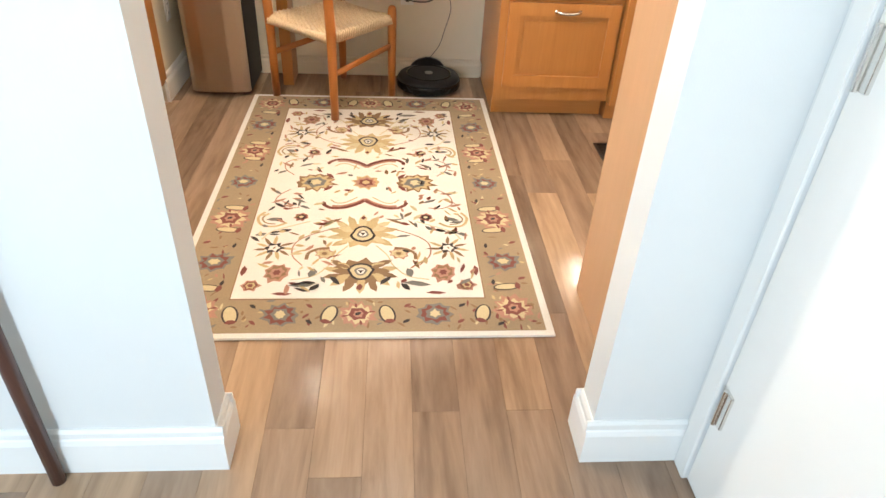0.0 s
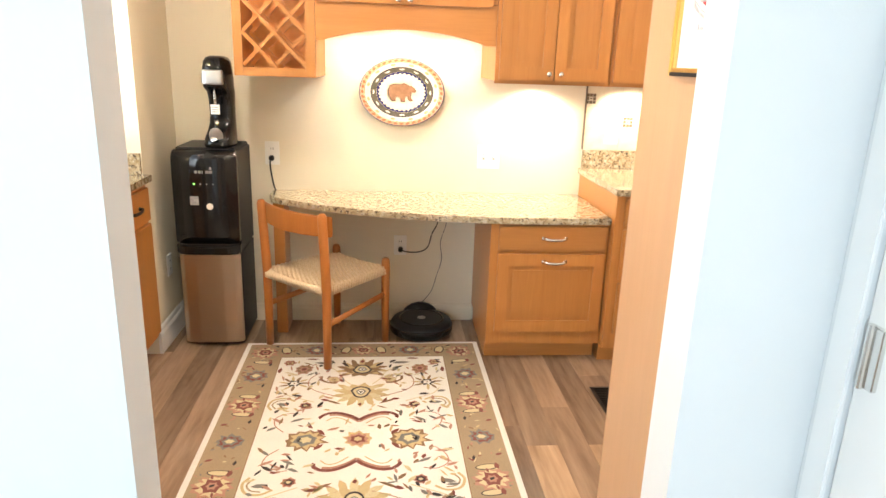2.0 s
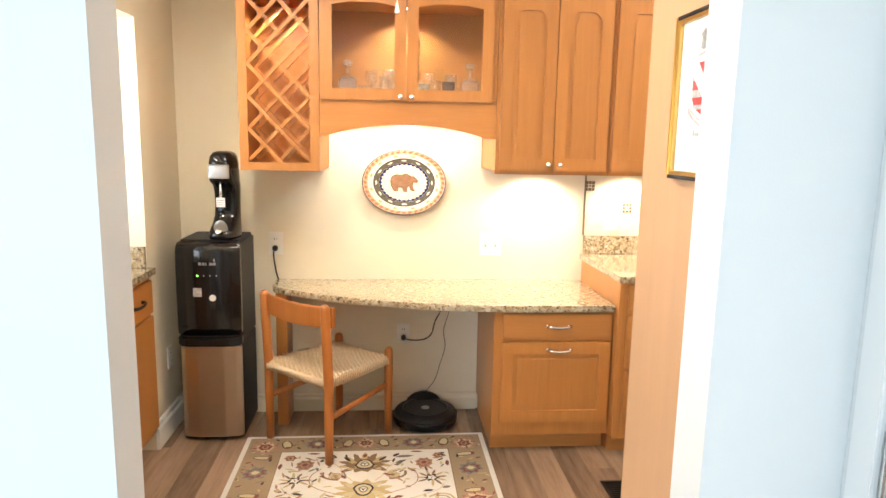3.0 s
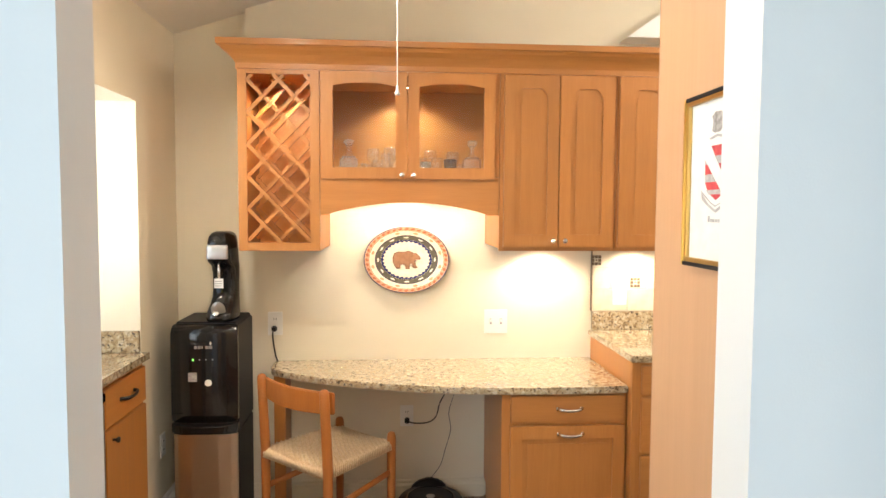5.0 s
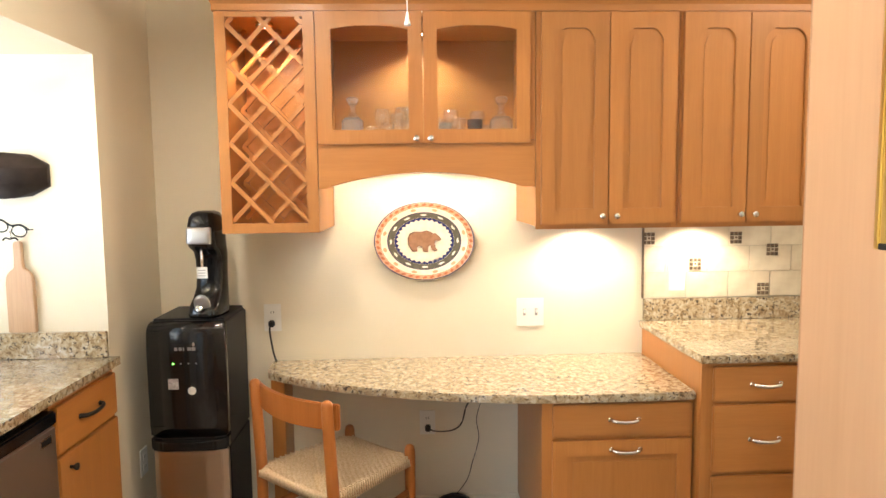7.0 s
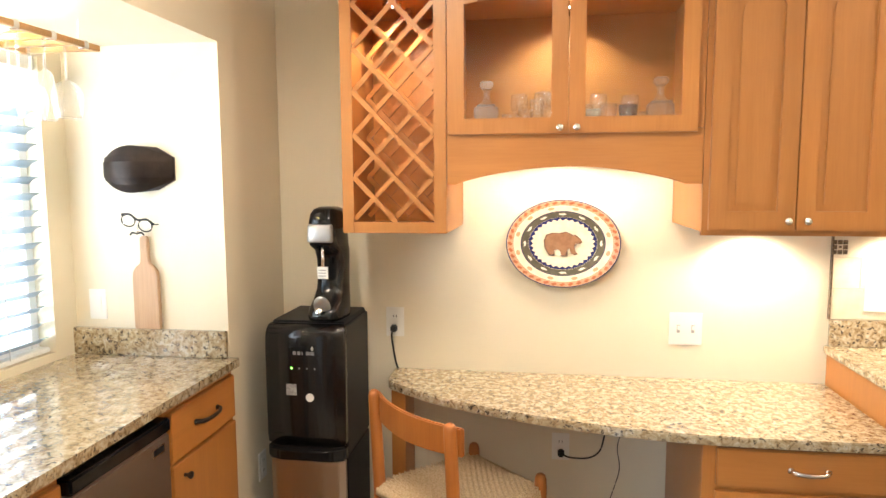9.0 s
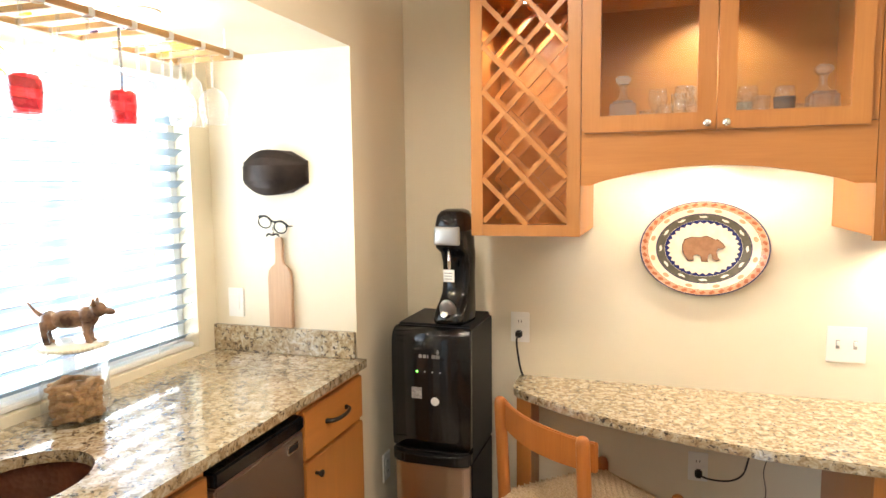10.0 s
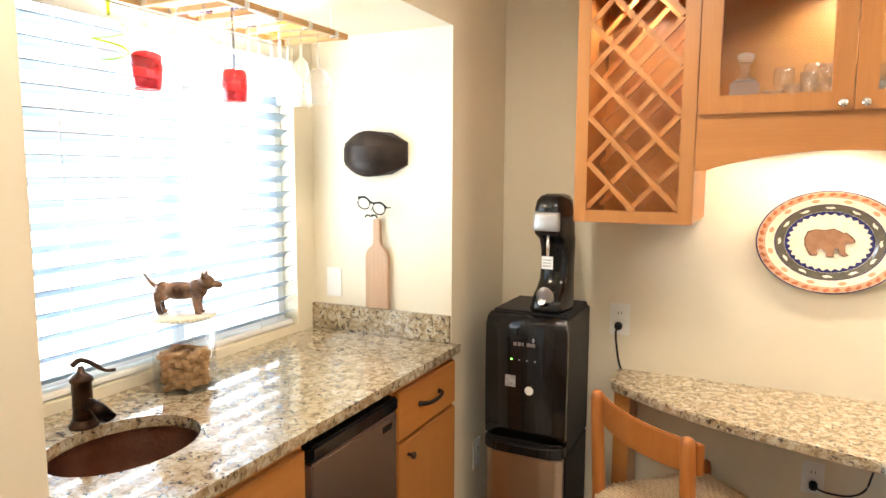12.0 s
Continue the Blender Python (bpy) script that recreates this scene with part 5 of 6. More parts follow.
# body of the added downlight, out of view
dl = thing("ceiling_downlight", "unseen round white downlight added in the sloped ceiling", "light", pose(0.10, 2.20, 2.42 + 0.72 * 0.3198, 0, -17.7, 0))
part("trim_ring", lathe([(0.055, 0.0), (0.075, 0.0), (0.073, -0.007), (0.055, -0.007)], 28, closed=True), WHITE, dl, smooth=True)
part("lens", lathe([(0, -0.001), (0.055, -0.001), (0.055, -0.004), (0, -0.004)], 24), BULB, dl, "glowing lens")

# ---- framed crest on the panel ----
fx = 1.295
pic = thing("framed_crest", "print of a red and grey shield in a black-gold frame", "picture", (fx, 1.700, 1.44))
PY0, PY1, PZ0, PZ1 = 1.553, 1.826, 1.452, 1.792
for n_, (a, b, c, d) in {"l": (PY0, PY0 + 0.008, PZ0, PZ1), "r": (PY1 - 0.008, PY1, PZ0, PZ1), "b": (PY0 + 0.008, PY1 - 0.008, PZ0, PZ0 + 0.008), "t": (PY0 + 0.008, PY1 - 0.008, PZ1 - 0.008, PZ1)}.items():
    wp("frame_rail", box(fx - 0.018, fx, a, b, c, d, 0.001), GOLD if n_ in "lr" else BLACKMATT, pic, "gold side rail" if n_ in "lr" else "black outer frame rail")
for a, b, c, d in ((PY0 + 0.008, PY0 + 0.019, PZ0 + 0.008, PZ1 - 0.008), (PY1 - 0.019, PY1 - 0.008, PZ0 + 0.008, PZ1 - 0.008), (PY0 + 0.017, PY1 - 0.017, PZ0 + 0.008, PZ0 + 0.017), (PY0 + 0.017, PY1 - 0.017, PZ1 - 0.017, PZ1 - 0.008)):
    wp("gold_fillet", box(fx - 0.016, fx - 0.001, a, b, c, d, 0.001), GOLD, pic, "gold inner fillet")
wp("print", box(fx - 0.008, fx - 0.002, PY0 + 0.017, PY1 - 0.017, PZ0 + 0.017, PZ1 - 0.017), PAPER, pic)
cy, cz = 1.700, 1.638


def ink(name, pts, material, k=1):
    wp(name, prism([(cy - u, cz + v) for u, v in pts], fx - 0.0082 - 0.0005 * k, fx - 0.0078, "x"), material, pic)


sh = [(-0.046, 0.050), (0.046, 0.050), (0.044, -0.020), (0.030, -0.040), (0.0, -0.054), (-0.030, -0.040), (-0.044, -0.020)]
ink("shield", sh, INKRED)
for v in (0.030, -0.004, -0.034):
    ink("shield_bar", [(-0.043, v), (0.043, v), (0.043, v - 0.015), (-0.043, v - 0.015)] if v > -0.02 else [(-0.038, v), (0.038, v), (0.028, v - 0.009), (-0.028, v - 0.009)], INKPALE, 2)
ink("shield_bend", [(-0.046, 0.050), (-0.022, 0.050), (0.044, -0.028), (0.028, -0.044), (-0.045, 0.026)], PAPER, 3)
ink("scroll", [(-0.060, -0.034), (-0.056, -0.052), (-0.030, -0.066), (0.0, -0.078), (0.030, -0.066), (0.056, -0.052), (0.060, -0.034), (0.040, -0.046), (0.020, -0.058), (0.0, -0.064), (-0.020, -0.058), (-0.040, -0.046)], INKPALE)
ink("scroll_face", [(-0.052, -0.042), (-0.028, -0.060), (0.0, -0.072), (0.028, -0.060), (0.052, -0.042), (0.020, -0.060), (0.0, -0.067), (-0.020, -0.060)], PAPER, 2)
ink("crest", [(-0.020, 0.078), (-0.018, 0.098), (-0.022, 0.106), (-0.008, 0.114), (0.014, 0.112), (0.022, 0.102), (0.017, 0.092), (0.018, 0.080), (0.008, 0.074), (-0.010, 0.074)], INKGREY)
ink("crest_base", [(-0.030, 0.066), (0.0, 0.071), (0.030, 0.066), (0.026, 0.062), (0.0, 0.066), (-0.026, 0.062)], INKPALE)
for i, (a, h) in enumerate(((-0.029, 0.012), (-0.019, 0.006), (-0.010, 0.006), (0.0, 0.006), (0.010, 0.006), (0.019, 0.008))):
    ink("caption_bar", [(a, -0.096), (a + 0.007, -0.096), (a + 0.007, -0.096 + h), (a, -0.096 + h)], INKPALE)

# ---- niche: sconce, board, spectacles ----
sc = thing("wall_sconce", "dark bronze wall sconce with a curved band", "sconce", (-0.779, NICHE_Y1, 1.60))
def bowed(z_of, proud, n=24, thick=0.003):
    """A sheet bowed out from the wall; z_of(s) gives (z, share of the bow) from the lower to the upper edge."""
    bm = bmesh.new()
    grid = []
    for i in range(n + 1):
        s = -1 + 2 * i / n
        bow = 0.080 * (1 - s * s) + 0.014
        grid.append([bm.verts.new((0.134 * s, -bow * f - proud, z)) for z, f in z_of(s)])
    for a, b in zip(grid, grid[1:]):
        for k in range(len(a) - 1):
            bm.faces.new((a[k], a[k + 1], b[k + 1], b[k]))
    bmesh.ops.solidify(bm, geom=bm.faces[:], thickness=-thick)
    bmesh.ops.recalc_face_normals(bm, faces=bm.faces[:])
    return bm


def rim(s):
    return 0.038 + 0.046 * math.cos(s * math.pi / 2)


part("upper_shade", bowed(lambda s: [(0.022, 1.0), (0.022 + (rim(s) - 0.022) * 0.5, 0.86), (rim(s), 0.62)], 0.0), SCONCE, sc)
part("lower_shade", bowed(lambda s: [(-rim(s), 0.62), (-0.026 - (rim(s) - 0.026) * 0.5, 0.84), (-0.026, 0.96)], 0.0), SCONCE, sc)
part("strap", bowed(lambda s: [(-0.030, 1.0), (0.026, 1.0)], 0.004), SCONCE, sc, "curved dark front strap")
part("back_plate", prism([(-0.136, -0.040), (-0.07, -0.075), (0, -0.083), (0.07, -0.075), (0.136, -0.040), (0.136, 0.042), (0.07, 0.078), (0, 0.085), (-0.07, 0.078), (-0.136, 0.042)], -0.008, 0.0), SCONCE, sc)
bb = thing("cutting_board", "bottle-shaped pale wooden cutting board leaning on the niche wall", "cutting board", (-0.769, NICHE_Y1 - 0.012, 1.016))
ol = [(-0.051, 0.0), (0.051, 0.0), (0.051, 0.19), (0.047, 0.215), (0.034, 0.232), (0.018, 0.243), (0.0155, 0.27), (0.0155, 0.335), (0.011, 0.343), (-0.011, 0.343), (-0.0155, 0.335), (-0.0155, 0.27), (-0.018, 0.243), (-0.034, 0.232), (-0.047, 0.215), (-0.051, 0.19)]
part("board", prism(ol, -0.010, 0.008, "y", 0.003), BOARDWOOD, bb)
gl = thing("spectacles", "black-rimmed spectacles hung askew on a wall peg", "spectacles", Matrix.Translation((-0.775, NICHE_Y1 - 0.045, 1.408)) @ Matrix.Rotation(radians(16), 4, "Y"))
for s in (-1, 1):
    part("rim", tube([(s * 0.034 + 0.027 * math.cos(t), 0, 0.021 * math.sin(t)) for t in [2 * math.pi * i / 20 for i in range(21)]], 0.0026, 8), BLACK, gl, smooth=True)
    part("temple", tube([(s * 0.062, 0.0, 0.012), (s * 0.064, 0.030, 0.012)], 0.0028, 6), BLACK, gl)
    g = part("lens", prism(ellipse(s * 0.034, 0, 0.026, 0.020, 20), -0.0006, 0.0006), PANE, gl)
    g.visible_shadow = False
part("brow_bar", tube(curve_pts([(-0.064, 0, 0.014), (-0.034, 0, 0.023), (0, 0, 0.012), (0.034, 0, 0.023), (0.064, 0, 0.014)], 6), 0.004, 8), BLACK, gl, smooth=True)
pg = thing("wall_peg", "small black moustache-shaped wall peg holding spectacles", "peg", (-0.775, NICHE_Y1, 1.372))
part("stem", tube([(0, 0, 0), (0, -0.042, 0.004), (0, -0.048, 0.028)], 0.003, 8), CHROME, pg)
part("moustache", tube(curve_pts([(-0.028, -0.046, -0.008), (-0.017, -0.048, 0.002), (0, -0.048, -0.002), (0.017, -0.048, 0.002), (0.028, -0.046, -0.008)], 5), [0.0015] + [0.0035] * 19 + [0.0015], 8), BLACK, pg, smooth=True)

# ---- faucet ----
fa = thing("pump_faucet", "dark bronze pump-style faucet behind the copper sink", "faucet", (-0.928, 2.412, CTR))
part("base", lathe([(0, 0), (0.034, 0), (0.035, 0.006), (0.029, 0.012), (0.027, 0.02), (0, 0.02)], 24), BRONZE, fa, smooth=True)
part("column", lathe([(0, 0.018), (0.025, 0.018), (0.023, 0.05), (0.024, 0.056), (0.023, 0.062), (0.023, 0.110), (0.027, 0.114), (0.027, 0.124), (0.018, 0.130), (0.010, 0.136), (0.007, 0.150), (0, 0.152)], 24), BRONZE, fa, smooth=True)
bm = bmesh.new()
for i, (d, z, w, h) in enumerate(((0.012, 0.058, 0.013, 0.016), (0.035, 0.060, 0.015, 0.015), (0.060, 0.052, 0.019, 0.013), (0.088, 0.036, 0.023, 0.010))):
    for p in ellipse(0, 0, w, h, 14):
        bm.verts.new((d, p[0], z + p[1]))
v = list(bm.verts)
for i in range(3):
    for k in range(14):
        bm.faces.new((v[14 * i + k], v[14 * i + (k + 1) % 14], v[14 * i + 14 + (k + 1) % 14], v[14 * i + 14 + k]))
bmesh.ops.solidify(bm, geom=bm.faces[:], thickness=0.0025)
bmesh.ops.recalc_face_normals(bm, faces=bm.faces[:])
part("spout", bm, BRONZE, fa, "open trough spout", smooth=True)
part("handle", tube(curve_pts([(-0.014, -0.014, 0.152), (-0.004, 0.0, 0.164), (0.008, 0.013, 0.160), (0.018, 0.029, 0.146), (0.028, 0.045, 0.132), (0.040, 0.064, 0.130)], 5), [0.0068] * 6 + [0.0060] * 12 + [0.0042] * 8, 8), BRONZE, fa, "curved pump handle", smooth=True)

# ---- biscuit jar ----
JX, JY = -0.943, 2.742
jar = thing("biscuit_jar", "clear glass jar of dog biscuits on the granite counter", "jar", (JX, JY, CTR))
prof = [(0, 0), (0.074, 0), (0.080, 0.005), (0.081, 0.19), (0.080, 0.202), (0.0775, 0.202), (0.0780, 0.19), (0.0770, 0.008), (0.070, 0.005), (0, 0.005)]
part("glass", lathe([(r * 1.07, z) for r, z in prof], 40), JARGLASS, jar, smooth=True)
lid = part("lid", lathe([(0, 0.216), (0.084, 0.216), (0.088, 0.212), (0.088, 0.206), (0.082, 0.203), (0, 0.203)], 40), CERAMIC, jar, "pale round lid with a beaded rim", smooth=True)
bead = bmesh.new()
for i in range(44):
    t = 2 * math.pi * i / 44
    bmesh.ops.create_icosphere(bead, subdivisions=1, radius=0.0055, matrix=Matrix.Translation((0.088 * math.cos(t), 0.088 * math.sin(t), 0.209)))
b_ = part("beading", bead, GL_WHITE, lid, smooth=True)
b_["kind"] = "stuff"
outline = [(-0.016, 0.008), (0.016, 0.008), (0.022, 0.018), (0.032, 0.016), (0.035, 0.006), (0.031, 0.0), (0.035, -0.006), (0.032, -0.016), (0.022, -0.018), (0.016, -0.008), (-0.016, -0.008), (-0.022, -0.018), (-0.032, -0.016), (-0.035, -0.006), (-0.031, 0.0), (-0.035, 0.006), (-0.032, 0.016), (-0.022, 0.018)]
bisc = mesh_from(prism([(u * 1.0, v * 1.15) for u, v in outline], -0.0065, 0.0065, "z", 0.002), "biscuit", BISCUIT)
rng = random.Random(4)
for layer in range(7):
    n = 6 if layer < 6 else 4
    for i in range(n):
        t = 2 * math.pi * (i + 0.5 * (layer % 2)) / n + rng.uniform(-0.2, 0.2)
        rr = 0.045
        part("biscuit", bisc, None, jar, at=pose(rr * math.cos(t), rr * math.sin(t), 0.016 + layer * 0.0145, rng.uniform(-12, 12), rng.uniform(-12, 12), math.degrees(t) + 90 + rng.uniform(-25, 25)))
bm = bmesh.new()
def blob(x, y, z, rx, ry, rz, tilt=0.0):
    bmesh.ops.create_uvsphere(bm, u_segments=14, v_segments=10, radius=1, matrix=Matrix.Translation((x, y, z)) @ Matrix.Rotation(radians(tilt), 4, "Y") @ Matrix.Diagonal((rx, ry, rz, 1)))
blob(-0.005, 0, 0.062, 0.058, 0.024, 0.023)
blob(0.040, 0, 0.066, 0.026, 0.022, 0.026)
blob(-0.048, 0, 0.060, 0.024, 0.022, 0.026)
blob(0.064, 0, 0.084, 0.022, 0.017, 0.020, 20)
blob(0.088, 0, 0.078, 0.018, 0.010, 0.009, 12)
for x in (-0.055, 0.042):
    for y in (-0.013, 0.013):
        tube([(x, y, 0.058), (x - 0.004, y, 0.028), (x + 0.001, y, 0.006), (x + 0.010, y, 0.003)], [0.014, 0.008, 0.0075, 0.006], 10, bm)
for y in (-0.013, 0.013):
    tube([(0.058, y, 0.096), (0.060, y * 1.3, 0.112)], [0.007, 0.003], 8, bm)
tube(curve_pts([(-0.066, 0, 0.072), (-0.082, 0, 0.088), (-0.096, 0, 0.108)], 4), [0.006, 0.0055, 0.005, 0.0045, 0.004, 0.0035, 0.003, 0.0025, 0.002], 8, bm)
fig_me = mesh_from(bm, "dog_figurine", FIGURE, True)
fg = tagged(new("dog_figurine", fig_me), "small brown glazed dog figurine standing on the jar lid", "figurine")
fg.matrix_basis = Matrix.Translation((JX, JY, CTR + 0.2135)) @ Matrix.Rotation(radians(28), 4, "Z") @ Matrix.Scale(1.10, 4)

# ---- hanging stemware rack and its glasses ----
HX0, HX1, HY0, HY1, HZ = -0.975, -0.705, 2.46, 3.248, 1.968
hr = thing("stemware_rack", "hanging oak stemware rack over the niche counter", "rack", ((HX0 + HX1) / 2, (HY0 + HY1) / 2, HZ))
for x in (HX0 + 0.012, HX1 - 0.012):
    wp("long_rail", box(x - 0.012, x + 0.012, HY0, HY1, HZ - 0.009, HZ + 0.009, 0.002), RAILWOOD, hr)
cross_me = mesh_from(box(HX0 + 0.024 - (HX0 + HX1) / 2, HX1 - 0.024 - (HX0 + HX1) / 2, -0.009, 0.009, -0.008, 0.008, 0.002), "cross_slat", RAILWOOD)
NS = 9
for i in range(NS):
    y = HY0 + 0.010 + (HY1 - HY0 - 0.020) * i / (NS - 1)
    part("cross_slat", cross_me, None, hr, at=(0, y - (HY0 + HY1) / 2, 0))
for x in (HX0 + 0.012, HX1 - 0.012):
    for y in (HY0 + 0.08, 2.85, HY1 - 0.08):
        wp("hanging_cord", tube([(x, y, HZ + 0.009), (x, y, NICHE_Z)], 0.0015, 6), WHITEPLASTIC, hr)
for k in range(6):
    y = HY0 + 0.05 + k * 0.135
    wp("cord_wrap", lathe([(0.0125, -0.012), (0.0155, -0.006), (0.0155, 0.006), (0.0125, 0.012)], 10, at=(HX1 - 0.012, y, HZ)), WHITEPLASTIC, hr)


def stem_glass(name, label, foot_r, stem, bowl, h, foot_mat, stem_mat, bowl_mat, at, group="glasses hung in the rack"):
    g = thing(name, label, "wine glass", at, group)
    part("foot", lathe([(0, 0.012), (foot_r, 0.012), (foot_r, 0.009), (0.008, 0.004), (0, 0.004)], 24), foot_mat, g, smooth=True)
    part("stem", tube([(0, 0, 0.006), (0, 0, -stem)], [0.0045, 0.004], 10), stem_mat, g, smooth=True)
    prof = [(0.0, -stem)] + [(r, -stem - d * h) for r, d in bowl]
    part("bowl", lathe(prof + [(prof[-1][0] - 0.0016, prof[-1][1] + 0.0004), (prof[-1][0] - 0.0016, prof[-1][1] + 0.003)], 24), bowl_mat, g, smooth=True)
    return g


WINE = ((0.014, 0.03), (0.033, 0.15), (0.044, 0.38), (0.045, 0.6), (0.040, 0.85), (0.036, 1.0))
TALL = ((0.010, 0.03), (0.020, 0.12), (0.026, 0.4), (0.027, 0.7), (0.025, 1.0))
CUPB = ((0.024, 0.02), (0.033, 0.10), (0.034, 0.5), (0.031, 1.0))
MARG = ((0.010, 0.05), (0.016, 0.25), (0.022, 0.42), (0.045, 0.55), (0.052, 1.0))
zg = HZ - 0.002
rng = random.Random(9)
SPECS = [
    (WINE, 0.100, 0.115, GLASS, GLASS, GLASS, "clear wine glass hanging upside down from the rack"),
    (TALL, 0.080, 0.15, GLASS, GLASS, GLASS, "tall clear champagne glass hanging from the rack"),
    (MARG, 0.095, 0.09, LIMEGLASS, GLASS, GLASS, "clear margarita glass with a lime green foot"),
    (WINE, 0.090, 0.125, PURPLEGLASS, GLASS, GLASS, "clear wine glass with a dark purple foot"),
]
for row, x in enumerate((HX0 + 0.075, HX1 - 0.075)):
    for i in range(NS - 1):
        y = HY0 + 0.010 + (HY1 - HY0 - 0.020) * (i + 0.5) / (NS - 1) + rng.uniform(-0.008, 0.008)
        if (row, i) == (0, 0):
            continue
        if (row, i) in ((1, 0), (1, 3)):
            stem_glass("cocktail_glass", "red glass cup with a purple foot hanging upside down", 0.034, 0.156, CUPB, 0.088, PURPLEGLASS, SMOKEGLASS if i == 3 else GLASS, REDGLASS, (x, y, zg))
        else:
            sp = SPECS[(3 * row + i * 2 + (i // 3)) % 4] if not (row == 1 and i == 7) else SPECS[0]
            g = stem_glass("wine_glass", sp[6], 0.032, sp[1], sp[0], sp[2], sp[3], sp[4], sp[5], (x, y, zg))
sw = tube([(0.040 * math.cos(t), 0.040 * math.sin(t), -0.085 - 0.0085 * t) for t in [i * 0.35 for i in range(28)]], 0.0028, 6)
swirl = thing("swirled_glass", "clear glass with a lime green swirl hanging from the rack", "wine glass", (HX0 + 0.075, HY0 + 0.058, zg), "glasses hung in the rack")
part("bowl", lathe([(0, -0.06), (0.012, -0.065), (0.034, -0.09), (0.038, -0.13), (0.032, -0.175), (0.0305, -0.1745), (0.0305, -0.172)], 24), GLASS, swirl, smooth=True)
part("swirl", sw, LIMEGLASS, swirl, "lime green glass thread", smooth=True)
part("stem", tube([(0, 0, 0.006), (0, 0, -0.062)], 0.0042, 8), LIMEGLASS, swirl, smooth=True)
part("foot", lathe([(0, 0.012), (0.032, 0.012), (0.032, 0.009), (0.008, 0.004), (0, 0.004)], 24), LIMEGLASS, swirl, smooth=True)
nl = thing("niche_downlight", "round lit downlight in the niche ceiling", "light", (-0.80, 2.9, NICHE_Z))
part("trim_ring", lathe([(0.045, 0.0), (0.06, 0.0), (0.058, -0.006), (0.045, -0.006)], 28, closed=True), WHITE, nl, smooth=True)
part("lens", lathe([(0, -0.001), (0.045, -0.001), (0.045, -0.003), (0, -0.003)], 24), BULB, nl)

# ---- glasses and decanters in the cabinet ----
SH = 1.7325


def decanter(x, y, label):
    d = thing("decanter", label, "decanter", (x, y, SH), "decanters in the glass cabinet")
    bm = box(-0.042, 0.042, -0.042, 0.042, 0, 0.085, 0.010)
    lathe([(0.030, 0.080), (0.016, 0.098), (0.012, 0.105), (0.012, 0.132), (0.018, 0.138), (0, 0.138)], 16, bm)
    part("bottle", bm, CUTGLASS, d, smooth=False)
    part("stopper", box(-0.024, 0.024, -0.024, 0.024, 0.139, 0.166, 0.006), CUTGLASS, d, "square cut glass stopper")


decanter(0.465, 3.68, "square cut glass decanter with a stopper on the cabinet shelf")
decanter(1.055, 3.68, "square cut glass decanter with a stopper on the cabinet shelf")


def tumbler(x, y, r, h, material, label, flare=1.0):
    t = thing("tumbler", label, "glass", (x, y, SH), "glasses in the glass cabinet")
    part("cup", lathe([(0, 0), (r * 0.85, 0), (r * flare, h), (r * flare - 0.0018, h), (r * flare - 0.0018, h - 0.004)], 22), material, t, smooth=True)


for x, y, r, h, m, l, f in ((0.545, 3.72, 0.028, 0.055, CUTGLASS, "low clear glass tumbler on the cabinet shelf", 1.1), (0.600, 3.76, 0.027, 0.075, CUTGLASS, "clear glass tumbler on the cabinet shelf", 1.0),
                            (0.640, 3.68, 0.022, 0.10, CUTGLASS, "tall clear glass on the cabinet shelf", 1.15), (0.690, 3.74, 0.020, 0.085, CUTGLASS, "flared clear glass on the cabinet shelf", 2.0),
                            (0.800, 3.74, 0.036, 0.085, CUTGLASS, "wide clear glass tumbler on the cabinet shelf", 1.1), (0.832, 3.66, 0.026, 0.062, BLUEGLASS, "pale blue glass tumbler on the cabinet shelf", 1.0),
                            (0.888, 3.72, 0.028, 0.085, CUTGLASS, "clear glass tumbler on the cabinet shelf", 1.05), (0.950, 3.68, 0.030, 0.075, SMOKEGLASS, "smoky grey glass tumbler on the cabinet shelf", 1.1),
                            (1.000, 3.76, 0.026, 0.06, CUTGLASS, "low clear glass tumbler on the cabinet shelf", 1.0)):
    tumbler(x, y, r, h, m, l, f)
def stemmed(x, y, bowl, h, label):
    g = thing("stem_glass", label, "glass", (x, y, SH), "glasses in the glass cabinet")
    part("foot", lathe([(0, 0), (0.030, 0), (0.030, 0.002), (0.006, 0.006), (0, 0.006)], 20), CUTGLASS, g, smooth=True)
    part("stem", tube([(0, 0, 0.005), (0, 0, h * 0.46)], 0.0035, 8), CUTGLASS, g, smooth=True)
    part("bowl", lathe([(0, h * 0.45)] + [(r, h * (0.45 + 0.55 * d)) for r, d in bowl] + [(bowl[-1][0] - 0.0016, h), (bowl[-1][0] - 0.0016, h - 0.004)], 22), CUTGLASS, g, smooth=True)


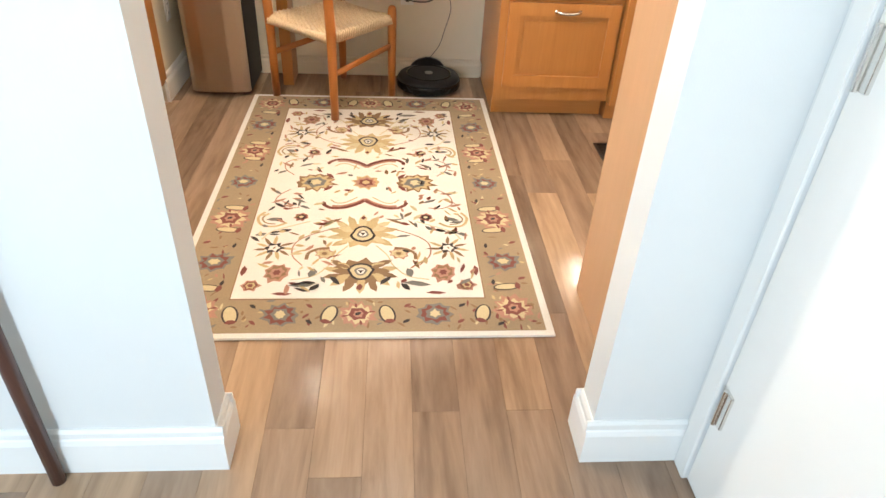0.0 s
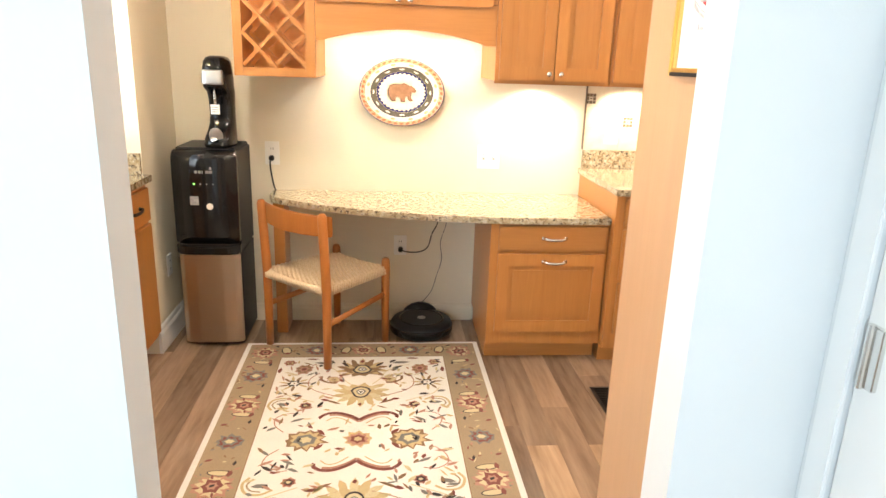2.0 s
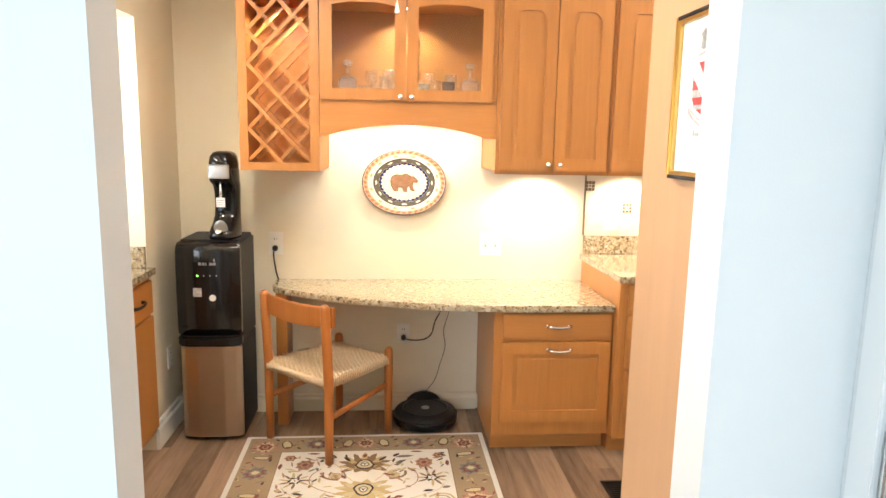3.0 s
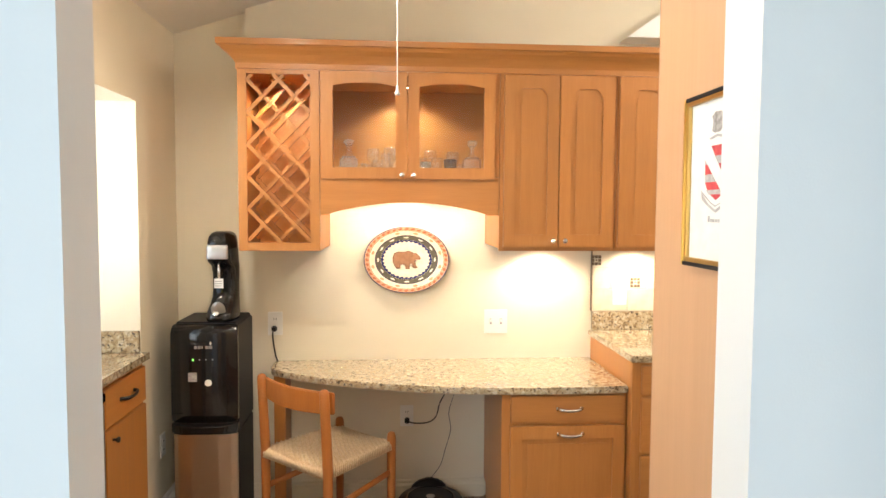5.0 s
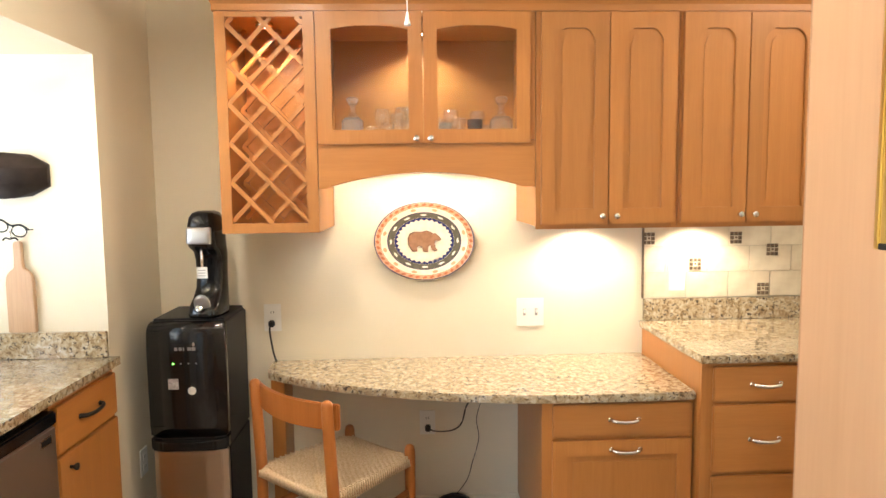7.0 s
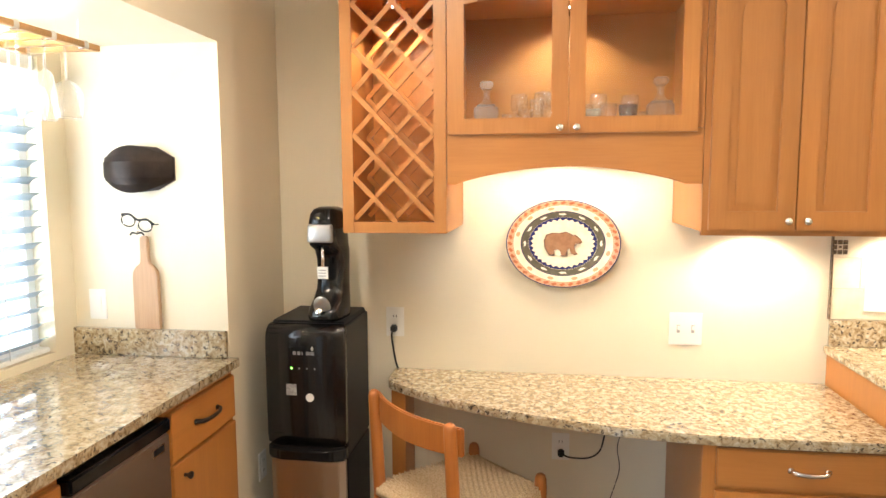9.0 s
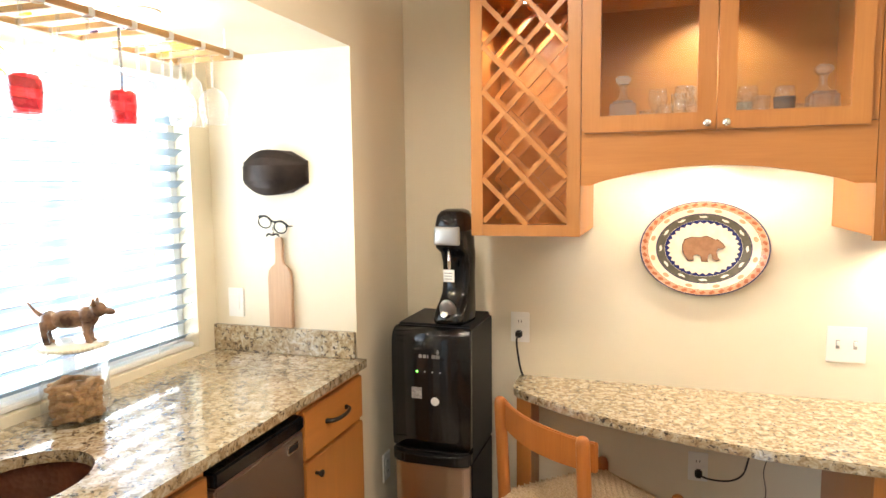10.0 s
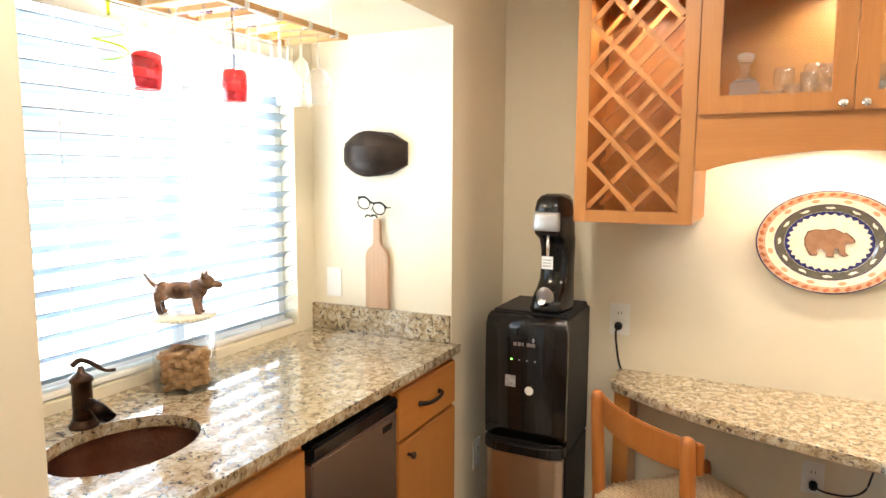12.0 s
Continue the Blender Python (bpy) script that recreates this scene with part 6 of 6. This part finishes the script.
ROUND = ((0.014, 0.04), (0.028, 0.22), (0.033, 0.5), (0.029, 1.0))
CONE = ((0.010, 0.06), (0.024, 0.5), (0.042, 1.0))
for x, y, b, h, l in ((0.575, 3.82, ROUND, 0.135, "clear wine glass on the cabinet shelf"), (0.660, 3.80, ROUND, 0.140, "clear wine glass on the cabinet shelf"),
                      (0.700, 3.66, CONE, 0.115, "clear cone-shaped cocktail glass on the cabinet shelf"), (0.862, 3.82, ROUND, 0.130, "clear wine glass on the cabinet shelf"),
                      (0.975, 3.83, ROUND, 0.125, "clear wine glass on the cabinet shelf")):
    stemmed(x, y, b, h, l)
for lx in (0.742,):
    cl = thing("cabinet_puck_light", "small lit puck light inside the glass cabinet", "light", (lx, 3.78, 2.171), "puck lights")
    part("ring", lathe([(0.020, 0), (0.032, 0), (0.032, -0.008), (0.020, -0.008)], 20, closed=True), CHROME, cl, smooth=True)
    part("lens", lathe([(0, -0.002), (0.020, -0.002), (0.020, -0.005), (0, -0.005)], 16), BULB, cl)
for lx, ly in ((0.47, 3.80), (0.745, 3.82), (1.02, 3.80), (1.46, 3.86), (1.98, 3.86)):
    lz = 1.694 if lx < 1.1 else 1.386
    cl = thing("undercabinet_puck_light", "small lit puck light under the wall cabinet", "light", (lx, ly, lz), "puck lights")
    part("ring", lathe([(0.022, 0), (0.035, 0), (0.035, -0.007), (0.022, -0.007)], 20, closed=True), CHROME, cl, smooth=True)
    part("lens", lathe([(0, -0.002), (0.022, -0.002), (0.022, -0.004), (0, -0.004)], 16), BULB, cl)

# ---- rug ----
RW, RL = 1.212, 1.880
rug = thing("area_rug", "ivory and khaki oriental wool rug with floral motifs", "rug", Matrix.Translation((-0.035, 1.766, 0.0)) @ Matrix.Rotation(radians(0.45), 4, "Z"))
part("bound_base", box(0.0, RW, 0.0, RL, 0.0, 0.008, 0.003), W_EDGE, rug, "off-white bound edge")
part("border", box(0.025, RW - 0.025, 0.025, RL - 0.025, 0.007, 0.0088), W_TAN, rug, "khaki floral border")
part("guard_stripe", box(0.196, RW - 0.196, 0.181, RL - 0.181, 0.0085, 0.0093), W_BROWN, rug)
part("field", box(0.200, RW - 0.200, 0.185, RL - 0.185, 0.009, 0.0098), W_IVORY, rug, "ivory field")
inkw = {}


def motif(material, pts, lift=0):
    inkw.setdefault((material.name, lift), (material, bmesh.new()))
    bm = inkw[(material.name, lift)][1]
    z = 0.0104 + 0.0003 * lift
    bm.faces.new([bm.verts.new((u, v, z)) for u, v in pts])


def place(cx, cy, pts, rot=0.0, s=1.0):
    c, sn = math.cos(rot) * s, math.sin(rot) * s
    return [(cx + u * c - v * sn, cy + u * sn + v * c) for u, v in pts]


def star(n, r0, r1, wob=0.0, seed=0):
    rg = random.Random(seed)
    return [((r0 if i % 2 else r1) * (1 + rg.uniform(-wob, wob)) * math.cos(math.pi * i / n), (r0 if i % 2 else r1) * (1 + rg.uniform(-wob, wob)) * math.sin(math.pi * i / n)) for i in range(2 * n)]


def flower(cx, cy, r, mats, n=9, sx=1.0, sy=1.0, seed=0):
    for i, (k, m) in enumerate(zip((1.0, 0.78, 0.55, 0.30), mats)):
        p = [(u * sx, v * sy) for u, v in star(n if i < 2 else 6, r * k * 0.74, r * k, 0.12, seed + i)]
        motif(m, place(cx, cy, p, 0.3 * seed), i)


def leaf(cx, cy, ln, w, rot, m, lift=0):
    motif(m, place(cx, cy, [(-ln, 0), (-ln * 0.4, w), (ln * 0.3, w * 0.8), (ln, 0), (ln * 0.3, -w * 0.7), (-ln * 0.4, -w * 0.5)], rot), lift)


def vine(ctrl, w, m, lift=0):
    p = curve_pts([(a, b, 0) for a, b in ctrl], 6)
    for a, b in zip(p, p[1:]):
        d = (b - a)
        if d.length < 1e-5:
            continue
        nrm = Vector((-d.y, d.x, 0)).normalized() * w / 2
        motif(m, [((a + nrm).x, (a + nrm).y), ((a - nrm).x, (a - nrm).y), ((b - nrm).x, (b - nrm).y), ((b + nrm).x, (b + nrm).y)], lift)


def palmette(cx, cy, r, flip, petals=(None, None), wide=1.0):
    """A fan of petals round a dark-edged cream heart; flip turns it along the rug."""
    a, b = petals
    motif(a, place(cx, cy, [(u * wide, v) for u, v in star(9, r * 0.62, r * 0.82, 0.1, 2)]), -1)
    for ring, (rad, ln, n) in enumerate(((0.86, 0.34, 11), (0.62, 0.30, 9))):
        for k in range(n):
            t = radians(-125 + 250 * k / (n - 1)) + (math.pi / 2 if flip > 0 else -math.pi / 2)
            leaf(cx + wide * r * rad * math.cos(t), cy + r * rad * math.sin(t), r * ln, r * 0.17, t, (a, b)[(k + ring) % 2], ring)
    drop = [(0.34 * math.sin(t) * (1.0 if math.cos(t) < 0 else 0.8), -0.38 * math.cos(t)) for t in [i * math.pi / 7 for i in range(14)]]
    for k, (m, lift) in enumerate(((W_DARK, 2), (W_CREAM, 3), (W_GREY, 4), (W_IVORY, 5))):
        f = r * (1.28, 1.02, 0.62, 0.40)[k]
        motif(m, place(cx, cy, [(u * f * wide, -flip * v * f) for u, v in drop]), lift)
    motif(W_DARK, place(cx, cy, star(3, r * 0.05, r * 0.13, 0, 1), 0.5), 6)


def bouquet(cx, cy, r, mats, rot, seed):
    """A spiky flower head: leaves fanned round a pale heart."""
    rg2 = random.Random(seed)
    for k in range(10):
        t = rot + radians(-150 + 33 * k)
        leaf(cx + r * 0.66 * math.cos(t), cy + r * 0.66 * math.sin(t), r * rg2.uniform(0.34, 0.46), r * 0.12, t, mats[k % 2], 0)
    motif(mats[2], place(cx, cy, star(6, r * 0.34, r * 0.50, 0.15, seed)), 1)
    motif(W_IVORY, place(cx, cy, star(5, r * 0.20, r * 0.34, 0.15, seed + 1)), 2)
    leaf(cx, cy, r * 0.12, r * 0.06, rot, mats[3], 3)


rg = random.Random(21)
MX, MY = RW / 2, RL / 2
for sy in (-1, 1):
    palmette(MX, MY + sy * 0.385, 0.112, -sy, (W_GOLD, W_CREAM))
    palmette(MX, MY + sy * 0.615, 0.100, sy, (W_BROWN, W_GOLD), 1.12)
    for k in (-1, 1):
        leaf(MX + k * 0.085, MY + sy * 0.665, 0.030, 0.012, k * 0.9, W_DARK, 3)
        leaf(MX + k * 0.060, MY + sy * 0.585, 0.028, 0.011, k * 0.4, W_BROWN, 3)
    leaf(MX, MY + sy * 0.700, 0.018, 0.013, math.pi / 2, W_RED, 3)
    leaf(MX, MY + sy * 0.275, 0.013, 0.010, math.pi / 2, W_RED, 2)
    for sx in (-1, 1):
        P = lambda a, b: (MX + sx * a, MY + sy * b)
        A = lambda d: math.atan2(sy * math.sin(radians(d)), sx * math.cos(radians(d)))
        vine([P(0.0, 0.146), P(0.035, 0.178), P(0.085, 0.203), P(0.130, 0.202), P(0.158, 0.180)], 0.017, W_RED, 1)
        vine([P(0.0, 0.132), P(0.035, 0.163), P(0.085, 0.188), P(0.126, 0.188)], 0.014, W_PINK, 0)
        vine([P(0.03, 0.120), P(0.075, 0.160), P(0.110, 0.165), P(0.135, 0.140)], 0.006, W_GOLD, 0)
        leaf(*P(0.160, 0.172), 0.018, 0.011, A(100), W_RED, 2)
        vine([P(0.375, 0.235), P(0.395, 0.275), P(0.375, 0.325), P(0.325, 0.335), P(0.285, 0.310)], 0.011, W_GOLD, 0)
        vine([P(0.360, 0.245), P(0.378, 0.280), P(0.360, 0.312), P(0.325, 0.320)], 0.007, W_TAN, 1)
        leaf(*P(0.335, 0.285), 0.030, 0.015, A(10), W_GREY, 1)
        leaf(*P(0.315, 0.290), 0.014, 0.010, A(60), W_DARK, 2)
        bouquet(*P(0.308, 0.475), 0.072, (W_GOLD, W_BROWN, W_DARK, W_BROWN), A(60), 2)
        flower(*P(0.280, 0.620), 0.048, (W_PINK, W_BROWN, W_PINK, W_RED), 8, sx=1.2, seed=4)
        flower(*P(0.236, 0.270), 0.032, (W_PINK, W_RED, W_DARK, W_CREAM), 7, seed=8)
        flower(*P(0.130, 0.510), 0.034, (W_PINK, W_CREAM, W_GOLD, W_BROWN), 8, sx=1.2, seed=9)
        vine([P(0.115, 0.475), P(0.150, 0.480), P(0.185, 0.505), P(0.190, 0.545)], 0.013, W_BROWN, 1)
        leaf(*P(0.164, 0.622), 0.026, 0.017, A(75), W_GREY, 3)
        leaf(*P(0.190, 0.684), 0.048, 0.016, A(8), W_GREY, 3)
        leaf(*P(0.150, 0.700), 0.024, 0.013, A(50), W_DARK, 3)
        leaf(*P(0.368, 0.388), 0.022, 0.013, A(20), W_GREY, 2)
        leaf(*P(0.285, 0.362), 0.026, 0.012, A(12), W_DARK, 2)
        leaf(*P(0.120, 0.300), 0.045, 0.010, A(28), W_BROWN, 2)
        leaf(*P(0.155, 0.318), 0.022, 0.012, A(15), W_RED, 3)
        leaf(*P(0.255, 0.150), 0.034, 0.010, A(150), W_GREY, 2)
        leaf(*P(0.335, 0.150), 0.034, 0.010, A(35), W_PINK, 2)
        leaf(*P(0.350, 0.085), 0.026, 0.010, A(140), W_GREY, 2)
        vine([P(0.300, 0.060), P(0.340, 0.110), P(0.345, 0.170), P(0.300, 0.205), P(0.250, 0.200)], 0.005, W_PINK, 0)
        vine([P(0.060, 0.330), P(0.130, 0.360), P(0.200, 0.400), P(0.240, 0.450), P(0.240, 0.520), P(0.200, 0.580)], 0.005, W_PINK, 0)
        vine([P(0.200, 0.300), P(0.260, 0.330), P(0.330, 0.370), P(0.360, 0.420)], 0.005, W_CREAM, 0)
        vine([P(0.050, 0.460), P(0.090, 0.520), P(0.110, 0.580), P(0.160, 0.640), P(0.230, 0.660)], 0.005, W_CREAM, 0)
        flower(*P(0.355, 0.690), 0.034, (W_PINK, W_RED, W_GOLD, W_RED), 6, seed=7)
        leaf(*P(0.392, 0.610), 0.030, 0.012, A(90), W_RED, 2)
        leaf(*P(0.250, 0.732), 0.034, 0.010, A(0), W_RED, 2)
        for k in range(95):
            a, b = rg.uniform(0.04, 0.385), rg.uniform(0.05, 0.715)
            if any(math.hypot(a - p, b - q) < d for p, q, d in ((0, 0.385, 0.13), (0, 0.615, 0.12), (0.308, 0.475, 0.075), (0.205, 0.0, 0.10), (0, 0, 0.08), (0.28, 0.62, 0.05), (0.10, 0.18, 0.06))):
                continue
            leaf(*P(a, b), rg.uniform(0.012, 0.030), rg.uniform(0.005, 0.011), rg.uniform(0, 6.3), rg.choice((W_GREY, W_CREAM, W_GOLD, W_PINK, W_PINK, W_DARK, W_BROWN, W_GOLD, W_RED)), 3)
for sx in (-1, 1):
    flower(MX + sx * 0.205, MY, 0.090, (W_BROWN, W_GOLD, W_GREY, W_CREAM), 11, sx=1.0, sy=0.92, seed=1)
    flower(MX + sx * 0.225, MY, 0.034, (W_IVORY, W_GREY, W_DARK, W_DARK), 6, seed=3)
    for sy in (-1, 1):
        leaf(MX + sx * 0.150, MY + sy * 0.052, 0.028, 0.012, sx * sy * 0.9, W_RED, 4)
flower(MX, MY, 0.062, (W_GOLD, W_PINK, W_RED, W_GOLD), 9, seed=5)


def rosette(u, v, r, seed):
    flower(u, v, r, (W_PINK, W_CREAM, W_RED, W_PINK), 10, seed=seed)
    for k in range(8):
        t = 2 * math.pi * k / 8 + 0.2
        leaf(u + r * 0.68 * math.cos(t), v + r * 0.68 * math.sin(t), r * 0.20, r * 0.08, t, (W_RED, W_PINK)[k % 2], 4)
    leaf(u, v, 0.012, 0.009, 0.8, W_DARK, 5)


def blue_flower(u, v, r, along, seed):
    flower(u, v, r, (W_GREY, W_RED, W_GREY, W_CREAM), 9, sx=1.0 if along else 0.9, sy=0.9 if along else 1.0, seed=seed)
    leaf(u, v, r * 0.34, r * 0.20, 0.0 if along else math.pi / 2, W_CREAM, 5)


def cartouche(u, v, rot, ln=0.040, w=0.020):
    e1 = [(w * math.cos(t), ln * math.sin(t)) for t in [k * math.pi / 7 for k in range(14)]]
    motif(W_DARK, place(u, v, [(a * 1.30, b * 1.12) for a, b in e1], rot), 0)
    motif(W_CREAM, place(u, v, e1, rot), 1)
    leaf(u - math.sin(rot) * -ln * 0.9, v - math.cos(rot) * ln * 0.9, 0.020, 0.012, rot, W_RED, 2)


for k in range(420):
    side = k % 4
    a, b = rg.uniform(0.035, 0.175), rg.uniform(0.035, (RW if side < 2 else RL) - 0.035)
    u, v = ((b, a), (b, RL - a), (a, b), (RW - a, b))[side]
    leaf(u, v, rg.uniform(0.007, 0.020), rg.uniform(0.003, 0.007), rg.uniform(0, 6.3), rg.choice((W_BROWN, W_BROWN, W_GOLD, W_CREAM, W_RED, W_GREY, W_PINK)), -1)
for sy in (-1, 1):
    v = MY + sy * 0.835
    rosette(MX, v, 0.062, 11)
    for sx in (-1, 1):
        rosette(MX + sx * 0.495, MY + sy * 0.812, 0.070, 12 + sx)
        blue_flower(MX + sx * 0.240, v, 0.064, False, 15 + sx)
        cartouche(MX + sx * 0.090, v, sx * 0.25)
        cartouche(MX + sx * 0.392, v, -sx * 0.25)
        for a, b, m in ((0.150, 0.870, W_DARK), (0.155, 0.795, W_RED), (0.320, 0.872, W_RED), (0.330, 0.795, W_DARK), (0.445, 0.885, W_DARK)):
            leaf(MX + sx * a, MY + sy * b, 0.015, 0.008, sx * 0.7, m, 1)
for sx in (-1, 1):
    u = MX + sx * 0.497
    blue_flower(u, MY, 0.062, True, 31)
    for sy in (-1, 1):
        blue_flower(u, MY + sy * 0.556, 0.066, True, 33 + sy)
        rosette(u, MY + sy * 0.280, 0.078, 36 + sy)
        for d in (0.205, 0.358, 0.700):
            cartouche(u - sx * 0.008, MY + sy * d, math.pi / 2 + 0.12 * sx, 0.042, 0.014)
        for d in (0.125, 0.440, 0.655):
            leaf(u + sx * 0.05, MY + sy * d, 0.016, 0.009, 0.5, W_RED, 1)
            leaf(u - sx * 0.05, MY + sy * (d + 0.02), 0.016, 0.008, 1.5, W_DARK, 1)
for (nm, lift), (m, bm) in inkw.items():
    bmesh.ops.recalc_face_normals(bm, faces=bm.faces[:])
    for f in bm.faces:
        if f.normal.z < 0:
            f.normal_flip()
    o = part("woven_motif_layer", bm, m, rug, "woven " + nm.replace("_", " ") + " motifs")
    o["kind"] = "stuff"

# ---- floor of planks ----
floor = thing("floor", "grey-brown oak plank floor", "floor", (0, 0, 0), kind="structure")
part("subfloor", box(-1.42, 3.12, -1.72, 4.22, -0.06, -0.011), DARKWOOD, floor)
PW = 0.1265
rng = random.Random(12)
lengths = (0.92, 1.22, 1.52)
pm = {}
def plank_mesh(ln):
    if ln not in pm:
        bm = box(0.0002, PW - 0.0002, 0.0002, ln - 0.0002, -0.0108, 0.0)
        top = [e for e in bm.edges if all(v.co.z > -0.001 for v in e.verts)]
        bmesh.ops.bevel(bm, geom=top, offset=0.0007, segments=1, affect="EDGES")
        pm[ln] = mesh_from(bm, "plank", PLANK)
    return pm[ln]
for r in range(36):
    x = -1.42 + r * PW
    y = -1.72 - rng.choice((0.2, 0.5, 0.75, 0.05))
    while y < 4.05:
        ln = rng.choice(lengths)
        if y + ln > 4.22:
            ln = max(0.15, round(4.22 - y, 2))
        if y + ln > -1.72 and not (x + PW < -0.6 and y > 1.55) and not (x > 1.45 and y + ln < 1.42):
            if y < -1.72:
                ln, y = round(y + ln + 1.72, 2), -1.72
            if x > 1.45 and y < 1.40:
                ln, y = round(y + ln - 1.40, 2), 1.40
            part("plank", plank_mesh(ln), None, floor, at=(x, y, 0))
        y += ln
